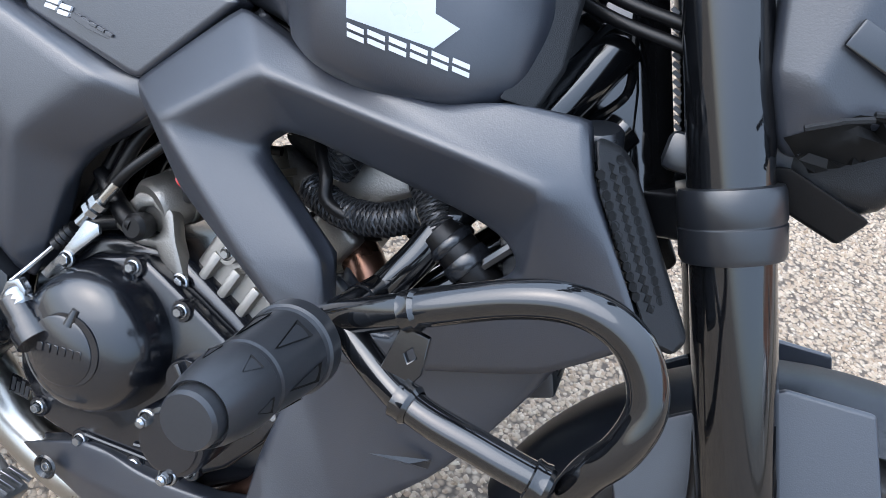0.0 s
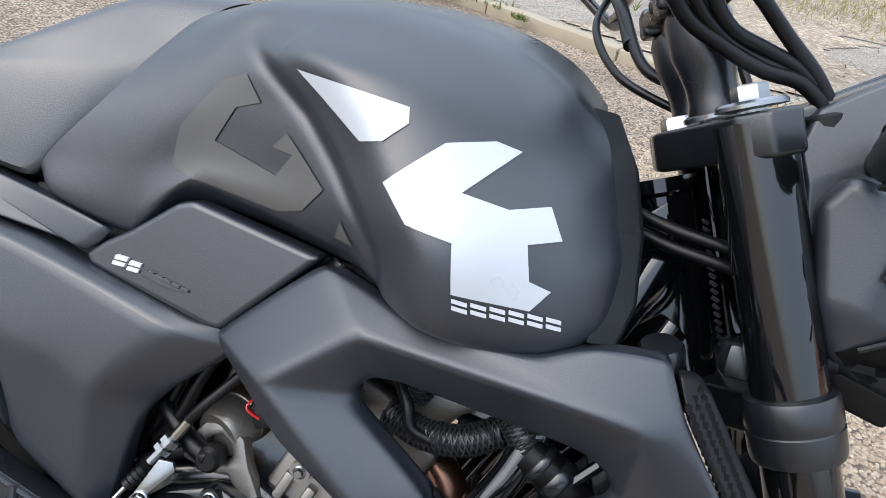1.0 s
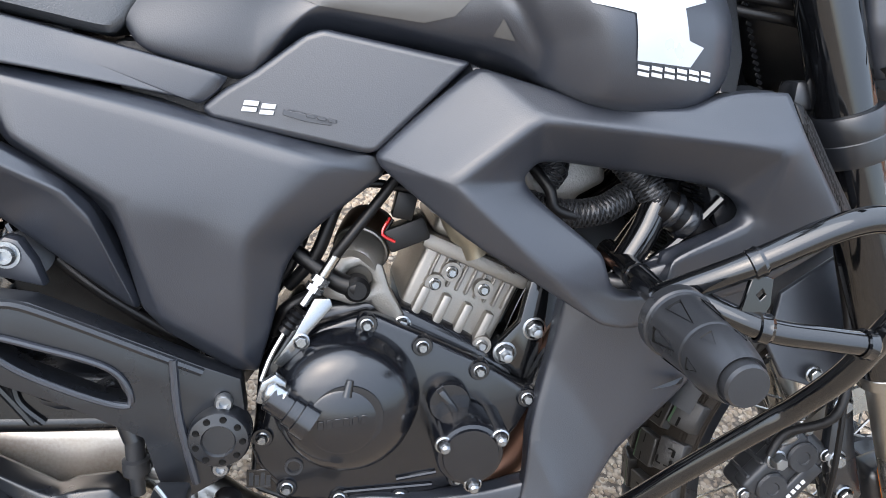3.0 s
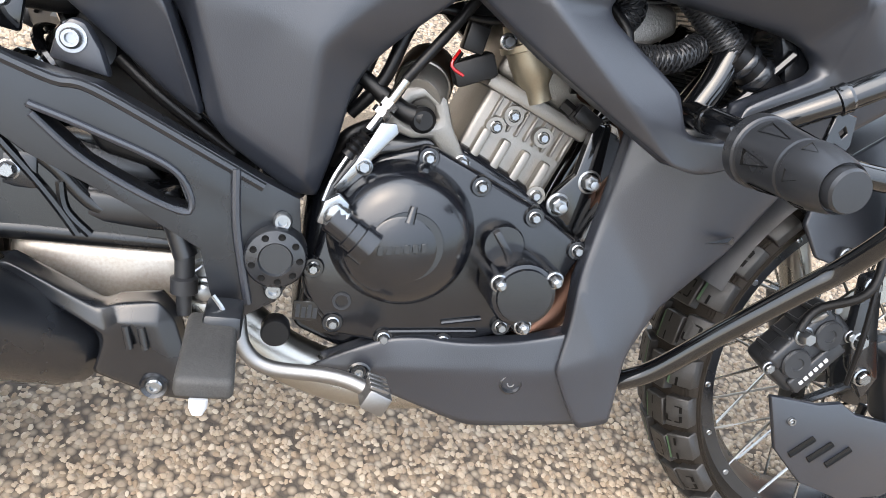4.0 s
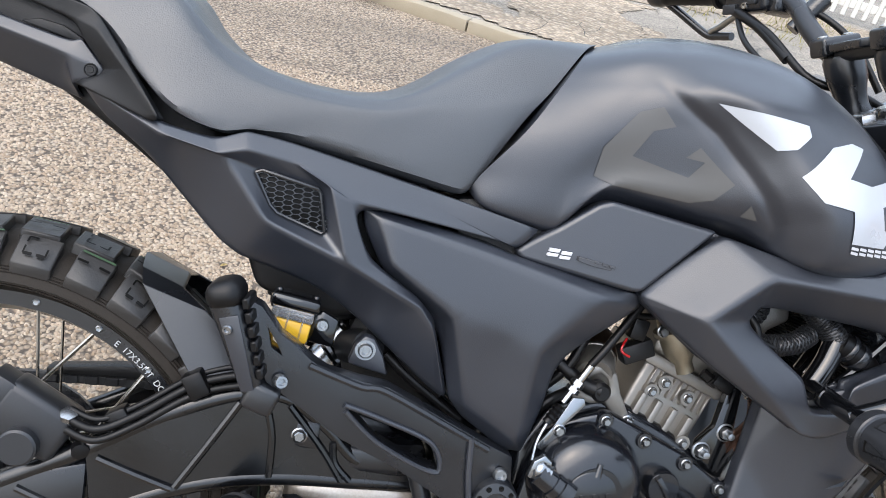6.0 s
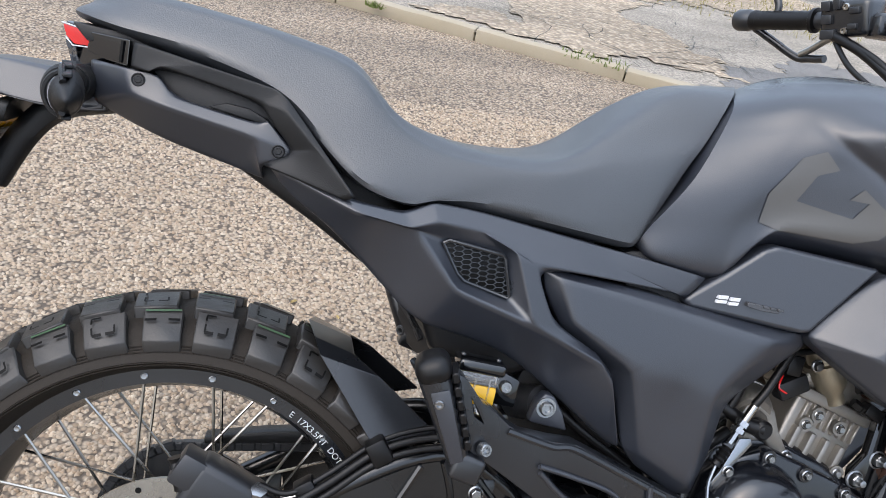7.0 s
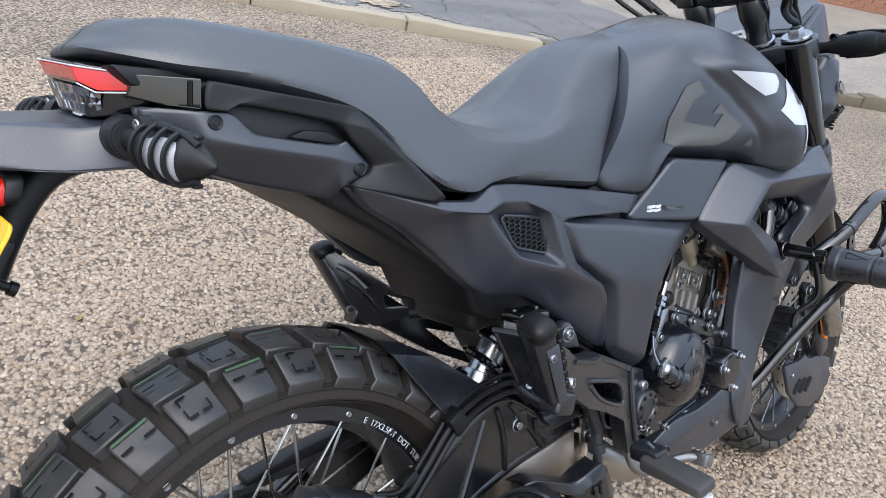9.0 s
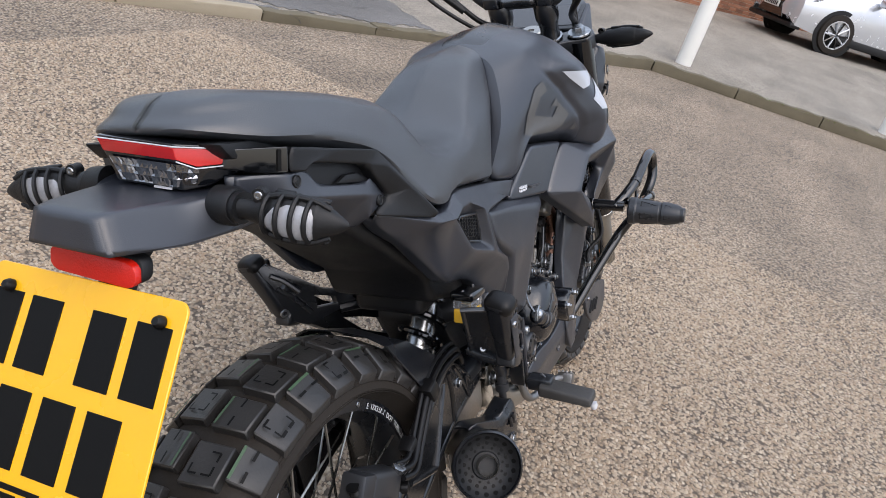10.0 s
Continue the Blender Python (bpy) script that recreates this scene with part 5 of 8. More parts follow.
for k in range(6):
    # carved scoops, deep at the flange end and again on the nose
    a = (k + 0.35) * math.pi / 3
    rad_k = s_u * math.cos(a) + s_v * math.sin(a)
    tan_k = rad_k.cross(SLIDE)
    for h0, h1, r0, r1, w in ((0.026, 0.058, 0.0264, 0.0240, 0.0065), (0.075, 0.088, 0.0240, 0.0224, 0.0048)):
        b = bmesh.new()
        A, B = SL0 + SLIDE * h0 + rad_k * (r0 + 0.0005), SL0 + SLIDE * h1 + rad_k * (r1 + 0.0005)
        vs = [b.verts.new(q) for q in (A - tan_k * w, A + tan_k * w, B, A.lerp(B, 0.35) - rad_k * 0.004)]
        for f in ((0, 1, 3), (1, 2, 3), (2, 0, 3)):
            b.faces.new([vs[n] for n in f])
        # Black facets: the shade in each scoop is put into its colour.
        part("groove", b, INK_AND_SHADE, slider)

# ---- front end ----
FAX = Vector((-0.390, 0, 0.9208)).normalized()      # up along the fork
def on_fork(z, y=0.0, ahead=0.0):
    """A point on the fork's line at height z, moved ahead of it."""
    return Vector((1.142 - 0.4235 * (z - 0.728) + ahead * 0.92, y, z + ahead * 0.39))


for s in (-1, 1):
    y = s * 0.113
    leg = part("fork_leg", lathe([(0, 0), (0.0275, 0.0), (0.0285, 0.004), (0.0285, 0.50), (0, 0.50)], on_fork(0.455, y), FAX, 40), GLOSS, bike, "black upside-down fork leg")
    part("lower_clamp", lathe([(0.0285, 0.0), (0.0335, 0.001), (0.0350, 0.005), (0.0355, 0.024), (0.0345, 0.025), (0.0345, 0.026), (0.0355, 0.028), (0.0350, 0.046), (0.0335, 0.050), (0.0285, 0.051)], on_fork(0.682, y), FAX, 40), SATIN, leg)
    part("stanchion", lathe([(0.0215, -0.16), (0.0215, 0.0), (0.0295, 0.0), (0.0295, 0.012), (0.0275, 0.014)], on_fork(0.455, y), FAX, 32), STEEL, leg)
    part("axle_clamp", block(-0.024, 0.028, -0.022, 0.022, -0.05, 0.055, 0.012, 3, Matrix.Translation(on_fork(0.285, y * 0.93 + 0.034, 0.0)) @ pose(0, 0, 0, 0, -23, 0)), SATIN, leg)
    part("preload_cap", lathe([(0, 0), (0.026, 0), (0.026, 0.003), (0.024, 0.005), (0, 0.005)], on_fork(0.925, y), FAX, 32), ZINC, leg)
    part("cap_nut", lathe([(0.0135, 0), (0.0135, 0.011), (0.012, 0.013), (0, 0.013)], on_fork(0.929, y), FAX, 6), ZINC, leg)
fork_m = Matrix(((0.9208, 0, -0.390, 0), (0, 1, 0, 0), (0.390, 0, 0.9208, 0), (0, 0, 0, 1)))
def yoke(outline, at, z0, z1, bevel=0.004):
    """A clamp cut to an outline of (ahead, y) and set square to the fork."""
    bm = slab([(a, b) for a, b in outline], z0, z1, bevel, 3)
    bmesh.ops.transform(bm, matrix=Matrix.Translation(at) @ fork_m @ Matrix(((1, 0, 0, 0), (0, 0, 1, 0), (0, 1, 0, 0), (0, 0, 0, 1))), verts=bm.verts)
    return bm
YK = [(-0.062, -0.035), (-0.060, 0.035), (-0.030, 0.085), (-0.018, 0.135), (0.004, 0.147), (0.028, 0.138), (0.034, 0.110), (0.012, 0.055), (0.012, -0.055), (0.034, -0.110), (0.028, -0.138), (0.004, -0.147), (-0.018, -0.135), (-0.030, -0.085)]
part("top_yoke", yoke(YK, on_fork(0.905), -0.016, 0.018), SATIN, bike, "satin black top yoke with bright bolts")
part("bottom_yoke", yoke([(a * 0.95, b * 0.92) for a, b in YK], on_fork(0.705), -0.018, 0.018), SATIN, bike)
part("stem_nut", lathe([(0.019, 0), (0.019, 0.004), (0.0165, 0.004), (0.0165, 0.016), (0.014, 0.019), (0, 0.019)], on_fork(0.915, 0, -0.036), FAX, 6), ZINC, bike)
part("key_switch", lathe([(0.0, 0), (0.027, 0), (0.027, 0.008), (0.024, 0.011), (0.008, 0.011), (0.007, 0.008), (0, 0.008)], on_fork(0.922, 0.0, 0.012), FAX, 32), STEEL, bike)
part("steering_stop", block(-0.012, 0.020, -0.02, 0.012, -0.014, 0.014, 0.006, 2, Matrix.Translation((1.105, -0.085, 0.738))), SATIN, bike)
both("bar_riser", lambda: lathe([(0.0225, 0), (0.0225, 0.004), (0.0205, 0.012), (0.0205, 0.024), (0.0230, 0.038), (0.0262, 0.050), (0.0268, 0.078), (0.0235, 0.086), (0, 0.086)], (1.046, -0.052, 0.922), (-0.45, 0, 0.89), 24), SATIN)
both("riser_washer", lambda: lathe([(0.027, 0), (0.027, 0.0035), (0.024, 0.005), (0.016, 0.005)], (1.047, -0.052, 0.920), (-0.45, 0, 0.89), 24), ZINC)
for s in (-1, 1):
    clamp = part("bar_clamp", bent(block(-0.030, 0.028, -0.017, 0.017, -0.010, 0.016, 0.005, 3), lambda p: Matrix.Translation((1.002, s * 0.060, 1.006)) @ pose(0, 0, 0, 0, -18, 0) @ p), SATIN, bike)
    for sx in (-1, 1):
        part("clamp_bolt", sockethead(Matrix.Translation((1.002, s * 0.060, 1.006)) @ pose(0, 0, 0, 0, -18, 0) @ Vector((sx * 0.019, 0, 0.015)), (-0.31, 0, 0.95), 0.0068, 0.004), STEEL, clamp)
part("clamp_bridge", bent(slab([(-0.034, -0.030), (-0.030, 0.0), (-0.034, 0.030), (-0.022, 0.045), (0.020, 0.045), (0.024, -0.045), (-0.022, -0.045)], -0.006, 0.006, 0.003, 2), lambda p: Matrix.Translation((1.004, 0, 1.008)) @ pose(0, 0, 0, 0, -18, 0) @ Vector((p.x, p.z, p.y))), SATIN, bike)
BAR = [(1.003, 0.04, 1.000), (1.003, 0.075, 1.002), (0.993, 0.115, 1.036), (0.985, 0.165, 1.082), (0.957, 0.215, 1.096), (0.925, 0.27, 1.099), (0.862, 0.395, 1.110)]
part("handlebar", tube([(x, -y, z) for x, y, z in reversed(BAR)] + BAR, 0.0138, 110, 18), GREY, bike, "grey tapered handlebar")
GAX = (Vector((0.925, -0.27, 1.099)) - Vector((0.862, -0.40, 1.110))).normalized()
def grip():
    bm = lathe([(0.0, 0.0), (0.0165, 0.0), (0.0175, 0.006), (0.0165, 0.012)] + [(0.0163 - 0.0008 * (k % 2), 0.012 + k * 0.008) for k in range(12)] + [(0.0172, 0.110), (0.0205, 0.112), (0.0205, 0.118), (0.012, 0.120)], Vector((0.862, -0.40, 1.110)) + GAX * 0.028, GAX, 28)
    return bm
both("grip", grip, HOSE, bike, "black rubber grip")
both("bar_end", lambda: lathe([(0.0, -0.006), (0.016, -0.004), (0.0188, 0.002), (0.0188, 0.022), (0.0165, 0.026), (0.0165, 0.030), (0.0, 0.030)], (0.862, -0.40, 1.110), GAX, 28), SATIN, bike)
both("guard_arm", lambda: bent(tube([(0.880, -0.375, 1.096), (0.905, -0.362, 1.078), (0.943, -0.338, 1.049), (0.955, -0.315, 1.045), (0.964, -0.288, 1.043)], 0.0068, 30, 10), lambda p: (p.x, p.y, p.z)), SATIN, bike)
both("lever", lambda: tube([(0.945, -0.330, 1.052), (0.952, -0.31, 1.060), (0.960, -0.28, 1.074), (0.968, -0.25, 1.080)], 0.0058, 24, 10), STEEL, bike)
SWM = Matrix.Translation((0.955, 0.225, 1.099)) @ pose(0, 0, 0, 0, -12, 24)
switch = part("switch_housing", bent(block(-0.026, 0.030, -0.042, 0.040, -0.033, 0.034, 0.011, 4), lambda p: SWM @ Vector((p.x, p.y, p.z * (1 - abs(p.y) * 4)))), SATIN, bike, "black switch cluster with grey buttons")
for dy, dz, w, h, mat in ((0.026, 0.022, 0.008, 0.008, GREY), (0.008, 0.024, 0.006, 0.009, GREY), (0.024, 0.001, 0.0085, 0.0075, GREY), (0.022, -0.022, 0.012, 0.0075, GREY), (-0.020, 0.012, 0.0085, 0.005, GREY), (-0.018, -0.012, 0.0075, 0.0045, GREY)):
    part("switch_button", block(-0.005, 0.005, -w, w, -h, h, 0.002, 2, SWM @ Matrix.Translation((-0.027, dy, dz))), mat, switch)
for dy, dz in ((-0.006, 0.018), (-0.004, -0.018)):
    part("switch_screw", sockethead(SWM @ Vector((-0.026, dy, dz)), SWM.to_3x3() @ Vector((-1, 0, 0)), 0.006, 0.004), STEEL, switch)
part("switch_housing", bent(block(-0.026, 0.030, -0.036, 0.034, -0.030, 0.030, 0.011, 4), lambda p: Matrix.Translation((0.955, -0.225, 1.099)) @ pose(0, 0, 0, 0, -12, -24) @ p), SATIN, bike)
both("lever_perch", lambda: block(-0.012, 0.034, -0.018, 0.018, -0.016, 0.016, 0.006, 2, Matrix.Translation((0.972, -0.185, 1.082))), SATIN, bike)
part("brake_cylinder", lathe([(0, 0), (0.011, 0), (0.011, 0.03), (0.014, 0.032), (0.014, 0.06), (0.010, 0.064), (0, 0.064)], (0.985, 0.150, 1.040), (0.5, -0.2, 0.75), 20), SATIN, bike)
both("mirror_stalk", lambda: tube([(0.893, -0.335, 1.112), (0.893, -0.333, 1.130), (0.888, -0.340, 1.146), (0.884, -0.362, 1.156)], 0.0062, 18, 10), SATIN, bike)
both("mirror_body", lambda: lathe([(0, 0.022), (0.030, 0.017), (0.043, 0.006), (0.045, 0.0), (0.042, -0.002), (0.041, 0.0), (0, 0.0)], (0.888, -0.375, 1.192), (0.93, 0.1, -0.1), 36), SATIN, bike)
both("mirror_glass", lambda: lathe([(0.041, 0.0), (0.0, 0.0)], (0.8862, -0.3752, 1.1922), (-0.93, -0.1, 0.1), 36), MIRROR, bike)
for pts, r in (([(0.94, -0.20, 1.065), (0.958, -0.155, 1.02), (0.991, -0.12, 0.981), (1.027, -0.105, 0.966), (1.061, -0.10, 0.955), (1.093, -0.095, 0.952), (1.117, -0.09, 0.931), (1.125, -0.07, 0.89)], 0.0062),
               ([(0.96, -0.18, 1.06), (0.985, -0.135, 1.01), (1.006, -0.115, 0.984), (1.042, -0.10, 0.966), (1.079, -0.095, 0.957), (1.106, -0.09, 0.945), (1.121, -0.088, 0.929), (1.125, -0.075, 0.88)], 0.0055),
               ([(0.985, -0.17, 1.06), (1.000, -0.13, 1.012), (1.027, -0.11, 0.980), (1.060, -0.10, 0.970), (1.089, -0.095, 0.961), (1.115, -0.09, 0.942), (1.122, -0.088, 0.925), (1.125, -0.07, 0.885)], 0.0058),
               ([(1.015, -0.145, 1.05), (1.027, -0.12, 1.016), (1.047, -0.11, 1.001), (1.072, -0.10, 0.982), (1.100, -0.095, 0.960), (1.120, -0.09, 0.937), (1.125, -0.088, 0.924), (1.128, -0.07, 0.885)], 0.0058),
               ([(0.93, 0.25, 1.08), (0.955, 0.16, 1.03), (0.99, 0.09, 0.965), (1.05, 0.06, 0.95), (1.10, 0.05, 0.93)], 0.006),
               ([(0.94, 0.24, 1.07), (0.93, 0.17, 1.01), (0.965, 0.10, 0.955), (1.03, 0.07, 0.93)], 0.0045),
               ([(0.955, 0.22, 1.09), (1.0, 0.15, 1.075), (1.05, 0.10, 1.03), (1.09, 0.07, 0.96)], 0.005),
               ([(0.93, 0.24, 1.075), (0.95, 0.18, 1.04), (0.97, 0.12, 0.99)], 0.008)):
    part("control_cable", tube(pts, r, 36, 10), HOSE, bike, "black rubber control cable")
part("cable_tie_ring", lathe([(0.022, -0.018), (0.024, -0.016), (0.024, 0.016), (0.022, 0.018)], (1.121, -0.088, 0.918), FAX, 24), HOSE, bike)
for dz, dx in ((0.0, 0.0), (-0.014, 0.0)):
    part("brake_hose", tube([(0.985, -0.06, 0.835 + dz), (1.03, -0.075, 0.825 + dz), (1.08, -0.085, 0.82 + dz), (1.12, -0.08, 0.815 + dz)], 0.0052, 20, 10), HOSE, bike)

# dash, headlamp shell and front indicator
dash = part("dash", shell([(1.095, -0.095, 0.935), (1.170, -0.105, 0.985), (1.225, -0.075, 1.005), (1.225, 0.075, 1.005), (1.170, 0.105, 0.985), (1.095, 0.095, 0.935)], [(0, 1, 4, 5), (1, 2, 3, 4)], 0.02, 0.004, 2, (0.3, 0, -0.95)), SATIN, bike, "black instrument binnacle")
part("screen", shell([(1.104, -0.085, 0.943), (1.166, -0.094, 0.985), (1.166, 0.094, 0.985), (1.104, 0.085, 0.943)], [(0, 1, 2, 3)], 0.003, 0.001, 1, (0.3, 0, -0.95)), SCREEN, dash)
HL = [(1.098, -0.112, 0.905), (1.105, -0.108, 0.935), (1.172, -0.112, 0.985), (1.24, -0.085, 0.985), (1.27, -0.09, 0.90), (1.24, -0.112, 0.89), (1.165, -0.118, 0.915), (1.110, -0.116, 0.880), (1.128, -0.112, 0.80), (1.150, -0.108, 0.755), (1.18, -0.10, 0.735)]
both("cowl_panel", lambda: shell(HL, [(0, 1, 2, 6), (2, 3, 4, 5, 6), (0, 6, 7), (6, 5, 9, 8, 7), (5, 4, 10, 9)], 0.02, 0.004, 3), MATT, bike)
LAMP = [(1.118, -0.132, 0.868), (1.132, -0.142, 0.893), (1.185, -0.140, 0.885), (1.240, -0.118, 0.862), (1.262, -0.095, 0.80), (1.225, -0.128, 0.795), (1.190, -0.134, 0.782), (1.172, -0.128, 0.756), (1.156, -0.122, 0.762), (1.136, -0.132, 0.80), (1.168, -0.148, 0.858), (1.160, -0.146, 0.80)]
both("lamp_cowl", lambda: shell(LAMP, [(0, 1, 10), (1, 2, 10), (2, 3, 5, 10), (3, 4, 5), (10, 5, 6, 11), (0, 10, 11, 9), (9, 11, 8), (11, 6, 7, 8)], 0.03, 0.008, 3), MATT, bike, "matt black headlamp side cowl")
both("cowl_reflector", lambda: block(-0.024, 0.024, -0.002, 0.002, -0.0095, 0.0095, 0.003, 2, Matrix.Translation((1.190, -0.1465, 0.829)) @ pose(0, 0, 0, 0, 17, 10)), SMOKE, bike)
lamp_tree = BVHTree.FromBMesh(shell(LAMP, [(0, 1, 10), (1, 2, 10), (2, 3, 5, 10), (3, 4, 5), (10, 5, 6, 11), (0, 10, 11, 9), (9, 11, 8), (11, 6, 7, 8)], 0.03, 0.008, 3))
# A black film on the cowl paints the shade inside the intake.
part("cowl_intake", drape([(1.158, 0.768), (1.192, 0.794), (1.222, 0.800), (1.236, 0.790), (1.205, 0.768), (1.180, 0.752)], lamp_tree, 0.0015), INK_AND_SHADE, bike, "intake in the headlamp cowl, its shade a black film")
for k in range(3):
    part("intake_step", tube([(1.164 + k * 0.017, -0.1490 + k * 0.002, 0.776 + k * 0.010), (1.182 + k * 0.017, -0.1480 + k * 0.003, 0.786 + k * 0.007)], 0.0022, 4, 6), TRIM, bike)
part("headlamp", slab([(1.15, 0.755), (1.18, 0.728), (1.235, 0.735), (1.262, 0.78), (1.265, 0.88), (1.22, 0.93), (1.12, 0.90), (1.13, 0.80)], -0.105, 0.105, 0.02, 3), TRIM, bike)
both("lamp_chin", lambda: shell([(1.140, -0.105, 0.742), (1.172, -0.118, 0.752), (1.235, -0.10, 0.735), (1.225, -0.085, 0.712), (1.185, -0.09, 0.722)], [(0, 1, 2, 3, 4)], 0.015, 0.004, 2), TRIM, bike)


def indicator(stem, tip, facing=-1, name="indicator"):
    """A slim pointed lamp in a ribbed black cage on a short stalk."""
    a, b = Vector(stem), Vector(tip)
    d = (b - a).normalized()
    ln = (b - a).length
    side = d.cross(Vector((0, 0, 1))).normalized()
    if side.x * facing < 0:
        side = -side
    up = side.cross(d).normalized()
    if up.z < 0:
        up = -up
    prof = [(0.0, 0.0), (0.0100, 0.0), (0.0100, 0.10), (0.0115, 0.16), (0.0165, 0.28), (0.0198, 0.42), (0.0202, 0.58), (0.0188, 0.70), (0.0120, 0.86), (0.0035, 0.985), (0, 1.0)]
    def rad(f):
        return float(np.interp(f, [q[1] for q in prof], [q[0] for q in prof]))
    def flat(bm, k):
        for v in bm.verts:
            w = v.co - a
            v.co = v.co - side * (w.dot(side) * (1 - k))
        return bm
    body = part(name, flat(lathe([(r, f * ln) for r, f in prof], a, d, 28), 0.72), TRIM, bike, "black caged indicator with clear lens")
    lens = lathe([(0, ln * 0.26)] + [(rad(f) * k, ln * f) for f, k in ((0.28, 0.70), (0.36, 0.86), (0.46, 0.90), (0.58, 0.92), (0.68, 0.90), (0.75, 0.70), (0.78, 0.4))] + [(0, ln * 0.79)], a + side * 0.0048 - up * 0.0015, d, 28)
    part("lens", flat(lens, 0.72), FROST, body, "clear frosted lens")
    part("nose_cap", flat(lathe([(0, ln * 0.70)] + [(rad(f) + 0.0012, ln * f) for f in (0.715, 0.73, 0.745)] + [(rad(f) + 0.0004, ln * f) for f in (0.755, 0.82, 0.90, 0.96)] + [(0.0012, ln * 1.0), (0, ln)], a + side * 0.0010, d, 28), 0.74), TRIM, body)
    for f in (0.30, 0.43, 0.56, 0.68):
        r = rad(f)
        arc = [a + d * ln * (f - 0.035 * math.cos(t)) + (up * math.sin(t) + side * math.cos(t) * 0.92) * (r + 0.0016) for t in (radians(q) for q in range(-84, 85, 12))]
        part("cage_rib", tube(arc, 0.0024, 24, 6), TRIM, body)
    for sgn in (1, -1):
        part("cage_spine", tube([a + d * ln * f + (up * sgn + side * 0.25) * (rad(f) + 0.0006) for f in (0.26, 0.40, 0.55, 0.70, 0.84)], 0.0030, 16, 8), TRIM, body)
        for f in (0.42, 0.74):
            part("cage_tab", block(-0.009, 0.009, -0.004, 0.004, -0.0018, 0.0018, 0.001, 1, Matrix.Translation(a + d * ln * f + up * sgn * (rad(f) + 0.0018)) @ Matrix((d, side, up)).transposed().to_4x4()), TRIM, body)
    lug = part("screw_lug", lathe([(0.0065, -0.006), (0.0065, 0.006), (0, 0.006)], a + d * ln * 0.20 + up * 0.0165, side, 16), TRIM, body)
    part("lug_screw", sockethead(a + d * ln * 0.20 + up * 0.0165 + side * 0.006, side, 0.0042, 0.002), ZINC, lug)
    part("lug_web", tube([a + d * ln * 0.18, a + d * ln * 0.20 + up * 0.015], 0.0062, 4, 8, straight=True), TRIM, body)
    return body
for s in (-1, 1):
    indicator((1.150, s * 0.115, 0.905), (1.125, s * 0.262, 0.912), 1)

# front mudguard, brake and guard
fm = bmesh.new()
ring = []
for i in range(29):
    a = radians(158 - i * 4.4)
    row = []
    for j in range(13):
        q = (j - 6) / 6
        rr = 0.3145 + 0.0255 * min(1.0, i / 12) - 0.034 * abs(q) ** 3
        row.append(fm.verts.new((FRONT[0] + rr * math.cos(a), q * (0.072 - 0.012 * abs(i - 14) / 14), FRONT[1] + rr * math.sin(a))))
    ring.append(row)
for i in range(28):
    for j in range(12):
        fm.faces.new((ring[i][j], ring[i][j + 1], ring[i + 1][j + 1], ring[i + 1][j]))
bmesh.ops.solidify(fm, geom=fm.faces[:], thickness=0.003)
mudguard = part("front_mudguard", fm, MATT, bike, "matt black front mudguard")
both("mudguard_stay", lambda: shell([(1.150, -0.078, 0.53), (1.235, -0.084, 0.60), (1.300, -0.080, 0.606), (1.325, -0.092, 0.55), (1.270, -0.100, 0.47), (1.215, -0.100, 0.425), (1.165, -0.090, 0.435), (1.145, -0.080, 0.47)], [(0, 1, 2, 3, 4, 5, 6, 7)], 0.008, 0.003, 2), MATT, mudguard)
both("stay_bolt", lambda: hexhead((1.195, -0.100, 0.445), lathe_y, 0.007, 0.006), ZINC, mudguard)


def brake_disc(cx, cz, y, r, name):
    bm = lathe([(r, -0.0022), (r, 0.0022), (r - 0.034, 0.0022), (r - 0.036, 0.0), (r - 0.034, -0.0022), (r, -0.0022)], (cx, y, cz), (0, 1, 0), 72)
    disc = part(name, bm, STEEL, bike, "drilled steel brake disc")
    for k in range(30):
        a = 2 * math.pi * k / 30
        rr = r - (0.010, 0.018, 0.026)[k % 3]
        # Black plugs paint the drilled holes dark.
        part("drilled_hole", lathe([(0.0034, -0.003), (0.0034, 0.003), (0, 0.003)], (cx + rr * math.cos(a), y, cz + rr * math.sin(a)), (0, -1, 0), 10), INK_AND_SHADE, disc)
    for k in range(6):
        a = 2 * math.pi * (k + 0.3) / 6
        part("disc_arm", tube([(cx + 0.04 * math.cos(a - 0.25), y, cz + 0.04 * math.sin(a - 0.25)), (cx + (r - 0.03) * math.cos(a), y, cz + (r - 0.03) * math.sin(a))], 0.006, 5, 8, straight=False), SATIN, disc)
    return disc


front_disc = brake_disc(FRONT[0], FRONT[1], -0.070, 0.150, "front_brake_disc")
cal_m = Matrix.Translation((1.170, -0.098, 0.326)) @ pose(0, 0, 0, 0, 38, 0)
caliper = part("front_brake_caliper", block(-0.030, 0.030, -0.026, 0.020, -0.052, 0.052, 0.009, 3, cal_m), GREY, bike, "dark grey front brake caliper")
part("caliper_face", block(-0.034, -0.012, -0.030, -0.006, -0.046, 0.046, 0.006, 3, cal_m), GREY, caliper)
part("caliper_logo_plate", block(0.008, 0.030, -0.031, -0.024, -0.046, 0.030, 0.005, 3, cal_m), GREY, caliper)
for i in range(6):
    part("logo_bar", block(0.0165, 0.0215, -0.0322, -0.0305, -0.036 + i * 0.0075, -0.0308 + i * 0.0075, 0.0004, 1, cal_m), WHITE_PRINT, caliper)
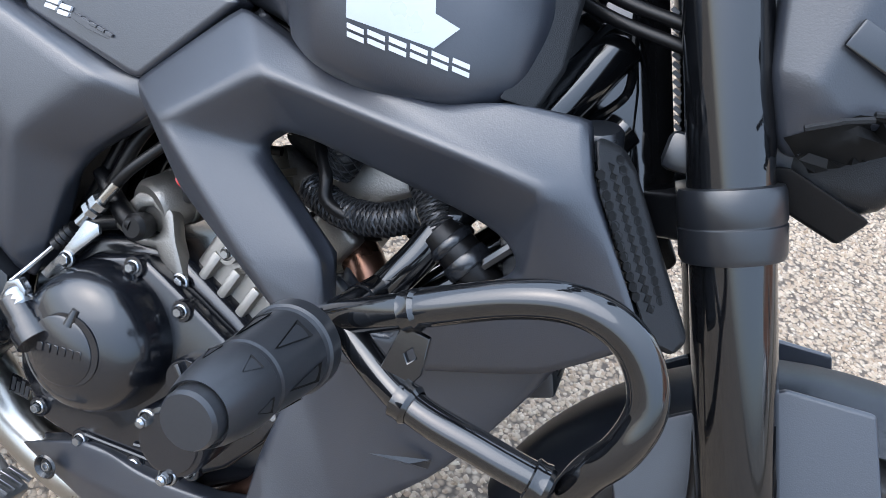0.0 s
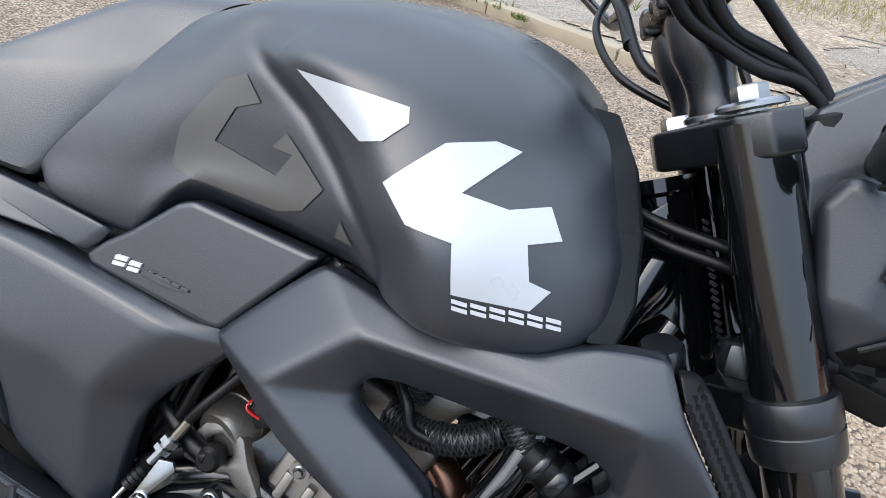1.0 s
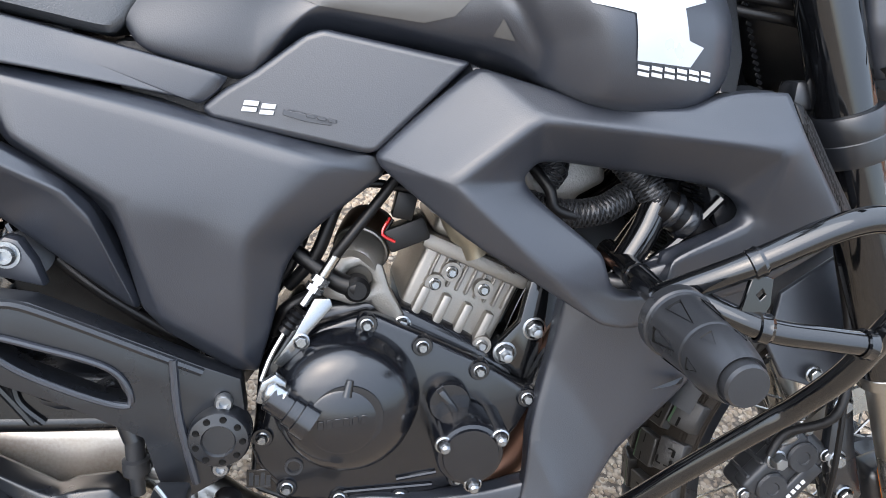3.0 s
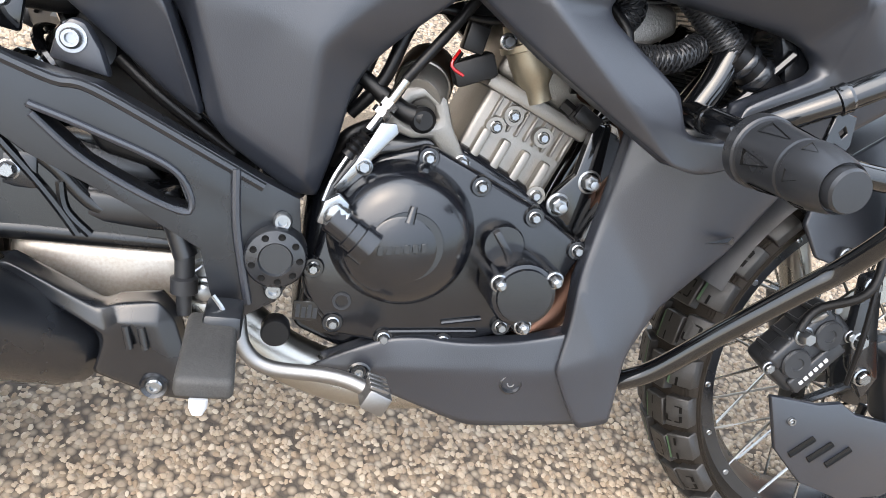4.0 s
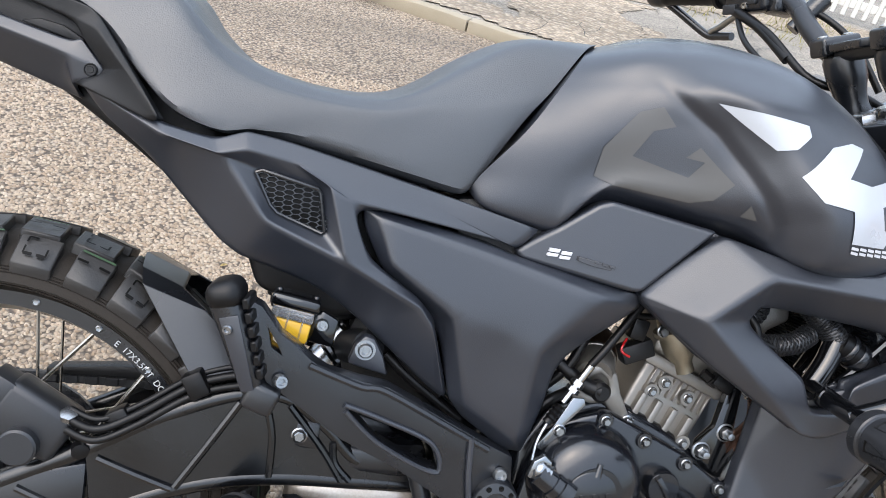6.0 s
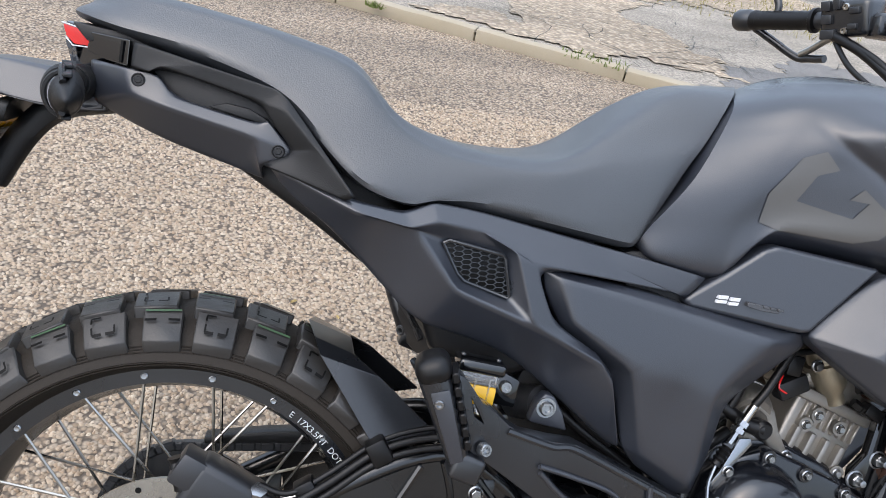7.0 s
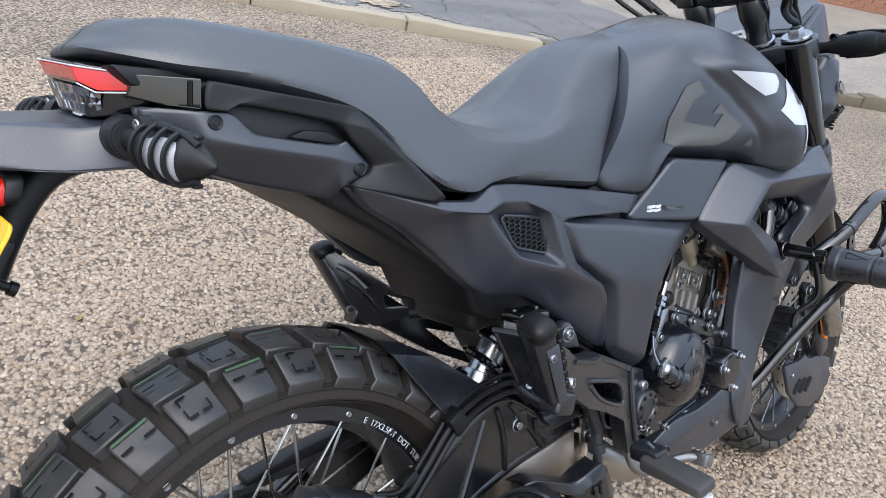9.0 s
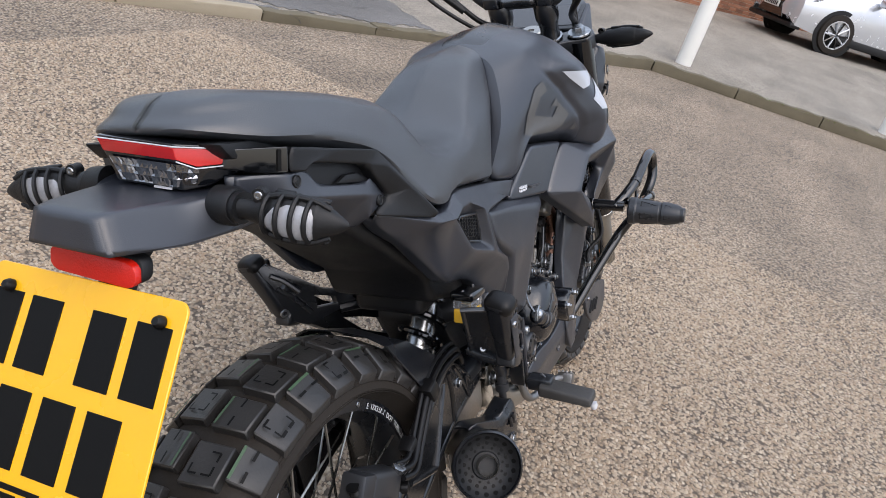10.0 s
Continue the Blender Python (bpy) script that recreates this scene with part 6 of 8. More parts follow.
for dz in (-0.024, 0.024):
    part("piston_boss", lathe([(0, -0.004), (0.0185, -0.004), (0.0185, 0.004), (0.0165, 0.0065), (0.008, 0.0065), (0.007, 0.005), (0, 0.005)], cal_m @ Vector((-0.006, -0.028, dz)), cal_m.to_3x3() @ Vector((0, -1, 0)), 24), GREY, caliper)
for k in range(4):
    part("caliper_rib", block(-0.036, -0.030, -0.027, 0.010, -0.036 + k * 0.022, -0.030 + k * 0.022, 0.0015, 1, cal_m), GREY, caliper)
for dx, dz in ((-0.024, 0.050), (-0.024, -0.050), (0.020, 0.044)):
    part("caliper_stud", hexhead(cal_m @ Vector((dx, -0.027, dz)), cal_m.to_3x3() @ Vector((0, -1, 0)), 0.0055, 0.005), ZINC, caliper)
part("banjo_bolt", hexhead(Vector((1.150, -0.128, 0.345)), lathe_y, 0.008, 0.012), ZINC, caliper)
part("bleed_nipple", lathe([(0, 0), (0.005, 0), (0.005, 0.012), (0.003, 0.02), (0, 0.02)], (1.158, -0.122, 0.363), (0.3, -0.6, 0.7), 10), ZINC, caliper)
part("brake_hose", tube([(1.150, -0.100, 0.356), (1.165, -0.099, 0.383), (1.20, -0.125, 0.42), (1.205, -0.110, 0.50), (1.175, -0.10, 0.60), (1.16, -0.095, 0.68)], 0.0052, 40, 10), HOSE, bike)
part("abs_wire", tube([(1.225, -0.11, 0.30), (1.215, -0.12, 0.37), (1.208, -0.115, 0.46), (1.19, -0.10, 0.58), (1.165, -0.095, 0.68)], 0.0032, 40, 8), HOSE, bike)
cal_bracket = part("caliper_bracket", slab([(1.205, 0.42), (1.225, 0.43), (1.245, 0.36), (1.27, 0.30), (1.255, 0.27), (1.225, 0.31), (1.212, 0.35)], -0.128, -0.112, 0.004), SATIN, bike)
for x, z in ((1.216, 0.412), (1.224, 0.345), (1.244, 0.300)):
    part("caliper_bolt", hexhead((x, -0.129, z), lathe_y, 0.008, 0.007), ZINC, cal_bracket)
guard = part("disc_guard", slab([(1.136, 0.266), (1.165, 0.263), (1.205, 0.258), (1.235, 0.262), (1.26, 0.248), (1.32, 0.238), (1.375, 0.215), (1.375, 0.165), (1.34, 0.135), (1.28, 0.128), (1.215, 0.150), (1.165, 0.195)], -0.125, -0.116, 0.003), MATT, bike, "matt black front disc guard")
for k in range(3):
    # Black bars on the face paint the shade in the guard's slots.
    part("slot", tube([(1.185 + k * 0.028, -0.1255, 0.190 - k * 0.006), (1.212 + k * 0.028, -0.1255, 0.214 - k * 0.006)], 0.0042, 5, 8), INK_AND_SHADE, guard)
part("guard_screw", sockethead((1.172, -0.126, 0.236), lathe_y, 0.0055, 0.004), ZINC, guard)
part("fork_reflector", block(-0.017, 0.017, -0.006, 0.006, -0.030, 0.030, 0.005, 3, Matrix.Translation((1.312, -0.103, 0.322)) @ pose(0, 0, 0, 0, -23, 0)), AMBER, bike, "amber side reflector")
for ob in (front_tyre, front_rim, front_disc, caliper, cal_bracket, guard):
    ob.location = ob.location + WHEEL_SET
mudguard.location = mudguard.location + Vector((0.008, 0.026, -0.004))

# ---- rear end ----
def sway(p):
    """Brackets splay outwards towards the rear."""
    return (p.x, p.y + (p.x - 0.46) * 0.27, p.z)


PEG_PLATE = [(0.296, 0.552), (0.272, 0.600), (0.280, 0.612), (0.292, 0.606), (0.313, 0.579), (0.328, 0.569), (0.345, 0.554), (0.364, 0.542), (0.400, 0.532), (0.430, 0.526), (0.522, 0.478), (0.560, 0.458), (0.592, 0.443), (0.597, 0.406), (0.596, 0.372), (0.580, 0.345), (0.545, 0.327), (0.530, 0.335), (0.522, 0.358), (0.512, 0.395), (0.455, 0.432), (0.388, 0.468), (0.325, 0.515), (0.304, 0.530)]
def peg_plate():
    return bent(slab(PEG_PLATE, -0.150, -0.124, 0.006, 4, holes=([(0.300, 0.585), (0.309, 0.572), (0.317, 0.557), (0.305, 0.566)], [(0.384, 0.506), (0.428, 0.490), (0.488, 0.462), (0.502, 0.430), (0.478, 0.436), (0.424, 0.467)],)), sway)
both("footrest_bracket", peg_plate, SATIN, bike, "satin black cast footrest bracket")
part("bracket_rim", tube([(0.386, -0.172, 0.507), (0.428, -0.160, 0.491), (0.488, -0.144, 0.463), (0.503, -0.140, 0.430), (0.478, -0.146, 0.435), (0.424, -0.160, 0.466), (0.388, -0.171, 0.500)], 0.003, 60, 8), MATT, bike)
part("bracket_ridge", bent(tube([(0.345, -0.149, 0.548), (0.400, -0.1495, 0.5265), (0.430, -0.1495, 0.5205), (0.522, -0.1495, 0.4725), (0.560, -0.1495, 0.4525)], 0.0042, 40, 8), sway), SATIN, bike)
part("bracket_rib", tube([(0.536, -0.131, 0.468), (0.540, -0.1305, 0.42), (0.548, -0.129, 0.38), (0.556, -0.127, 0.345)], 0.004, 20, 8), MATT, bike)
part("bracket_lug", slab([(0.385, 0.536), (0.392, 0.560), (0.401, 0.570), (0.412, 0.567), (0.424, 0.548), (0.432, 0.526)], -0.122, -0.104, 0.004), MATT, bike)
part("lug_washer", lathe([(0.0115, 0), (0.0115, 0.002), (0, 0.002)], (0.403, -0.122, 0.554), lathe_y, 20), ZINC, bike)
for p in ((0.403, -0.123, 0.554), (0.579, -0.122, 0.424), (0.577, -0.121, 0.358)):
    part("frame_bolt", sockethead(p, lathe_y, 0.0085, 0.006), ZINC, bike, "zinc socket bolt")
pivot = part("pivot_cap", lathe([(0.028, -0.02), (0.028, 0.004), (0.026, 0.007), (0.0155, 0.009), (0.014, 0.0065), (0, 0.0065)], (0.576, -0.128, 0.392), lathe_y, 40), SATIN, bike, "round black pivot cap with dimples")
for k in range(9):
    a = 2 * math.pi * k / 9
    # Black buttons paint the dimples' shade on the cap.
    part("dimple", lathe([(0.0034, 0.0), (0.0028, 0.0012), (0, 0.0006)], (0.576 + 0.021 * math.cos(a), -0.1358, 0.392 + 0.021 * math.sin(a)), lathe_y, 10), INK_AND_SHADE, pivot)

# rider's footrest, brake pedal, switches
part("footrest_hanger", block(-0.016, 0.016, -0.034, 0.012, -0.012, 0.012, 0.005, 2, Matrix.Translation((0.538, -0.150, 0.343))), SATIN, bike)
part("return_spring", tube([(0.528, -0.165, 0.365), (0.538, -0.170, 0.352), (0.526, -0.172, 0.345)], 0.0022, 10, 6), ZINC, bike)
both("footrest", lambda: bent(block(-0.022, 0.022, -0.056, 0.040, -0.011, 0.010, 0.006, 4), lambda p: (0.531 + p.x * (1 - 2.0 * max(0.0, p.y)) - p.y * 0.03, -0.202 + p.y, 0.334 + p.z * (1 + p.y * 3) + p.y * 0.12)), SCUFFED, bike, "black rubber footrest, scuffed")
both("peg_tip", lambda: lathe([(0.0, 0), (0.007, 0), (0.007, 0.006), (0.004, 0.012), (0, 0.012)], (0.530, -0.258, 0.320), (0, -0.25, -1), 14), WHITE_PRINT, bike)

pedal = part("brake_pedal", tube([(0.548, -0.118, 0.330), (0.556, -0.124, 0.300), (0.580, -0.130, 0.284), (0.630, -0.142, 0.286), (0.655, -0.152, 0.286), (0.672, -0.162, 0.283)], 0.0075, 30, 12), PEDAL, bike, "polished brake pedal")
part("pedal_tip", block(-0.011, 0.013, -0.018, 0.012, -0.011, 0.010, 0.003, 2, Matrix.Translation((0.676, -0.165, 0.282)) @ pose(0, 0, 0, 0, 24, 0)), PEDAL, pedal)
for k in range(4):
    part("pedal_tooth", block(-0.011, 0.011, -0.0022, 0.0022, -0.001, 0.0022, 0.0004, 1, Matrix.Translation((0.678, -0.178 + k * 0.008, 0.293)) @ pose(0, 0, 0, 0, 24, 20)), PEDAL, pedal)
part("pedal_pivot", lathe([(0, 0), (0.0135, 0), (0.0135, 0.016), (0.012, 0.018), (0, 0.018)], (0.583, -0.112, 0.318), lathe_y, 28), HOSE, bike)
part("brake_switch", lathe([(0, 0), (0.007, 0), (0.007, 0.02), (0.0125, 0.022), (0.0125, 0.036), (0.009, 0.038), (0.009, 0.058), (0, 0.058)], (0.499, -0.100, 0.318), (-0.05, 0, 1), 20), GREY, bike)
part("switch_nut", hexhead((0.514, -0.088, 0.337), lathe_y, 0.009, 0.006), ZINC, bike)
part("master_cylinder", lathe([(0, 0), (0.011, 0), (0.011, 0.05), (0.014, 0.052), (0.014, 0.062), (0, 0.062)], (0.497, -0.10, 0.375), (-0.35, 0.05, 0.93), 18), SATIN, bike)

# passenger footrests, folded up
PEG_NEAR = Matrix.Translation((0.276, -0.194, 0.572)) @ pose(0, 0, 0, 8, -18, -10)
PEG_FAR = Matrix.Translation((0.270, 0.205, 0.600)) @ pose(0, 0, 0, -12, -17, -8)
for pm, sy in ((PEG_NEAR, -1), (PEG_FAR, 1)):
    bm = block(-0.015, 0.015, -0.018, 0.018, -0.060, 0.060, 0.011, 4)
    for v in bm.verts:
        t = (v.co.z + 0.06) / 0.12
        v.co.x = v.co.x * (0.72 + 0.42 * t) - 0.005 * t * t
        v.co.y *= 0.75 + 0.35 * t
        v.co = pm @ v.co
    peg = part("passenger_footrest", bm, SATIN, bike, "folded black passenger footrest")
    for k in range(6):
        # stepped rubber teeth down the front edge
        part("peg_rib", block(-0.003, 0.0045, -0.015, 0.015, -0.0062, 0.0050, 0.0015, 1, pm @ Matrix.Translation((0.0125 + k * 0.0007, 0, -0.034 + k * 0.0145)) @ pose(0, 0, 0, 0, 7, 0)), HOSE, peg)
    part("peg_face", bent(slab([(-0.007, -0.048), (0.006, -0.048), (0.009, 0.030), (-0.010, 0.030)], sy * 0.0175, sy * 0.0195, 0.001), lambda p: pm @ p), MATT, peg)
    part("peg_screw", sockethead(pm @ Vector((-0.004, sy * 0.0190, 0.018)), pm.to_3x3() @ Vector((0, sy, 0)), 0.0052, 0.004), ZINC, peg)
    foot = pm @ Vector((0.004, 0, -0.062))
    part("peg_knuckle", block(-0.015, 0.018, -0.015, 0.015, -0.014, 0.014, 0.005, 3, Matrix.Translation(foot) @ pose(0, 0, 0, 0, 20, 0)), SATIN, peg)
    part("knuckle_bolt", sockethead(foot + Vector((0.018, sy * 0.004, 0.018)), (0.35, sy * 0.9, 0.1), 0.0075, 0.006), ZINC, peg)
    part("peg_cap", block(-0.0205, 0.0150, -0.0215, 0.0215, 0.034, 0.063, 0.013, 4, pm), HOSE, peg, "rounded rubber cap")
# near hanger: a pressed plate with raised rims between the peg and the frame
plate_near = part("peg_hanger", shell([(0.2465, -0.146, 0.606), (0.262, -0.184, 0.603), (0.299, -0.176, 0.510), (0.304, -0.133, 0.512)], [(0, 1, 2, 3)], 0.006, 0.002, 2, (0.9, 0.2, 0)), SATIN, bike, "black pressed passenger footrest hanger")
part("hanger_rim", tube([(0.264, -0.186, 0.604), (0.246, -0.146, 0.607), (0.303, -0.131, 0.514)], 0.0042, 6, 8, straight=True), SATIN, plate_near)
part("hanger_foot", tube([(0.306, -0.126, 0.516), (0.300, -0.150, 0.511), (0.297, -0.180, 0.508)], 0.0095, 10, 12), SATIN, plate_near)
part("foot_bolt", sockethead((0.293, -0.180, 0.510), (-0.5, -0.85, 0.1), 0.0085, 0.007), ZINC, plate_near)
part("foot_screw", sockethead((0.296, -0.152, 0.524), (-0.8, -0.3, 0.5), 0.005, 0.004), ZINC, plate_near)
# far hanger: a webbed casting that runs in from the peg to the frame
def hanger_y(x):
    return float(np.interp(x, [0.24, 0.278, 0.30, 0.346], [0.206, 0.190, 0.155, 0.096]))
hanger = part("peg_hanger", bent(slab([(0.244, 0.642), (0.262, 0.646), (0.298, 0.608), (0.315, 0.590), (0.346, 0.580), (0.350, 0.556), (0.325, 0.545), (0.297, 0.529), (0.276, 0.545), (0.262, 0.585)], -0.006, 0.006, 0.002, 2, holes=([(0.283, 0.603), (0.290, 0.601), (0.293, 0.588), (0.286, 0.590)], [(0.306, 0.580), (0.326, 0.572), (0.328, 0.560), (0.308, 0.558)])), lambda p: (p.x, p.y + hanger_y(p.x), p.z)), SATIN, bike, "black cast passenger footrest hanger")
part("hanger_bolt", sockethead((0.276, 0.184, 0.556), (-0.6, -0.8, 0), 0.008, 0.006), ZINC, hanger)
for a, b, r in (((0.346, 0.096, 0.574), (0.375, 0.055, 0.570), 0.011), ((0.330, 0.112, 0.550), (0.372, 0.058, 0.545), 0.009), ((0.270, 0.186, 0.600), (0.300, 0.148, 0.552), 0.005), ((0.262, 0.190, 0.625), (0.290, 0.160, 0.590), 0.005)):
    part("hanger_arm", tube([a, Vector(a).lerp(Vector(b), 0.5) + Vector((0, 0, 0.004)), b], r, 10, 8), SATIN, hanger)

# brake fluid reservoir
RM = Matrix.Translation((0.320, -0.122, 0.584)) @ pose(0, 0, 0, 0, 8, 0)
res = part("fluid_reservoir", block(-0.0222, 0.0222, -0.0148, 0.0148, -0.026, -0.003, 0.004, 2, RM), AMBER_FLUID, bike, "rear brake reservoir holding amber fluid")
part("clear_neck", block(-0.0225, 0.0225, -0.0150, 0.0150, -0.004, 0.010, 0.003, 2, RM), CLEAR, res, "clear plastic above the fluid")
for dx in (-0.016, -0.004, 0.012):
    part("moulded_rib", block(dx - 0.001, dx + 0.001, -0.0158, -0.0145, -0.022, 0.004, 0.0004, 1, RM), CLEAR, res)
part("cap", block(-0.0265, 0.0265, -0.019, 0.019, 0.009, 0.0235, 0.005, 3, RM), GLOSS, res, "gloss black cap")
for dx in (-0.020, 0.020):
    part("cap_screw", sockethead(RM @ Vector((dx, 0, 0.0235)), RM.to_3x3() @ Vector((0, 0, 1)), 0.003, 0.002), SATIN, res)
part("mounting_tab", slab([(0.338, 0.556), (0.366, 0.552), (0.370, 0.583), (0.352, 0.592), (0.342, 0.586)], -0.124, -0.116, 0.003), GLOSS, res)
part("tab_bolt", sockethead((0.353, -0.125, 0.577), lathe_y, 0.0072, 0.005), ZINC, res)

# swingarm
def arm_y(x):
    return -0.090 + max(0.0, x - 0.2) * 0.12


SW_TOP = [(0.03, 0.352), (0.117, 0.398), (0.196, 0.446), (0.27, 0.474), (0.324, 0.474), (0.375, 0.440), (0.42, 0.400), (0.50, 0.392)]
SW_LOW = [(0.02, 0.270), (0.128, 0.322), (0.222, 0.362), (0.32, 0.377), (0.42, 0.375), (0.50, 0.372)]
both("swingarm_top", lambda: tube([(x, arm_y(x), z) for x, z in SW_TOP], 0.0115, 60, 14), CAST, bike, "black cast swingarm")
both("swingarm_bottom", lambda: tube([(x, arm_y(x), z) for x, z in SW_LOW], 0.0115, 50, 14), CAST, bike)
both("swingarm_web", lambda: bent(slab(SW_TOP[1:] + SW_LOW[:0:-1], -0.010, 0.012, 0.001, 1), lambda p: (p.x, p.y + arm_y(p.x), p.z)), CAST, bike)
for a, b, c in (((0.275, 0.468), (0.245, 0.415), (0.215, 0.364)), ((0.302, 0.472), (0.314, 0.43), (0.316, 0.380)), ((0.13, 0.392), (0.17, 0.377), (0.212, 0.362)), ((0.330, 0.468), (0.372, 0.418), (0.400, 0.378)), ((0.385, 0.425), (0.39, 0.40), (0.41, 0.378)), ((0.05, 0.35), (0.10, 0.33), (0.14, 0.328))):
    both("swingarm_rib", lambda: tube([(x, arm_y(x) - 0.010, z) for x, z in (a, b, c)], 0.0045, 20, 8), CAST, bike)
part("swingarm_pivot", lathe([(0.03, -0.10), (0.034, -0.095), (0.034, 0.095), (0.03, 0.10)], (0.545, 0, 0.392), (0, 1, 0), 28), SATIN, bike)
part("swingarm_bridge", block(0.335, 0.50, -0.075, 0.075, 0.385, 0.425, 0.012, 3), SATIN, bike)
part("swingarm_bolt", hexhead((0.345, -0.083, 0.432), lathe_y, 0.0066, 0.006), ZINC, bike)
part("bolt_pad", block(0.325, 0.368, -0.083, -0.060, 0.416, 0.450, 0.004, 2), SATIN, bike)
both("axle_plate", lambda: slab([(-0.045, 0.285), (-0.03, 0.345), (0.06, 0.368), (0.12, 0.385), (0.12, 0.322), (0.03, 0.278)], -0.100, -0.082, 0.004), SATIN, bike)
both("axle_nut", lambda: hexhead((0.0, -0.101, 0.315), lathe_y, 0.015, 0.012), ZINC, bike)
brake_disc(0.0, 0.315, -0.060, 0.118, "rear_brake_disc")
rc = part("rear_brake_caliper", block(-0.042, 0.042, -0.024, 0.02, -0.030, 0.032, 0.010, 3, Matrix.Translation((0.058, -0.082, 0.425)) @ pose(0, 0, 0, 0, 30, 0)), GREY, bike, "dark grey rear brake caliper")
part("piston_cap", lathe([(0.0, 0), (0.0205, 0), (0.0205, 0.016), (0.018, 0.018), (0, 0.018)], (0.052, -0.100, 0.402), lathe_y, 32), GREY, rc)
part("caliper_block", block(-0.024, 0.020, -0.02, 0.016, -0.018, 0.020, 0.005, 2, Matrix.Translation((0.030, -0.085, 0.452)) @ pose(0, 0, 0, 0, 30, 0)), GREY, rc)
part("slide_pin", lathe([(0, 0), (0.0085, 0), (0.0065, 0.005), (0.0085, 0.010), (0.0065, 0.015), (0.0085, 0.02), (0.008, 0.036), (0, 0.036)], (0.008, -0.090, 0.470), (0.25, -0.1, -0.9), 14), HOSE, rc)
part("banjo", lathe([(0, 0), (0.0065, 0), (0.0065, 0.018), (0.0095, 0.018), (0.0095, 0.026), (0, 0.028)], (0.096, -0.092, 0.420), (0.1, -0.5, 0.85), 6), ZINC, rc)
part("bleed_cap", lathe([(0, 0), (0.009, 0), (0.009, 0.012), (0, 0.014)], (0.110, -0.094, 0.400), (0.3, -0.9, -0.1), 12), HOSE, rc)
for dy, dz, r in ((0.0, 0.0, 0.0048), (-0.004, -0.011, 0.0042), (0.006, 0.009, 0.0036)):
    part("rear_brake_hose", tube([(0.098, -0.105 + dy, 0.436 + dz), (0.13, -0.108 + dy, 0.428 + dz), (0.17, -0.100 + dy, 0.447 + dz), (0.225, -0.092 + dy, 0.484 + dz), (0.28, -0.088 + dy, 0.500 + dz), (0.33, -0.09 + dy, 0.500 + dz), (0.365, -0.08 + dy, 0.47 + dz)], r, 50, 10), HOSE, bike, "black rubber brake hose")
for x, z in ((0.225, 0.486), (0.150, 0.436)):
    part("hose_clip", block(-0.012, 0.012, -0.012, 0.010, -0.016, 0.014, 0.004, 2, Matrix.Translation((x, -0.092, z)) @ pose(0, 0, 0, 0, -30, 0)), HOSE, bike)

# rear hugger
HUG = [(0.152, -0.074, 0.587), (0.218, -0.089, 0.489), (0.291, -0.083, 0.504), (0.222, -0.064, 0.562), (0.145, -0.050, 0.601), (0.192, -0.045, 0.581), (0.137, 0, 0.609), (0.190, 0, 0.589)]
both("hugger", lambda: shell(HUG, [(0, 1, 2, 3), (0, 3, 5, 4), (4, 5, 7, 6)], 0.005, 0.002, 2, (0.3, 0.6, -0.6)), SATIN, bike, "satin black rear hugger mudguard")

# rear shock
SAX = Vector((0.62, 0.0, 0.785)).normalized()
S0 = Vector((0.315, -0.018, 0.448))
shock = part("rear_shock", lathe([(0, 0), (0.020, 0), (0.020, 0.03), (0.029, 0.032), (0.029, 0.048), (0.022, 0.050), (0.022, 0.095), (0.0265, 0.097), (0.0265, 0.165), (0.020, 0.167), (0.020, 0.22), (0, 0.22)], S0, SAX, 32), ZINC, bike, "bright steel rear shock absorber")
sd = SAX.cross(Vector((0, 1, 0))).normalized()
helix = [S0 + SAX * (0.036 + k / 39 * 0.105) + (sd * math.cos(k * 0.5236) + Vector((0, 1, 0)) * math.sin(k * 0.5236)) * 0.034 for k in range(40)]
part("spring", tube(helix, 0.0055, 200, 8), GLOSS, shock, "black coil spring")
part("shock_reservoir", lathe([(0, 0), (0.019, 0), (0.021, 0.004), (0.021, 0.05), (0, 0.054)], (0.388, -0.045, 0.535), (0.35, -0.75, 0.2), 24), GREY, bike)
part("linkage", slab([(0.30, 0.43), (0.36, 0.46), (0.44, 0.445), (0.47, 0.42), (0.36, 0.415)], -0.03, 0.03, 0.006), SATIN, bike)
for pts in ([(0.50, -0.085, 0.50), (0.46, -0.09, 0.53), (0.42, -0.085, 0.575)], [(0.53, -0.08, 0.47), (0.47, -0.085, 0.51), (0.43, -0.08, 0.54)], [(0.40, -0.08, 0.50), (0.44, -0.09, 0.49), (0.50, -0.085, 0.455)]):
    part("loom", tube(pts, 0.006, 18, 10), HOSE, bike)
both("rear_subframe", lambda: tube([(0.575, -0.085, 0.46), (0.50, -0.088, 0.515), (0.44, -0.085, 0.57), (0.36, -0.08, 0.64)], 0.0115, 20, 12), GLOSS, bike)
part("inner_fender", slab([(0.40, 0.60), (0.37, 0.52), (0.41, 0.45), (0.50, 0.43), (0.57, 0.45), (0.57, 0.60)], -0.055, 0.07, 0.008), TRIM, bike)

# chain and sprocket on the far side
sprocket = part("rear_sprocket", lathe([(0.095, -0.003), (0.103, -0.003), (0.103, 0.003), (0.095, 0.003), (0.06, 0.003), (0.05, 0.010), (0.04, 0.01), (0.04, -0.003), (0.095, -0.003)], (0, 0.062, 0.315), (0, 1, 0), 44), SATIN, bike)
loop = [(0.0 + 0.104 * math.cos(radians(a)), 0.315 + 0.104 * math.sin(radians(a))) for a in range(96, 266, 10)] + [(0.10, 0.235), (0.30, 0.315), (0.54, 0.365), (0.585, 0.392), (0.565, 0.425), (0.30, 0.424), (0.10, 0.422)]
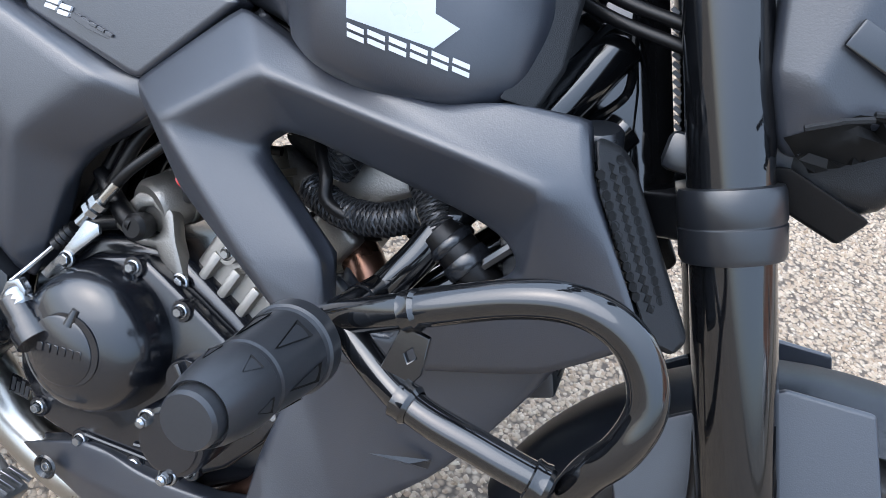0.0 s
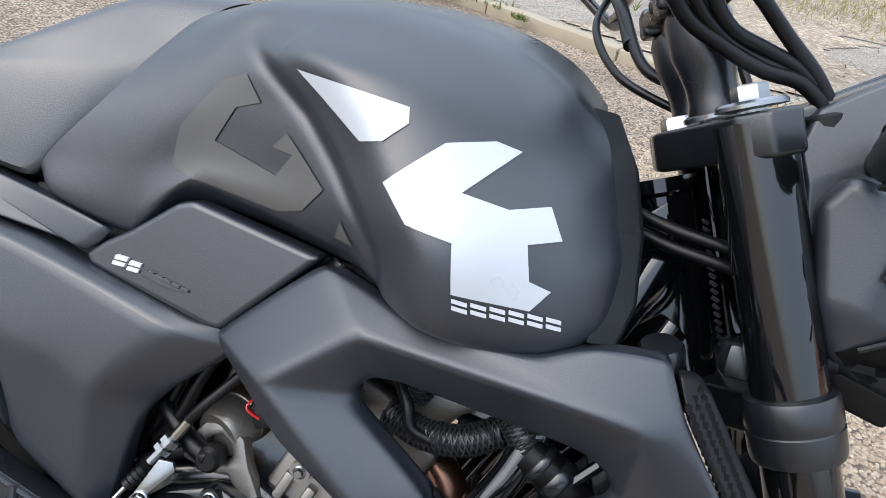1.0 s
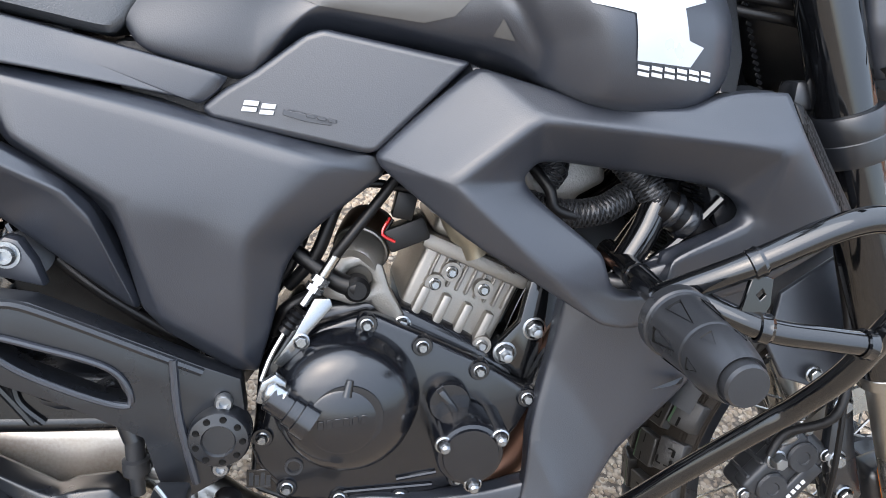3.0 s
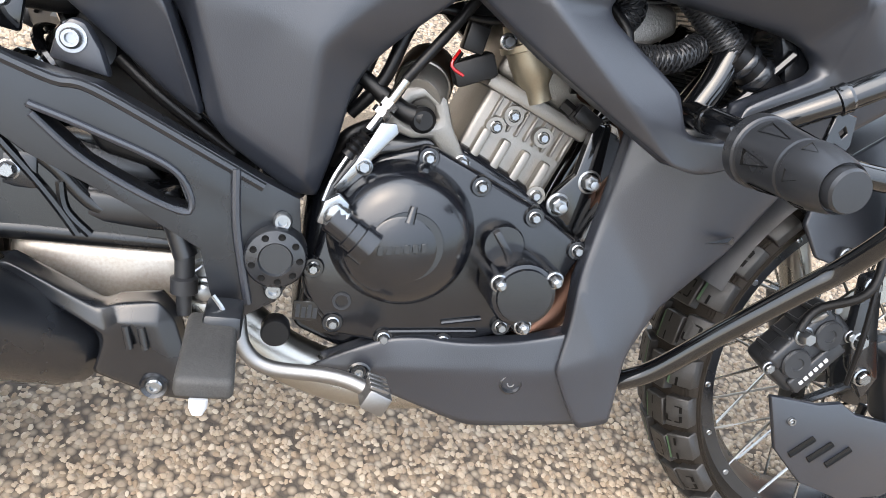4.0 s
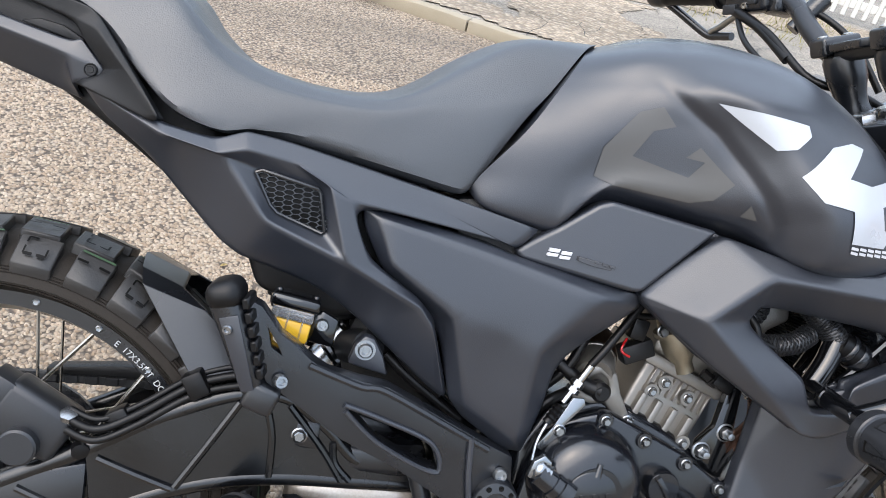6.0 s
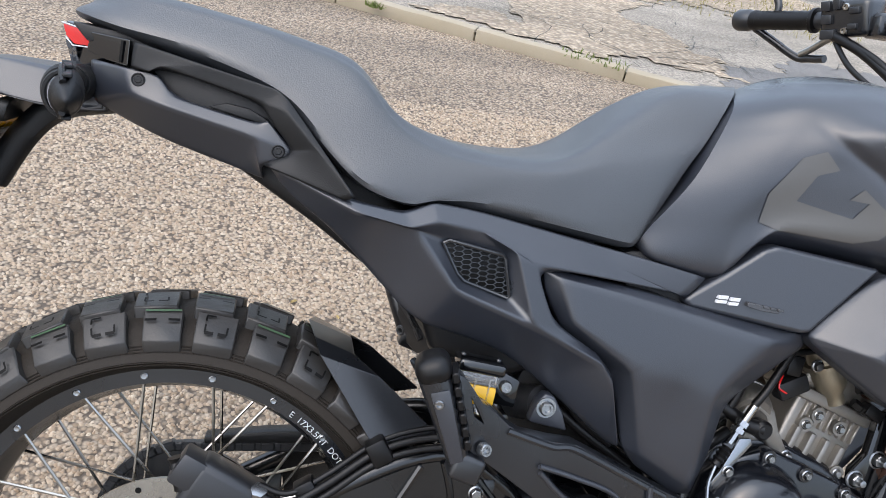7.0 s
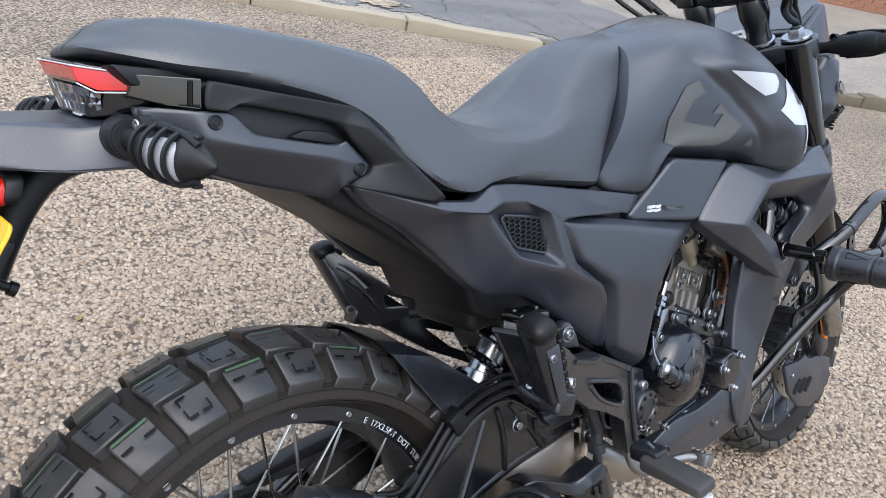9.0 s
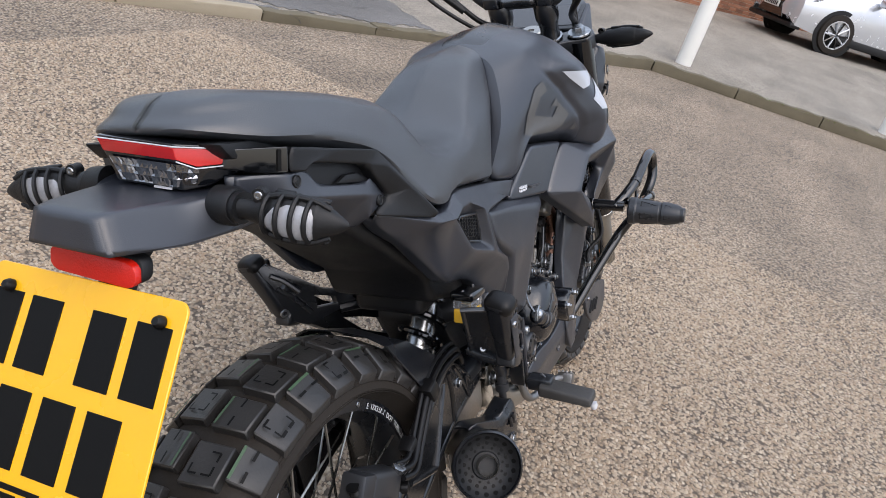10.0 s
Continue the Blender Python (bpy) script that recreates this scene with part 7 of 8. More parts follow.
line = spline([(x, 0.062, z) for x, z in loop], 128, True)
chain = part("drive_chain", tube([p for p in line] + [line[0]], 0.0032, None, 6, straight=True), STEEL, bike, "dark oily drive chain")
lk = block(-0.0092, 0.0092, -0.0075, 0.0075, -0.0062, 0.0062, 0.0022, 1)
link_me = bpy.data.meshes.new("link")
lk.to_mesh(link_me)
lk.free()
link_me.materials.append(GREY)
for i, p in enumerate(line):
    q = line[(i + 1) % len(line)]
    d = (q - p).normalized()
    ob = new("link", link_me)
    ob.parent = chain
    ob.matrix_local = Matrix.Translation(p) @ Matrix(((d.x, 0, -d.z, 0), (0, 1, 0, 0), (d.z, 0, d.x, 0), (0, 0, 0, 1)))
    ob.scale = (1, 1.0 if i % 2 else 0.7, 1)
part("chain_guard", slab([(0.02, 0.435), (0.10, 0.445), (0.30, 0.455), (0.42, 0.45), (0.42, 0.435), (0.30, 0.438), (0.02, 0.425)], 0.052, 0.078, 0.003), TRIM, bike)

# exhaust
EX = Vector((0.7465, 0.54, -0.389)).normalized()
tip = Vector((0.2790, -0.1545, 0.3310))
can = part("silencer", lathe([(0.0450, 0.010), (0.0500, 0.008), (0.0525, 0.0), (0.0555, 0.003), (0.0560, 0.012), (0.0530, 0.015), (0.0520, 0.017), (0.0455, 0.15), (0.039, 0.172), (0.03, 0.18), (0, 0.18)], tip, EX, 64), SATIN, bike, "satin black stubby silencer")
part("end_cap", lathe([(0.0505, 0.004), (0.0480, 0.007), (0.0360, 0.018), (0.0225, 0.020), (0.0205, 0.018), (0.0, 0.018)], tip, EX, 64), TRIM, can, "dark end cap with round holes")
side_e = EX.cross(Vector((0, 0, 1))).normalized()
up_e = side_e.cross(EX).normalized()
for n_h, rr, hr, dep, cone in ((18, 0.0435, 0.0040, 0.0111, 0.676), (16, 0.0345, 0.0033, 0.0181, 0.15), (12, 0.0272, 0.0022, 0.0193, 0.15)):
    for k in range(n_h):
        a = 2 * math.pi * (k + 0.5 * (n_h == 16)) / n_h
        out = side_e * math.cos(a) + up_e * math.sin(a)
        # Flat black discs on the cap paint the shade inside its holes.
        part("vent_hole", lathe([(hr, 0.0), (hr, 0.0004), (0, 0.0005)], tip + EX * dep + out * rr, -EX * math.sqrt(1 - cone * cone) - out * cone, 12), INK_AND_SHADE, can)
part("outlet_pipe", lathe([(0.0175, 0.03), (0.0175, 0.004), (0.0162, 0.002), (0.0150, 0.004), (0.0150, 0.028), (0, 0.028)], tip + Vector((0.002, 0, -0.002)), EX, 32), STEEL, can, "bright steel outlet pipe")
GUARD = [(0.332, -0.098, 0.350), (0.350, -0.108, 0.358), (0.428, -0.116, 0.322), (0.443, -0.120, 0.331), (0.479, -0.122, 0.337), (0.494, -0.122, 0.321), (0.507, -0.122, 0.282), (0.516, -0.118, 0.237), (0.478, -0.116, 0.240), (0.421, -0.108, 0.256), (0.437, -0.122, 0.300), (0.448, -0.128, 0.316), (0.480, -0.128, 0.318), (0.490, -0.128, 0.285)]
GUARDF = [(0, 1, 2, 10), (2, 3, 11, 10), (3, 4, 12, 11), (4, 5, 12), (5, 6, 13, 12), (6, 7, 13), (7, 8, 13), (8, 9, 10, 13), (10, 11, 12, 13)]
shield = part("heat_shield", moulded(GUARD, GUARDF, 0.03, 0.85, 0.7), SATIN, bike, "satin black exhaust heat shield")
for dx in (0.0, 0.013):
    part("pressed_slot", tube([(0.4535 + dx, -0.1286, 0.314), (0.4585 + dx, -0.1288, 0.293)], 0.0035, 5, 10), SATIN, shield)
part("shield_cup", lathe([(0.0135, 0), (0.0115, 0.003), (0.008, 0.001), (0, 0.0)], (0.480, -0.121, 0.253), lathe_y, 24), SATIN, shield)
part("shield_screw", sockethead((0.480, -0.1215, 0.253), lathe_y, 0.0075, 0.004), ZINC, shield)
part("collector_box", block(0.335, 0.505, -0.062, 0.05, 0.288, 0.372, 0.020, 4), STAINED, bike, "stained steel exhaust collector box")
part("mid_pipe", tube([(0.50, -0.055, 0.325), (0.545, -0.06, 0.30), (0.60, -0.062, 0.262), (0.68, -0.06, 0.238), (0.78, -0.055, 0.24)], 0.026, 40, 22), STEEL, bike, "bright steel exhaust pipe")
part("box_bracket", slab([(0.492, 0.345), (0.525, 0.345), (0.527, 0.385), (0.494, 0.385)], -0.075, -0.070, 0.001), STEEL, bike)
part("box_nut", hexhead((0.513, -0.076, 0.352), lathe_y, 0.010, 0.008), ZINC, bike)

# ---- tail ----
def rolled(bm, k=0.10):
    """The tail unit sits slightly turned about the machine's length."""
    return bent(bm, lambda p: (p.x, p.y, p.z + k * (p.y + 0.08)))


lamp = part("tail_lamp", rolled(shell([(-0.131, 0.045, 0.912), (-0.131, -0.048, 0.912), (-0.086, -0.080, 0.904), (-0.080, -0.080, 0.880), (-0.108, -0.056, 0.868), (-0.124, -0.042, 0.866), (-0.124, 0.036, 0.866)], [(0, 1, 5, 6), (1, 4, 5), (1, 2, 3, 4)], 0.02, 0.003, 2, (0.9, 0.1, 0))), SMOKE, bike, "smoked tail lamp with red bar")
part("red_bar", rolled(shell([(-0.1328, 0.042, 0.9085), (-0.1328, -0.048, 0.9085), (-0.093, -0.0775, 0.9015), (-0.0985, -0.0735, 0.8895), (-0.1190, -0.058, 0.8895), (-0.1295, -0.046, 0.8965), (-0.1298, 0.040, 0.8965)], [(0, 1, 5, 6), (1, 2, 3, 4, 5)], 0.004, 0.0008, 1, (0.9, 0.1, 0))), RED, lamp, "red light bar")
part("lamp_rim", rolled(tube([(-0.1332, 0.043, 0.9098), (-0.1332, -0.0485, 0.9098), (-0.0915, -0.0793, 0.9025), (-0.0975, -0.0752, 0.8882), (-0.1195, -0.0588, 0.8882), (-0.1298, -0.046, 0.8953)], 0.0007, None, 6, straight=True)), WHITE_PRINT, lamp)
random.seed(8)
facet_bm = bmesh.new()
for (p, q, r, w), nu, nv in (([(-0.1304, 0.034, 0.8930), (-0.1304, -0.046, 0.8930), (-0.1258, -0.038, 0.8700), (-0.1258, 0.028, 0.8700)], 14, 3), ([(-0.1304, -0.046, 0.8930), (-0.1166, -0.060, 0.8880), (-0.1156, -0.052, 0.8730), (-0.1258, -0.038, 0.8700)], 4, 3)):
    p, q, r, w = (Vector(c) for c in (p, q, r, w))
    for iu in range(nu):
        for iv in range(nv):
            # each facet of the reflector is tilted its own way
            cs = [p.lerp(q, u).lerp(w.lerp(r, u), v) for u, v in ((iu / nu, iv / nv), ((iu + 1) / nu, iv / nv), ((iu + 1) / nu, (iv + 1) / nv), (iu / nu, (iv + 1) / nv))]
            tip = sum(cs, Vector()) / 4 + Vector((random.uniform(0.0, 0.0035), random.uniform(-0.002, 0.002), random.uniform(-0.002, 0.002)))
            ring = [facet_bm.verts.new(c) for c in cs]
            mid = facet_bm.verts.new(tip)
            for k in range(4):
                facet_bm.faces.new((ring[k], ring[(k + 1) % 4], mid))
bmesh.ops.remove_doubles(facet_bm, verts=facet_bm.verts, dist=0.0002)
part("reflector", rolled(facet_bm), FACETS, lamp, "chromed facets behind clear lens", smooth=1)
part("lamp_marking", rolled(block(-0.1258, -0.1240, -0.030, -0.010, 0.8665, 0.8685, 0, 1)), WHITE_PRINT, lamp)
TGLOSS = [(-0.0955, -0.0855, 0.9035), (-0.0525, -0.1125, 0.8975), (-0.0545, -0.1105, 0.8725), (-0.0780, -0.0960, 0.8775), (-0.1020, -0.0740, 0.8860)]
both("tail_gloss_panel", lambda: shell(TGLOSS, [(0, 1, 2, 3, 4)], 0.014, 0.0015, 2), GLOSS, bike, "gloss black tail trim")
both("trim_groove", lambda: shell([(-0.0620, -0.1078, 0.8965), (-0.0590, -0.1097, 0.8960), (-0.0610, -0.1077, 0.8755), (-0.0640, -0.1058, 0.8765)], [(0, 1, 2, 3)], 0.003, 0.0004, 1), INK_AND_SHADE, bike)
both("tail_mesh", lambda: block(-0.095, 0.02, -0.082, -0.070, 0.893, 0.908, 0.002, 1), TRIM, bike)
for k in range(22):
    # Black strips paint the shade between the mesh bars.
    both("mesh_slot", lambda: block(-0.084 + k * 0.0045, -0.082 + k * 0.0045, -0.0835, -0.081, 0.897, 0.906, 0.0003, 1), INK_AND_SHADE, bike)
def panel_y(x):
    return float(np.interp(x, [-0.06, -0.05, 0.0, 0.10, 0.122, 0.172, 0.24], [-0.104, -0.107, -0.1175, -0.1195, -0.1245, -0.155, -0.160]))
# Pocket floor wears dark trim to paint in the shade under the bar.
both("tail_pocket", lambda: bent(slab([(-0.034, 0.878), (0.080, 0.860), (0.096, 0.840), (0.084, 0.822), (-0.016, 0.838)], 0.009, 0.016, 0.001), lambda p: (p.x, p.y + panel_y(p.x), p.z)), TRIM, bike, "recess under the tail bar, in dark trim for its shade")
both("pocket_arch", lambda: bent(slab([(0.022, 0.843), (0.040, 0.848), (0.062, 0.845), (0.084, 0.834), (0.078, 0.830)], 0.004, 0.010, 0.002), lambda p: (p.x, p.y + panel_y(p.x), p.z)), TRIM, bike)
part("seat_base", slab([(-0.115, 0.912), (0.02, 0.898), (0.09, 0.868), (0.16, 0.79), (0.45, 0.75), (0.45, 0.72), (0.1, 0.84), (-0.10, 0.895)], -0.085, 0.085, 0.004), TRIM, bike)
FH = [(-0.118, -0.052, 0.864), (-0.219, -0.036, 0.869), (-0.225, -0.046, 0.838), (-0.152, -0.064, 0.828), (-0.143, -0.054, 0.860), (-0.088, -0.082, 0.866), (-0.080, -0.079, 0.828), (-0.060, -0.050, 0.864)]
FENDER = FH + [(x, -y, z) for x, y, z in FH]
fender = part("tail_fender", rolled(moulded(FENDER, [(0, 1, 9, 8), (1, 2, 10, 9), (1, 4, 3, 2), (0, 4, 1), (4, 5, 6, 3), (0, 7, 5, 4), (7, 0, 8, 15), (9, 10, 11, 12), (8, 9, 12), (12, 11, 14, 13), (8, 12, 13, 15)], 0.006, 0.6, 0.5, (0.5, 0, -0.3))), MATT, bike, "matt black tail fender")
for s, dz in ((-1, 0.0), (1, 0.016)):
    part("indicator_stem", lathe([(0, 0), (0.0185, 0), (0.0185, 0.020), (0.0165, 0.024), (0.0150, 0.024), (0.0150, 0.030), (0, 0.030)], (-0.106, s * 0.066, 0.854 + dz), (-0.1, s, -0.06), 24), TRIM, bike)
indicator((-0.112, -0.092, 0.853), (-0.084, -0.190, 0.832))
indicator((-0.102, 0.090, 0.868), (-0.120, 0.203, 0.862))
RR = [(0.049 * cx + 0.0115 * math.cos(a) * (1 if cx > 0 else 1) - 0.0115 * cx, 0.0112 * cz + 0.0080 * math.sin(a) - 0.0080 * cz) for cx, cz, a0 in ((1, 1, 0), (-1, 1, 90), (-1, -1, 180), (1, -1, 270)) for a in (radians(a0 + 22.5 * k) for k in range(5))]
part("rear_reflector", rolled(bent(slab(RR, -0.005, 0.005, 0.0015, 2), lambda p: (-0.1985 + p.y + p.z * 0.25, p.x, 0.8115 + p.z)), 0.14), RED_REFLECT, bike, "red rear reflector")
part("reflector_backing", rolled(bent(slab([(a * 1.04, b * 1.1) for a, b in RR], 0.002, 0.016, 0.003, 2), lambda p: (-0.1985 + p.y + p.z * 0.25, p.x, 0.8135 + p.z)), 0.14), TRIM, bike)
part("plate_arm", rolled(tube([(-0.09, 0, 0.835), (-0.145, 0, 0.822), (-0.180, 0, 0.790), (-0.212, 0, 0.735)], 0.016, 20, 10)), TRIM, bike)
PL = Matrix.Translation((-0.206, 0.003, 0.811)) @ Matrix(((1, 0, 0, 0), (0, 1, 0, 0), (0, 0.105, 1, 0), (0, 0, 0, 1))) @ pose(0, 0, 0, 0, 35, 0)
PW, PH, PR = 0.112, 0.203, 0.010
corners = [(sy * (PW - PR) + PR * math.cos(a), z0 + PR * math.sin(a)) for sy, z0, a0 in ((1, -PR, 0), (-1, -PR, 90), (-1, -PH + PR, 180), (1, -PH + PR, 270)) for a in (radians(a0 + 22.5 * k) for k in range(5))]
plate = part("number_plate", bent(slab(corners, -0.0016, 0.0016, 0.0008, 1), lambda p: PL @ Vector((p.y, p.x, p.z))), YELLOW, bike, "yellow number plate with black bars")
part("plate_backing", block(0.003, 0.012, -0.10, 0.10, -0.19, -0.012, 0.004, 2, PL), TRIM, plate)
for y0, z0 in ((-0.102, -0.024), (-0.053, -0.024), (0.018, -0.024), (0.066, -0.024), (-0.076, -0.104), (-0.026, -0.104), (0.024, -0.104)):
    part("plate_bar", block(-0.0026, -0.0014, y0, y0 + 0.037, z0 - 0.064, z0, 0.0004, 1, PL), INK_AND_SHADE, plate)
for w, y0, z0 in ((0.062, -0.014, -0.178), (0.026, 0.010, -0.185), (0.030, -0.075, -0.192)):
    part("plate_print", block(-0.0024, -0.0014, y0, y0 + w, z0 - 0.0045, z0, 0, 1, PL), INK_AND_SHADE, plate)
for y0 in (-0.089, 0.084):
    part("plate_bolt", lathe([(0, 0), (0.006, 0), (0.006, 0.004), (0.0035, 0.008), (0, 0.008)], PL @ Vector((-0.002, y0, -0.021)), PL.to_3x3() @ Vector((-1, 0, 0)), 12), HOSE, plate)
part("plate_cap", lathe([(0, 0), (0.007, 0), (0.007, 0.004), (0.003, 0.007), (0, 0.007)], PL @ Vector((-0.002, -0.089, -0.176)), PL.to_3x3() @ Vector((-1, 0, 0)), 14), AMBER_FLUID, plate)
for y0 in (-0.06, 0.02):
    part("plate_clip", lathe([(0.004, 0), (0.004, 0.03), (0.006, 0.03), (0.006, 0.036), (0, 0.036)], PL @ Vector((0.004, y0, -0.05)), PL.to_3x3() @ Vector((1, 0, 0)), 10), HOSE, plate)

# screws, lettering bars, grilles on the panels
for p in ((-0.044, -0.1115, 0.861), (0.093, -0.1225, 0.806)):
    part("push_rivet", lathe([(0.0066, -0.006), (0.0066, -0.0002), (0.0058, 0.0005), (0.0049, -0.0003), (0.0034, -0.0003), (0.0028, 0.0003), (0, 0.0003)], p, lathe_y, 20), TRIM, bike)
for i, w in enumerate((0.012, 0.0115)):
    for z0, z1, dx in ((0.6905, 0.6945, 0.0015), (0.6855, 0.6892, 0.0)):
        part("badge_bar", slab([(0.588 + i * 0.0145 + dx, z0 - i * 0.0014), (0.588 + i * 0.0145 + dx + w, z0 - i * 0.0014), (0.589 + i * 0.0145 + dx + w, z1 - i * 0.0014), (0.589 + i * 0.0145 + dx, z1 - i * 0.0014)], -0.1238 - i * 0.0012, -0.118, 0.0004, 1), WHITE_PRINT, bike, "white badge bar")
for i in range(5):
    part("badge_bar", slab([(0.624 + i * 0.0088, 0.6905 - i * 0.0012), (0.631 + i * 0.0088, 0.6895 - i * 0.0012), (0.6305 + i * 0.0088, 0.6868 - i * 0.0012), (0.6235 + i * 0.0088, 0.6878 - i * 0.0012)], -0.1300 - i * 0.0011, -0.120, 0.0003, 1), DARK_DECAL, bike, "dark grey badge bar")
part("badge_strip", slab([(0.622, 0.690), (0.686, 0.6815), (0.687, 0.6770), (0.640, 0.6815), (0.622, 0.6855)], -0.1315, -0.120, 0.0004, 1), DARK_DECAL, bike)


GR = [(0.265, 0.731), (0.271, 0.734), (0.329, 0.723), (0.332, 0.719), (0.341, 0.680), (0.338, 0.678), (0.291, 0.693), (0.283, 0.700)]
def grille():
    """Wide hexagon cells with thin raised walls, over a dark backing."""
    bm = bmesh.new()
    r, sq = 0.0062, 0.50
    for c in range(14):
        for q in range(24):
            u, v = 0.254 + c * 1.5 * r, 0.670 + (q + 0.5 * (c % 2)) * 1.732 * r * sq
            if not inside(u, v, GR):
                continue
            rings = []
            for k, y in ((0.99, -0.1400), (0.99, -0.1418), (0.87, -0.1418), (0.83, -0.1400)):
                rings.append([bm.verts.new((u + r * k * math.cos(a), y, v + r * k * sq * math.sin(a))) for a in (radians(60 * n) for n in range(6))])
            for a, b in zip(rings, rings[1:]):
                for n in range(6):
                    bm.faces.new((a[n], a[(n + 1) % 6], b[(n + 1) % 6], b[n]))
    return bm
part("grille_backing", slab(GR, -0.1395, -0.125, 0.003), INK_AND_SHADE, bike, "honeycomb grille inset")
tagged(part("honeycomb", grille(), SATIN, bike), kind="stuff")
part("grille_rim", tube([(x, -0.1405, z) for x, z in GR + GR[:1]], 0.0022, None, 8, straight=True), SATIN, bike)
vent_tree = BVHTree.FromBMesh(shell(VENTV, [tuple(range(7))], 0.02, 0.005, 3))
face_n = vent_tree.ray_cast(Vector((1.098, -0.4, 0.672)), Vector((0, 1, 0)), 0.5)[1]
for k in range(15):
    for j in range(3):
        # slanted cells in three offset columns, each a black disc for its shaded hollow
        t = (k + 0.5 * (j % 2) + 0.2) / 15.4
        a = Vector((1.0580, 0, 0.7190)).lerp(Vector((1.1185, 0, 0.6360)), t)
        q = a + Vector((0.0058, 0, 0.0030)) * (j - 0.2)
        at, nrm, _, _ = vent_tree.ray_cast(Vector((q.x, -0.4, q.z)), Vector((0, 1, 0)), 0.5)
        if at is not None and nrm.dot(face_n) > 0.93:
            part("vent_cell", lathe([(0.0036, -0.002), (0.0036, 0.0003), (0.0030, 0.0003), (0.0027, 0.0001), (0, 0.0002)], at, nrm, 4 if j == 1 else 6), INK_AND_SHADE, bike)


def notch(a, b, depth):
    """A small pointed catch of light where a panel's edge is nicked: a wedge from a wide end to a point."""
    a, b = Vector(a), Vector(b)
    bm = bmesh.new()
    vs = [bm.verts.new(q) for q in (a + Vector((0, 0, depth)), a - Vector((0, 0, depth * 0.4)), b, a.lerp(b, 0.3) + Vector((0, -0.004, 0.001)))]
    for f in ((0, 1, 3), (1, 2, 3), (2, 0, 3), (0, 2, 1)):
        bm.faces.new([vs[n] for n in f])
    return bm


part("edge_nick", notch((1.016, -0.131, 0.455), (0.972, -0.152, 0.456), 0.006), SATIN, bike)
part("edge_nick", notch((0.632, -0.112, 0.580), (0.606, -0.128, 0.574), 0.005), SATIN, bike)
# lettering on the rear rim, with the size that can be read
def rim_text(body, a_mid, r, y, size):
    cu = bpy.data.curves.new("rim_lettering", "FONT")
    cu.body, cu.size, cu.extrude, cu.align_x = body, size, 0.0003, "CENTER"
    ob = new("text_source", cu)
    me = bpy.data.meshes.new_from_object(ob.evaluated_get(bpy.context.evaluated_depsgraph_get()))
    bpy.data.objects.remove(ob)
    bm = bmesh.new()
    bm.from_mesh(me)
    for v in bm.verts:
        a = a_mid - v.co.x / r
        rr = r + v.co.y
        v.co = Vector((REAR[0] + rr * math.cos(a), y - v.co.z, REAR[1] + rr * math.sin(a)))
    return part("rim_lettering", bm, WHITE_PRINT, rear_rim, "white rim size lettering")
rim_text("E  17X3.5MT  DOT  TUBELESS", radians(40), 0.2265, -0.0488, 0.0105)

# ---- street furniture and buildings ----
kerb = thing("kerb", "line of weathered concrete kerb stones", "kerb", kind="structure")


def kerb_stone(p, d, ln, h, mat=CONCRETE):
    nrm = Vector((-d.y, d.x, 0))
    b = block(0.003, ln - 0.003, 0.0, 0.105, -0.05, h, 0.012, 2)
    for cx in range(1, 14):
        bmesh.ops.bisect_plane(b, geom=b.verts[:] + b.edges[:] + b.faces[:], plane_co=(ln * cx / 14, 0, 0), plane_no=(1, 0, 0))
    worn = 2.4 if mat is MOSSY_SHADED_KERB else 1.0
    for v in b.verts:
        w = noise.noise(Vector((p.x + v.co.x * 5, p.y, v.co.z * 9))) * 0.007 * worn
        chip = 0.012 * worn * max(0.0, noise.noise(Vector((p.x * 3 + v.co.x * 6, p.y * 3, 4)))) if v.co.z > 0.03 else 0.0
        v.co = p + d * v.co.x + nrm * (v.co.y + w) + Vector((0, 0, v.co.z + w - chip))
    part("kerb_stone", b, mat, kerb)


# The five stones next to the corner take it to paint their shaded face.
for i in range(22):
    kerb_stone(CORNER - KDIR * (0.915 * (i + 1)) + Vector((0, 0, 0.004 * (i % 3))), KDIR, 0.915, max(0.062 + 0.02 * max(0, 1 - i / 5), rise((CORNER - KDIR * 0.915 * i).x) + 0.012), MOSSY_SHADED_KERB if i < 5 else CONCRETE)
for i in range(10):
    kerb_stone(CORNER + TDIR * (0.915 * i), TDIR, 0.915, max(0.108, rise((CORNER + TDIR * 0.915 * (i + 1)).x) + 0.012), MOSSY_SHADED_KERB)
moss_bm = bmesh.new()
random.seed(11)
for i in range(420):
    side = random.random()
    if side < 0.45:
        c = CORNER - KDIR * 0.4 - KDIR * random.choice((random.uniform(6.0, 6.4), random.uniform(7.7, 8.0), random.uniform(8.6, 10.4))) - KNOR * random.uniform(-0.16, 0.05)
    else:
        c = CORNER + TDIR * random.uniform(1.1, 3.2) + Vector((-0.05, 0, 0)) * random.random() + TDIR.cross(Vector((0, 0, 1))) * random.uniform(-0.12, 0.0)
    h = random.uniform(0.008, 0.05) if side < 0.45 else random.uniform(0.006, 0.018)
    a = random.uniform(0, 6.3)
    w = Vector((math.cos(a), math.sin(a), 0)) * 0.006
    t = Vector((random.uniform(-0.02, 0.02), random.uniform(-0.02, 0.02), h))
    z = Vector((0, 0, 0.06 if side < 0.45 else 0.1))
    moss_bm.faces.new([moss_bm.verts.new(v) for v in (c + z - w, c + z + w, c + z + t)])
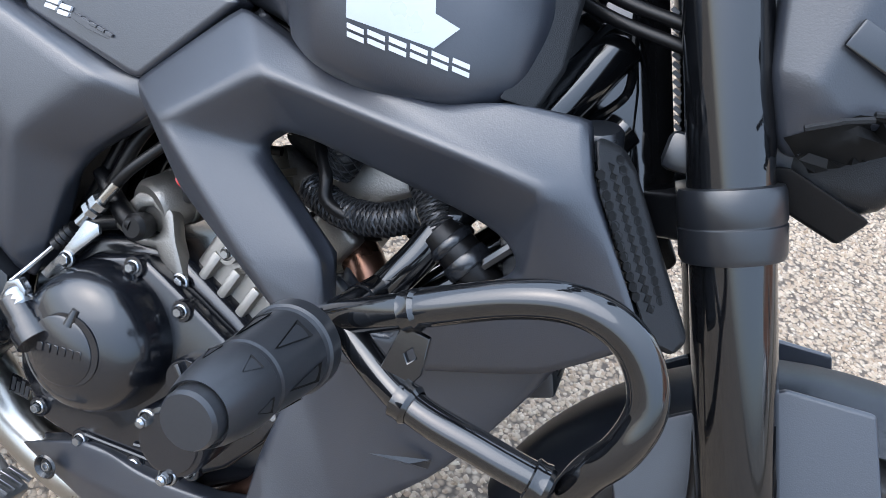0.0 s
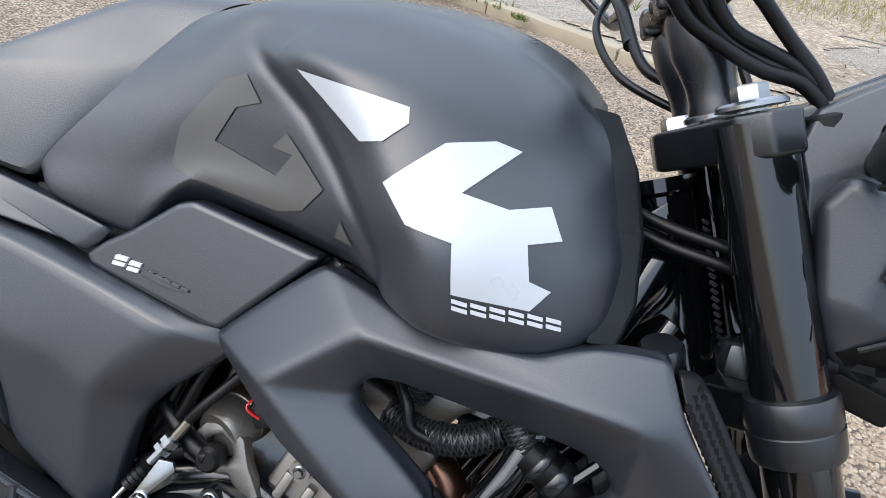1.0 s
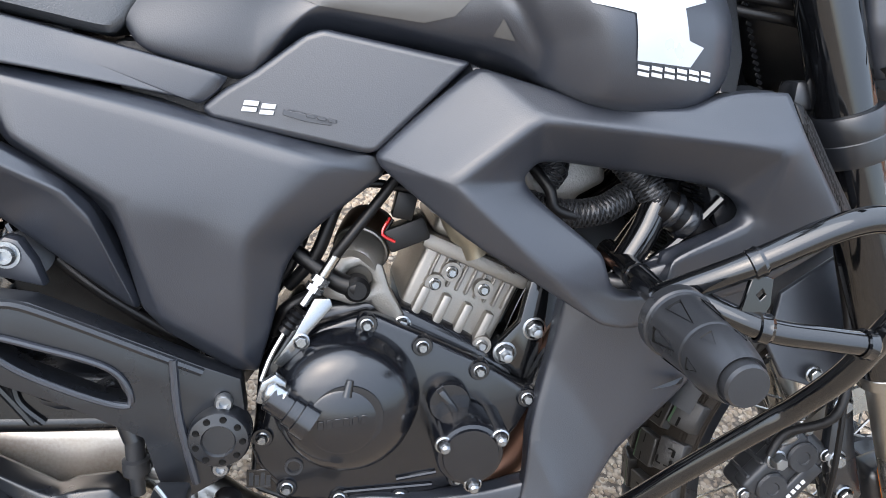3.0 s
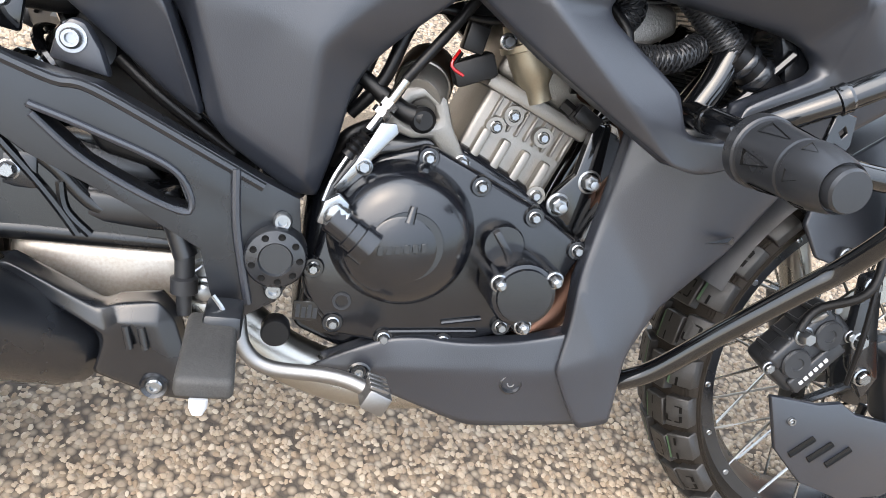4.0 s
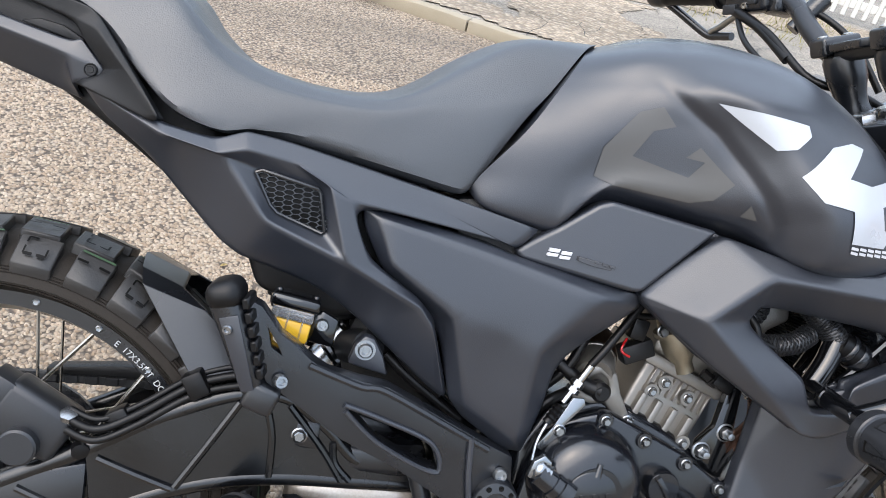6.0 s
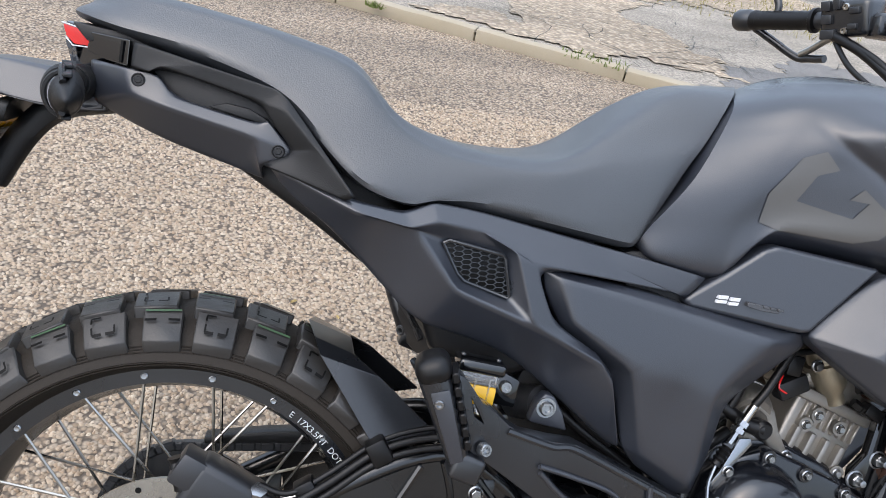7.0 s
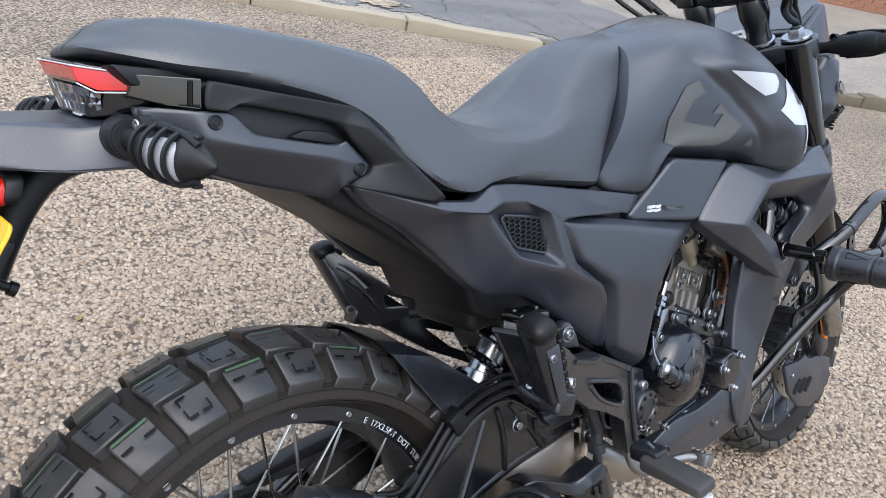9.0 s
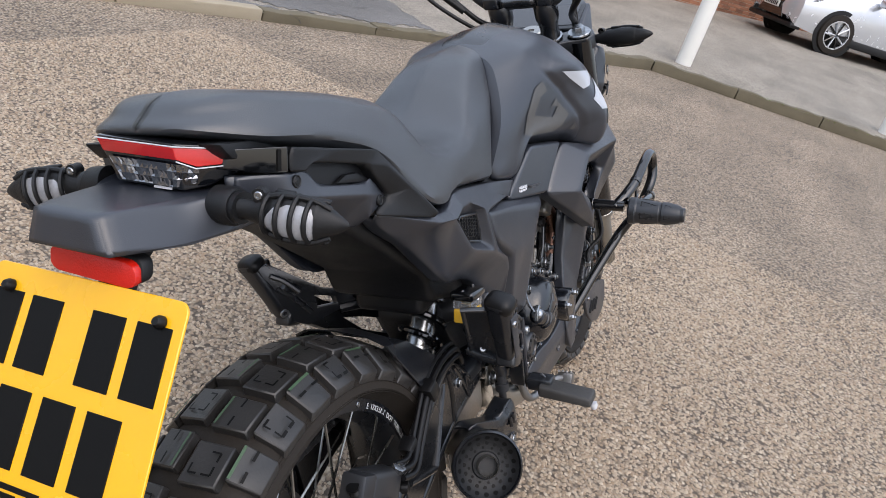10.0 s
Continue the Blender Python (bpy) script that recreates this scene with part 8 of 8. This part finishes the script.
for along, out, wide, n, tall in ((-8.25, -0.10, 0.20, 260, 0.10), (-7.55, -0.06, 0.05, 70, 0.045), (-7.75, 1.25, 0.25, 220, 0.12)):
    for i in range(n):
        x, y = off(random.gauss(along, wide * 0.6), random.gauss(out, wide * 0.3))
        c, a = Vector((x, y, rise(x))), random.uniform(0, 6.3)
        w = Vector((math.cos(a), math.sin(a), 0)) * random.uniform(0.003, 0.008)
        t = Vector((random.uniform(-0.04, 0.04), random.uniform(-0.04, 0.04), random.uniform(0.3, 1.0) * tall))
        moss_bm.faces.new([moss_bm.verts.new(v) for v in (c - w, c + w, c + t)])
tagged(part("kerb_weeds", moss_bm, MOSS), "moss and small weeds along the kerb", "weeds", kind="stuff")

DRY = material("dry_grass", (0.34, 0.26, 0.11), 0.9, spots=(0.16, 0.18, 0.05), scale=3)
gv, gf = [], []
random.seed(21)
for i in range(9000):
    o, u = random.choice(((random.uniform(-12.4, -4.2), random.uniform(2.6, 4.9)), (random.uniform(-11.5, -8.6), random.uniform(1.9, 2.6)), (random.uniform(-12.5, -9.0), random.uniform(0.3, 1.0)) if random.random() < 0.25 else (random.uniform(-12.0, -6.0), random.uniform(3.0, 4.9))))
    x, y = off(o, u)
    a, h = random.uniform(0, 6.3), random.uniform(0.02, 0.10)
    dx, dy = math.cos(a) * 0.004, math.sin(a) * 0.004
    k = len(gv)
    gv += [(x - dx, y - dy, 0.06), (x + dx, y + dy, 0.06), (x + random.uniform(-0.05, 0.05), y + random.uniform(-0.05, 0.05), 0.06 + h)]
    gf.append((k, k + 1, k + 2))
gm = bpy.data.meshes.new("grass")
gm.from_pydata(gv, [], gf)
gm.materials.append(DRY)
tagged(new("grass", gm), "straggly dry and green verge grass", "grass", kind="stuff")

WHITE_PAINT = material("white_gloss_paint", (0.74, 0.74, 0.71), 0.45, spots=(0.66, 0.65, 0.6), bump=0.1)
WDIR = Vector((0.862, -0.507, 0)).normalized()
WNOR = Vector((0.507, 0.862, 0)).normalized()
W0 = Vector((7.42, 6.78, 0.055))
WM = Matrix(((WDIR.x, WNOR.x, 0, W0.x), (WDIR.y, WNOR.y, 0, W0.y), (0, 0, 1, W0.z), (0, 0, 0, 1)))


def picket_panel(name, s0, s1, h, label, group):
    """A white picket panel between two places along the building line."""
    e = thing(name, label, "fence", WM, group)
    for z in (0.16, h - 0.22):
        part("rail", block(s0, s1, -0.02, 0.02, z, z + 0.09, 0.006, 1), WHITE_PAINT, e)
    x = s0 + 0.03
    while x < s1 - 0.05:
        part("picket", block(x, x + 0.055, -0.045, -0.022, 0.07, h, 0.008, 1), WHITE_PAINT, e)
        x += 0.115
    return e


picket_panel("picket_fence", -5.6, -2.9, 1.05, "white painted timber picket fence", "white pickets")
picket_panel("picket_gate", -2.75, -0.45, 1.2, "closed white painted picket gate", "white pickets")
picket_panel("picket_fence", -0.32, -0.02, 1.2, "short white picket infill beside brick wall", "white pickets")
gp = thing("gate_post", "round white painted gate post", "post", WM)
part("post", lathe([(0, 0), (0.085, 0), (0.085, 1.5), (0.07, 1.56), (0, 1.58)], (-0.38, 0, 0), (0, 0, 1), 24), WHITE_PAINT, gp)
for sx in (-6.0, -5.75):
    tp = thing("fence_post", "slim green painted steel fence post", "post", WM)
    part("post", lathe([(0, 0), (0.03, 0), (0.03, 1.4), (0, 1.42)], (sx, -0.3, 0), (0, 0, 1), 12), material("green_paint", (0.03, 0.12, 0.06), 0.5), tp)
for p in ((8.2, 0.62), (8.57, -1.61)):
    bo = thing("white_bollard", "white painted round steel bollard behind the kerb", "bollard", Matrix.Translation((p[0], p[1], 0.098)), "white bollards")
    part("post", lathe([(0, 0), (0.088, 0), (0.088, 0.885), (0.084, 0.897), (0.05, 0.915), (0, 0.922)], (0, 0, 0), (0, 0, 1), 32), WHITE_PAINT, bo)

# brick building with a grey framed door
MORTAR = material("mortar", (0.42, 0.37, 0.31), 0.9, bump=0.6, bump_scale=120, scale=8)
BRICK = material("red_brown_brick", (0.36, 0.155, 0.085), 0.85, spots=(0.27, 0.125, 0.075), bump=0.6, bump_scale=120, scale=9)
bt = BRICK.node_tree
info = bt.nodes.new("ShaderNodeObjectInfo")
hue = bt.nodes.new("ShaderNodeHueSaturation")
vr = bt.nodes.new("ShaderNodeMapRange")
vr.inputs["To Min"].default_value, vr.inputs["To Max"].default_value = 0.65, 1.35
bt.links.new(info.outputs["Random"], vr.inputs["Value"])
bt.links.new(vr.outputs["Result"], hue.inputs["Value"])
bsd = bt.nodes["Principled BSDF"]
src = bsd.inputs["Base Color"].links[0].from_socket
bt.links.new(src, hue.inputs["Color"])
bt.links.new(hue.outputs["Color"], bsd.inputs["Base Color"])
DOOR0, DOOR1 = 1.02, 2.1
house = thing("wall_north", "red-brown brick building wall with pale mortar", "wall", WM, kind="structure")
for s0, s1, z0, z1 in ((0.0, DOOR0, 0, 4.2), (DOOR1, 6.6, 0, 4.2), (DOOR0, DOOR1, 2.1, 4.2)):
    part("wall_core", block(s0, s1, 0.008, 0.25, z0, z1, 0, 1), MORTAR, house)
part("wall_plinth", block(-0.02, DOOR0, -0.015, 0.008, 0, 0.12, 0.003, 1), BRICK, house)
door = thing("door_1", "grey metal framed glazed door", "door", WM, kind="structure")
FRAME_GREY = material("grey_powder_coat", (0.30, 0.33, 0.36), 0.4)
for x0, x1, z0, z1 in ((DOOR0, DOOR0 + 0.08, 0.0, 2.1), (DOOR1 - 0.08, DOOR1, 0, 2.1), (DOOR0 + 0.08, DOOR1 - 0.08, 2.02, 2.1), (DOOR0 + 0.08, DOOR1 - 0.08, 0.0, 0.1)):
    part("door_frame", block(x0, x1, -0.01, 0.09, z0, z1, 0.004, 1), FRAME_GREY, door)
part("pane", block(DOOR0 + 0.08, DOOR1 - 0.08, 0.04, 0.052, 0.1, 2.02, 0, 1), SMOKE, door)
brick_bm = block(0.0, 0.215, -0.004, 0.03, 0.0, 0.065, 0.003, 1)
brick_me = bpy.data.meshes.new("brick")
brick_bm.to_mesh(brick_me)
brick_bm.free()
brick_me.materials.append(BRICK)
count = 0
rest_v, rest_f = [], []
for row in range(34):
    s = -0.11 if row % 2 else 0.0
    while s < 6.4:
        z = 0.125 + row * 0.075
        a, b = max(s, 0.0), s + 0.215
        inside_door = b > DOOR0 and a < DOOR1 and z < 2.1
        near = s < 1.0 or (2.1 < s < 4.4 and row < 12)
        if not inside_door and s >= -0.001:
            if near and count < 290:
                ob = new("brick", brick_me)
                ob.parent = house
                ob.location = (s, 0, z)
                count += 1
            else:
                k = len(rest_v)
                rest_v += [(s, -0.004, z), (b, -0.004, z), (b, -0.004, z + 0.065), (s, -0.004, z + 0.065), (s, 0.01, z), (b, 0.01, z), (b, 0.01, z + 0.065), (s, 0.01, z + 0.065)]
                rest_f += [(k, k + 1, k + 2, k + 3), (k, k + 4, k + 5, k + 1), (k + 3, k + 2, k + 6, k + 7), (k, k + 3, k + 7, k + 4), (k + 1, k + 5, k + 6, k + 2)]
        s += 0.225
rm = bpy.data.meshes.new("far_bricks")
rm.from_pydata(rest_v, [], rest_f)
rm.materials.append(BRICK)
fb = new("far_bricks", rm)
fb.parent = house
tagged(fb, kind="stuff")

# the building steps forward further along, behind the parked car
W2 = Matrix(((0.819, 0.574, 0, 13.2), (-0.574, 0.819, 0, 3.5), (0, 0, 1, 0.10), (0, 0, 0, 1)))
house2 = thing("wall_east", "red-brown brick wall behind the parked car", "wall", W2, kind="structure")
for s0, s1, z0, z1 in ((0, 0.55, -0.3, 4.2), (2.25, 12.0, -0.3, 4.2), (0.55, 2.25, -0.3, 0.42), (0.55, 2.25, 1.65, 4.2)):
    part("wall_core", block(s0, s1, 0.008, 0.25, z0, z1, 0, 1), MORTAR, house2)
window = thing("window_1", "white framed window with a sloping brick sill", "window", W2, kind="structure")
for x0, x1, z0, z1 in ((0.56, 0.64, 0.43, 1.64), (2.16, 2.24, 0.43, 1.64), (1.37, 1.43, 0.51, 1.56), (0.64, 2.16, 0.43, 0.51), (0.64, 2.16, 1.56, 1.64)):
    part("window_frame", block(x0, x1, 0.02, 0.09, z0, z1, 0.004, 1), WHITE_PAINT, window)
for x0, x1 in ((0.64, 1.37), (1.43, 2.16)):
    part("pane", block(x0, x1, 0.05, 0.062, 0.51, 1.56, 0, 1), SMOKE, window)
part("window_sill", slab([(-0.05, 0.355), (0.015, 0.355), (0.06, 0.42), (0.015, 0.425)], 0, 1.76, 0.003, 1), BRICK, window).matrix_local = Matrix(((0, 1, 0, 0.52), (1, 0, 0, 0), (0, 0, 1, 0), (0, 0, 0, 1)))
part("wall_return", block(-0.25, -0.002, 0.0, 3.5, -0.3, 4.2, 0, 1), BRICK, house2)
count = 0
rest_v, rest_f = [], []
for row in range(-2, 40):
    s = -0.11 if row % 2 else 0.0
    while s < 11.7:
        z = 0.03 + row * 0.075
        if s >= -0.001 and not (s + 0.215 > 0.55 and s < 2.25 and 0.34 < z < 1.65):
            if 1.0 < s < 7.5 and 0 <= row < 10 and count < 290:
                ob = new("brick", brick_me)
                ob.parent = house2
                ob.location = (s, 0, z)
                count += 1
            else:
                k, e = len(rest_v), s + 0.215
                rest_v += [(s, -0.004, z), (e, -0.004, z), (e, -0.004, z + 0.065), (s, -0.004, z + 0.065), (s, 0.01, z), (e, 0.01, z), (e, 0.01, z + 0.065), (s, 0.01, z + 0.065)]
                rest_f += [(k, k + 1, k + 2, k + 3), (k, k + 4, k + 5, k + 1), (k + 3, k + 2, k + 6, k + 7), (k, k + 3, k + 7, k + 4), (k + 1, k + 5, k + 6, k + 2)]
        s += 0.225
rm = bpy.data.meshes.new("far_bricks")
rm.from_pydata(rest_v, [], rest_f)
rm.materials.append(BRICK)
fb = new("far_bricks", rm)
fb.parent = house2
tagged(fb, kind="stuff")

# parked silver car
SILVER = material("silver_car_paint", (0.55, 0.57, 0.60), 0.25, 0.6, coat=0.8, vary=0.03, rough_vary=0.03)
CARM = Matrix.Translation((15.56, 0.14, 0.327)) @ pose(0, 0, 0, 0, 0, -58.4)
car = thing("car", "parked silver sport utility car", "car", CARM)
# x runs back from the nose, y across, z up
def car_skin(sections, n):
    b = bmesh.new()
    rings = []
    for x, prof in sections:
        rings.append([b.verts.new((x, y, z)) for y, z in spline2(prof, n)])
    for a, c in zip(rings, rings[1:]):
        for k in range(n - 1):
            b.faces.new((a[k], a[k + 1], c[k + 1], c[k]))
    b.faces.new(rings[0])
    b.faces.new(rings[-1][::-1])
    return b
def spline2(prof, n):
    return [(p.x, p.y) for p in spline([(y, z, 0) for y, z in prof], n)]
def hull(w, zb, zs, zt, wt):
    return [(-w, zb), (-w * 1.02, (zb + zs) / 2), (-w * 0.98, zs), (-wt, zt), (0, zt * 1.012), (wt, zt), (w * 0.98, zs), (w * 1.02, (zb + zs) / 2), (w, zb)]
part("body", car_skin([(0.0, hull(0.66, 0.42, 0.66, 0.80, 0.5)), (0.10, hull(0.80, 0.30, 0.74, 0.92, 0.62)), (0.45, hull(0.90, 0.26, 0.86, 1.02, 0.72)), (1.15, hull(0.92, 0.26, 0.95, 1.09, 0.76)), (1.35, hull(0.92, 0.26, 0.98, 1.14, 0.74)), (2.0, hull(0.92, 0.26, 1.0, 1.58, 0.60)), (2.6, hull(0.92, 0.26, 1.0, 1.64, 0.60)), (3.6, hull(0.92, 0.26, 1.0, 1.60, 0.58)), (4.4, hull(0.90, 0.32, 1.0, 1.2, 0.70)), (4.6, hull(0.82, 0.4, 0.95, 1.05, 0.66))], 33), SILVER, car)
part("grille", shell([(-0.012, -0.42, 0.80), (-0.012, 0.42, 0.80), (-0.015, 0.30, 0.58), (-0.005, 0.46, 0.36), (-0.005, -0.46, 0.36), (-0.015, -0.30, 0.58)], [(0, 1, 2, 5), (5, 2, 3, 4)], 0.05, 0.01, 2, (1, 0, 0)), GLOSS, car, "black spindle grille")
cp = part("number_plate", block(-0.05, -0.03, -0.26, 0.26, 0.50, 0.61, 0.004, 1), WHITE_PAINT, car)
for k in range(7):
    part("plate_bar", block(-0.053, -0.049, -0.21 + k * 0.062, -0.17 + k * 0.062, 0.52, 0.59, 0, 1), INK_AND_SHADE, cp)
for sgn in (-1, 1):
    lampc = part("headlamp", shell([(0.02, sgn * 0.50, 0.78), (0.10, sgn * 0.72, 0.82), (0.42, sgn * 0.90, 0.88), (0.30, sgn * 0.90, 0.80), (0.06, sgn * 0.72, 0.72)], [(0, 1, 2, 3, 4)], 0.03, 0.006, 2, (0.6, -sgn * 0.6, 0)), CLEAR, car, "clear headlamp")
    part("lamp_inner", shell([(0.07, sgn * 0.52, 0.775), (0.13, sgn * 0.70, 0.80), (0.40, sgn * 0.87, 0.86), (0.30, sgn * 0.87, 0.80), (0.10, sgn * 0.70, 0.73)], [(0, 1, 2, 3, 4)], 0.02, 0.002, 1, (0.6, -sgn * 0.6, 0)), STEEL, lampc)
    part("fog_lamp", lathe([(0, 0), (0.05, 0), (0.05, 0.02), (0, 0.025)], (0.03, sgn * 0.64, 0.42), (-0.9, sgn * 0.4, 0), 18), CLEAR, car)
    part("side_glass", shell([(1.50, sgn * 0.885, 1.04), (2.05, sgn * 0.72, 1.50), (3.5, sgn * 0.70, 1.52), (3.9, sgn * 0.89, 1.06)], [(0, 1, 2, 3)], 0.02, 0.004, 1, (0, -sgn, 0)), SMOKE, car)
    part("door_mirror", block(1.42, 1.55, sgn * 0.92 - 0.02, sgn * 1.12 + 0.02, 1.02, 1.16, 0.03, 3) if sgn > 0 else block(1.42, 1.55, -1.14, -0.90, 1.02, 1.16, 0.03, 3), SILVER, car)
    part("sill", block(0.9, 3.5, min(sgn * 0.90, sgn * 0.95), max(sgn * 0.90, sgn * 0.95), 0.22, 0.36, 0.02, 2), TRIM, car)
    for wx in (0.88, 3.55):
        part("wheel_arch", lathe([(0.37, -0.02), (0.43, -0.01), (0.43, 0.012), (0.36, 0.014)], (wx, sgn * 0.915, 0.36), (0, sgn, 0), 32), TRIM, car)
        tyre_c = part("tyre", lathe([(0.22, -0.1), (0.34, -0.1), (0.36, -0.06), (0.36, 0.06), (0.34, 0.1), (0.25, 0.105)], (wx, sgn * 0.86, 0.36), (0, sgn, 0), 40), RUBBER, car)
        # A black disc paints the shade behind the spokes.
        part("well", lathe([(0.25, 0.06), (0, 0.05)], (wx, sgn * 0.86, 0.36), (0, sgn, 0), 32), INK_AND_SHADE, tyre_c)
        part("rim_ring", lathe([(0.255, 0.08), (0.255, 0.108), (0.235, 0.108), (0.23, 0.08)], (wx, sgn * 0.86, 0.36), (0, sgn, 0), 40), SILVER, tyre_c)
        for k in range(10):
            a = 2 * math.pi * k / 10
            part("rim_spoke", tube([(wx + 0.03 * math.cos(a), sgn * 0.95, 0.36 + 0.03 * math.sin(a)), (wx + 0.24 * math.cos(a + 0.08), sgn * 0.96, 0.36 + 0.24 * math.sin(a + 0.08))], 0.018, 3, 6, straight=True), SILVER if k % 2 else GLOSS, tyre_c)
part("windscreen", shell([(1.30, -0.74, 1.13), (1.30, 0.74, 1.13), (1.98, 0.60, 1.57), (1.98, -0.60, 1.57)], [(0, 1, 2, 3)], 0.02, 0.004, 1, (0.4, 0, -0.6)), SMOKE, car)
part("bumper", block(0.02, 0.25, -0.80, 0.80, 0.24, 0.33, 0.03, 2), TRIM, car)

# ---- loose chips bedded in the yard ----
rng = np.random.default_rng(7)
def chips(x0, x1, y0, y1, per_m2, lo, hi):
    n = int((x1 - x0) * (y1 - y0) * per_m2)
    c = np.c_[rng.uniform(x0, x1, n), rng.uniform(y0, y1, n), np.zeros(n)]
    size = rng.uniform(lo, hi, n)[:, None, None]
    base = np.array([(1, 0, 0), (0.4, 0.9, 0), (-0.6, 0.75, 0), (-1, -0.1, 0), (-0.35, -0.9, 0), (0.6, -0.8, 0), (0.45, 0.1, 0.62), (-0.25, 0.35, 0.7), (-0.15, -0.4, 0.6)], float)
    v = base[None] * (1 + rng.uniform(-0.28, 0.28, (n, 9, 1)))
    v[:, :, 2] *= rng.uniform(0.8, 1.6, (n, 1))
    a = rng.uniform(0, 2 * np.pi, n)
    st = rng.uniform(0.65, 1.0, n)
    x = v[:, :, 0] * np.cos(a)[:, None] - v[:, :, 1] * st[:, None] * np.sin(a)[:, None]
    y = v[:, :, 0] * np.sin(a)[:, None] + v[:, :, 1] * st[:, None] * np.cos(a)[:, None]
    z = v[:, :, 2] + x * rng.uniform(-0.25, 0.25, n)[:, None]
    p = np.stack([x, y, z], 2) * size + c[:, None] - np.array([0, 0, 0.0008])
    f = np.array([(0, 1, 6), (1, 7, 6), (1, 2, 7), (2, 3, 7), (3, 8, 7), (3, 4, 8), (4, 5, 8), (5, 6, 8), (5, 0, 6), (6, 7, 8)])
    return p.reshape(-1, 3), (f[None] + 9 * np.arange(n)[:, None, None]).reshape(-1, 3)


pieces = [chips(-0.35, 2.1, -0.35, 1.25, 11500, 0.0035, 0.0068), chips(-1.1, 2.9, 1.25, 2.7, 6500, 0.004, 0.0072), chips(-1.1, -0.35, -0.35, 1.25, 6500, 0.004, 0.0072), chips(0.3, 2.9, -1.3, -0.35, 6500, 0.004, 0.0072), chips(2.1, 2.9, -0.35, 1.25, 6500, 0.004, 0.0072)]
cv, cf, k = [], [], 0
for v, f in pieces:
    cv.append(v)
    cf.append(f + k)
    k += len(v)
cv, cf = np.concatenate(cv), np.concatenate(cf)
cm = bpy.data.meshes.new("gravel_chips")
cm.vertices.add(len(cv))
cm.vertices.foreach_set("co", cv.astype(np.float32).ravel())
cm.loops.add(cf.size)
cm.loops.foreach_set("vertex_index", cf.astype(np.int32).ravel())
cm.polygons.add(len(cf))
cm.polygons.foreach_set("loop_start", np.arange(0, cf.size, 3, dtype=np.int32))
cm.update(calc_edges=True)
CHIP = bpy.data.materials.new("gravel_chip")
CHIP.use_nodes = True
ct = CHIP.node_tree
geo = ct.nodes.new("ShaderNodeNewGeometry")
cr = ct.nodes.new("ShaderNodeValToRGB")
ce = cr.color_ramp.elements
ce[0].position, ce[0].color = 0.0, (*STONES[0], 1)
ce[1].position, ce[1].color = 1.0, (*STONES[-1], 1)
for i, c in enumerate(STONES[1:-1]):
    ce.new((i + 1) / 5).color = (*c, 1)
ct.links.new(geo.outputs["Random Per Island"], cr.inputs[0])
cn = ct.nodes.new("ShaderNodeTexNoise")
cn.inputs["Scale"].default_value, cn.inputs["Detail"].default_value = 450, 4
cco = ct.nodes.new("ShaderNodeTexCoord")
ct.links.new(cco.outputs["Object"], cn.inputs["Vector"])
cmx = ct.nodes.new("ShaderNodeMix")
cmx.data_type, cmx.blend_type = "RGBA", "MULTIPLY"
cmx.inputs["Factor"].default_value = 0.45
cmr = ct.nodes.new("ShaderNodeMapRange")
cmr.inputs["To Min"].default_value, cmr.inputs["To Max"].default_value = 0.55, 1.45
ct.links.new(cn.outputs["Fac"], cmr.inputs["Value"])
ct.links.new(cr.outputs[0], cmx.inputs["A"])
ct.links.new(cmr.outputs["Result"], cmx.inputs["B"])
ct.links.new(cmx.outputs["Result"], ct.nodes["Principled BSDF"].inputs["Base Color"])
ct.nodes["Principled BSDF"].inputs["Roughness"].default_value = 0.75
cm.materials.append(CHIP)
tagged(new("gravel_chips", cm), "loose beige and pinkish stone chips", "gravel", kind="stuff")

# a few fallen leaf scraps on the gravel
LEAF = material("dry_yellow_leaf", (0.55, 0.40, 0.14), 0.7, spots=(0.42, 0.33, 0.17), scale=120)
LEAVES = [(0.10, 1.07, 30, 0.011), (0.21, 1.02, 110, 0.008)]
for x, y, turn, size in LEAVES:
    b = bmesh.new()
    rim = [(-1.0, 0.0, 0.10), (-0.4, 0.45, 0.32), (0.4, 0.40, 0.42), (1.0, 0.0, 0.30), (0.4, -0.42, 0.45), (-0.4, -0.48, 0.30)]
    mid = [b.verts.new((u * 0.55, 0, 0.12)) for u in (-1, 0, 1)]
    out = [b.verts.new(q) for q in rim]
    for f in ((out[0], mid[0], out[1]), (out[1], mid[0], mid[1], out[2]), (out[2], mid[1], mid[2]), (out[2], mid[2], out[3]), (out[3], mid[2], out[4]), (out[4], mid[2], mid[1], out[5]), (out[5], mid[1], mid[0]), (out[5], mid[0], out[0])):
        b.faces.new(f)
    bmesh.ops.solidify(b, geom=b.faces[:], thickness=0.06)
    bmesh.ops.transform(b, matrix=Matrix.Translation((x, y, 0.004)) @ pose(0, 0, 0, 0, 0, turn) @ Matrix.Scale(size, 4), verts=b.verts)
    tagged(part("leaf", b, LEAF), "curled dry yellow leaf scrap on gravel", "leaf", group="fallen leaves")
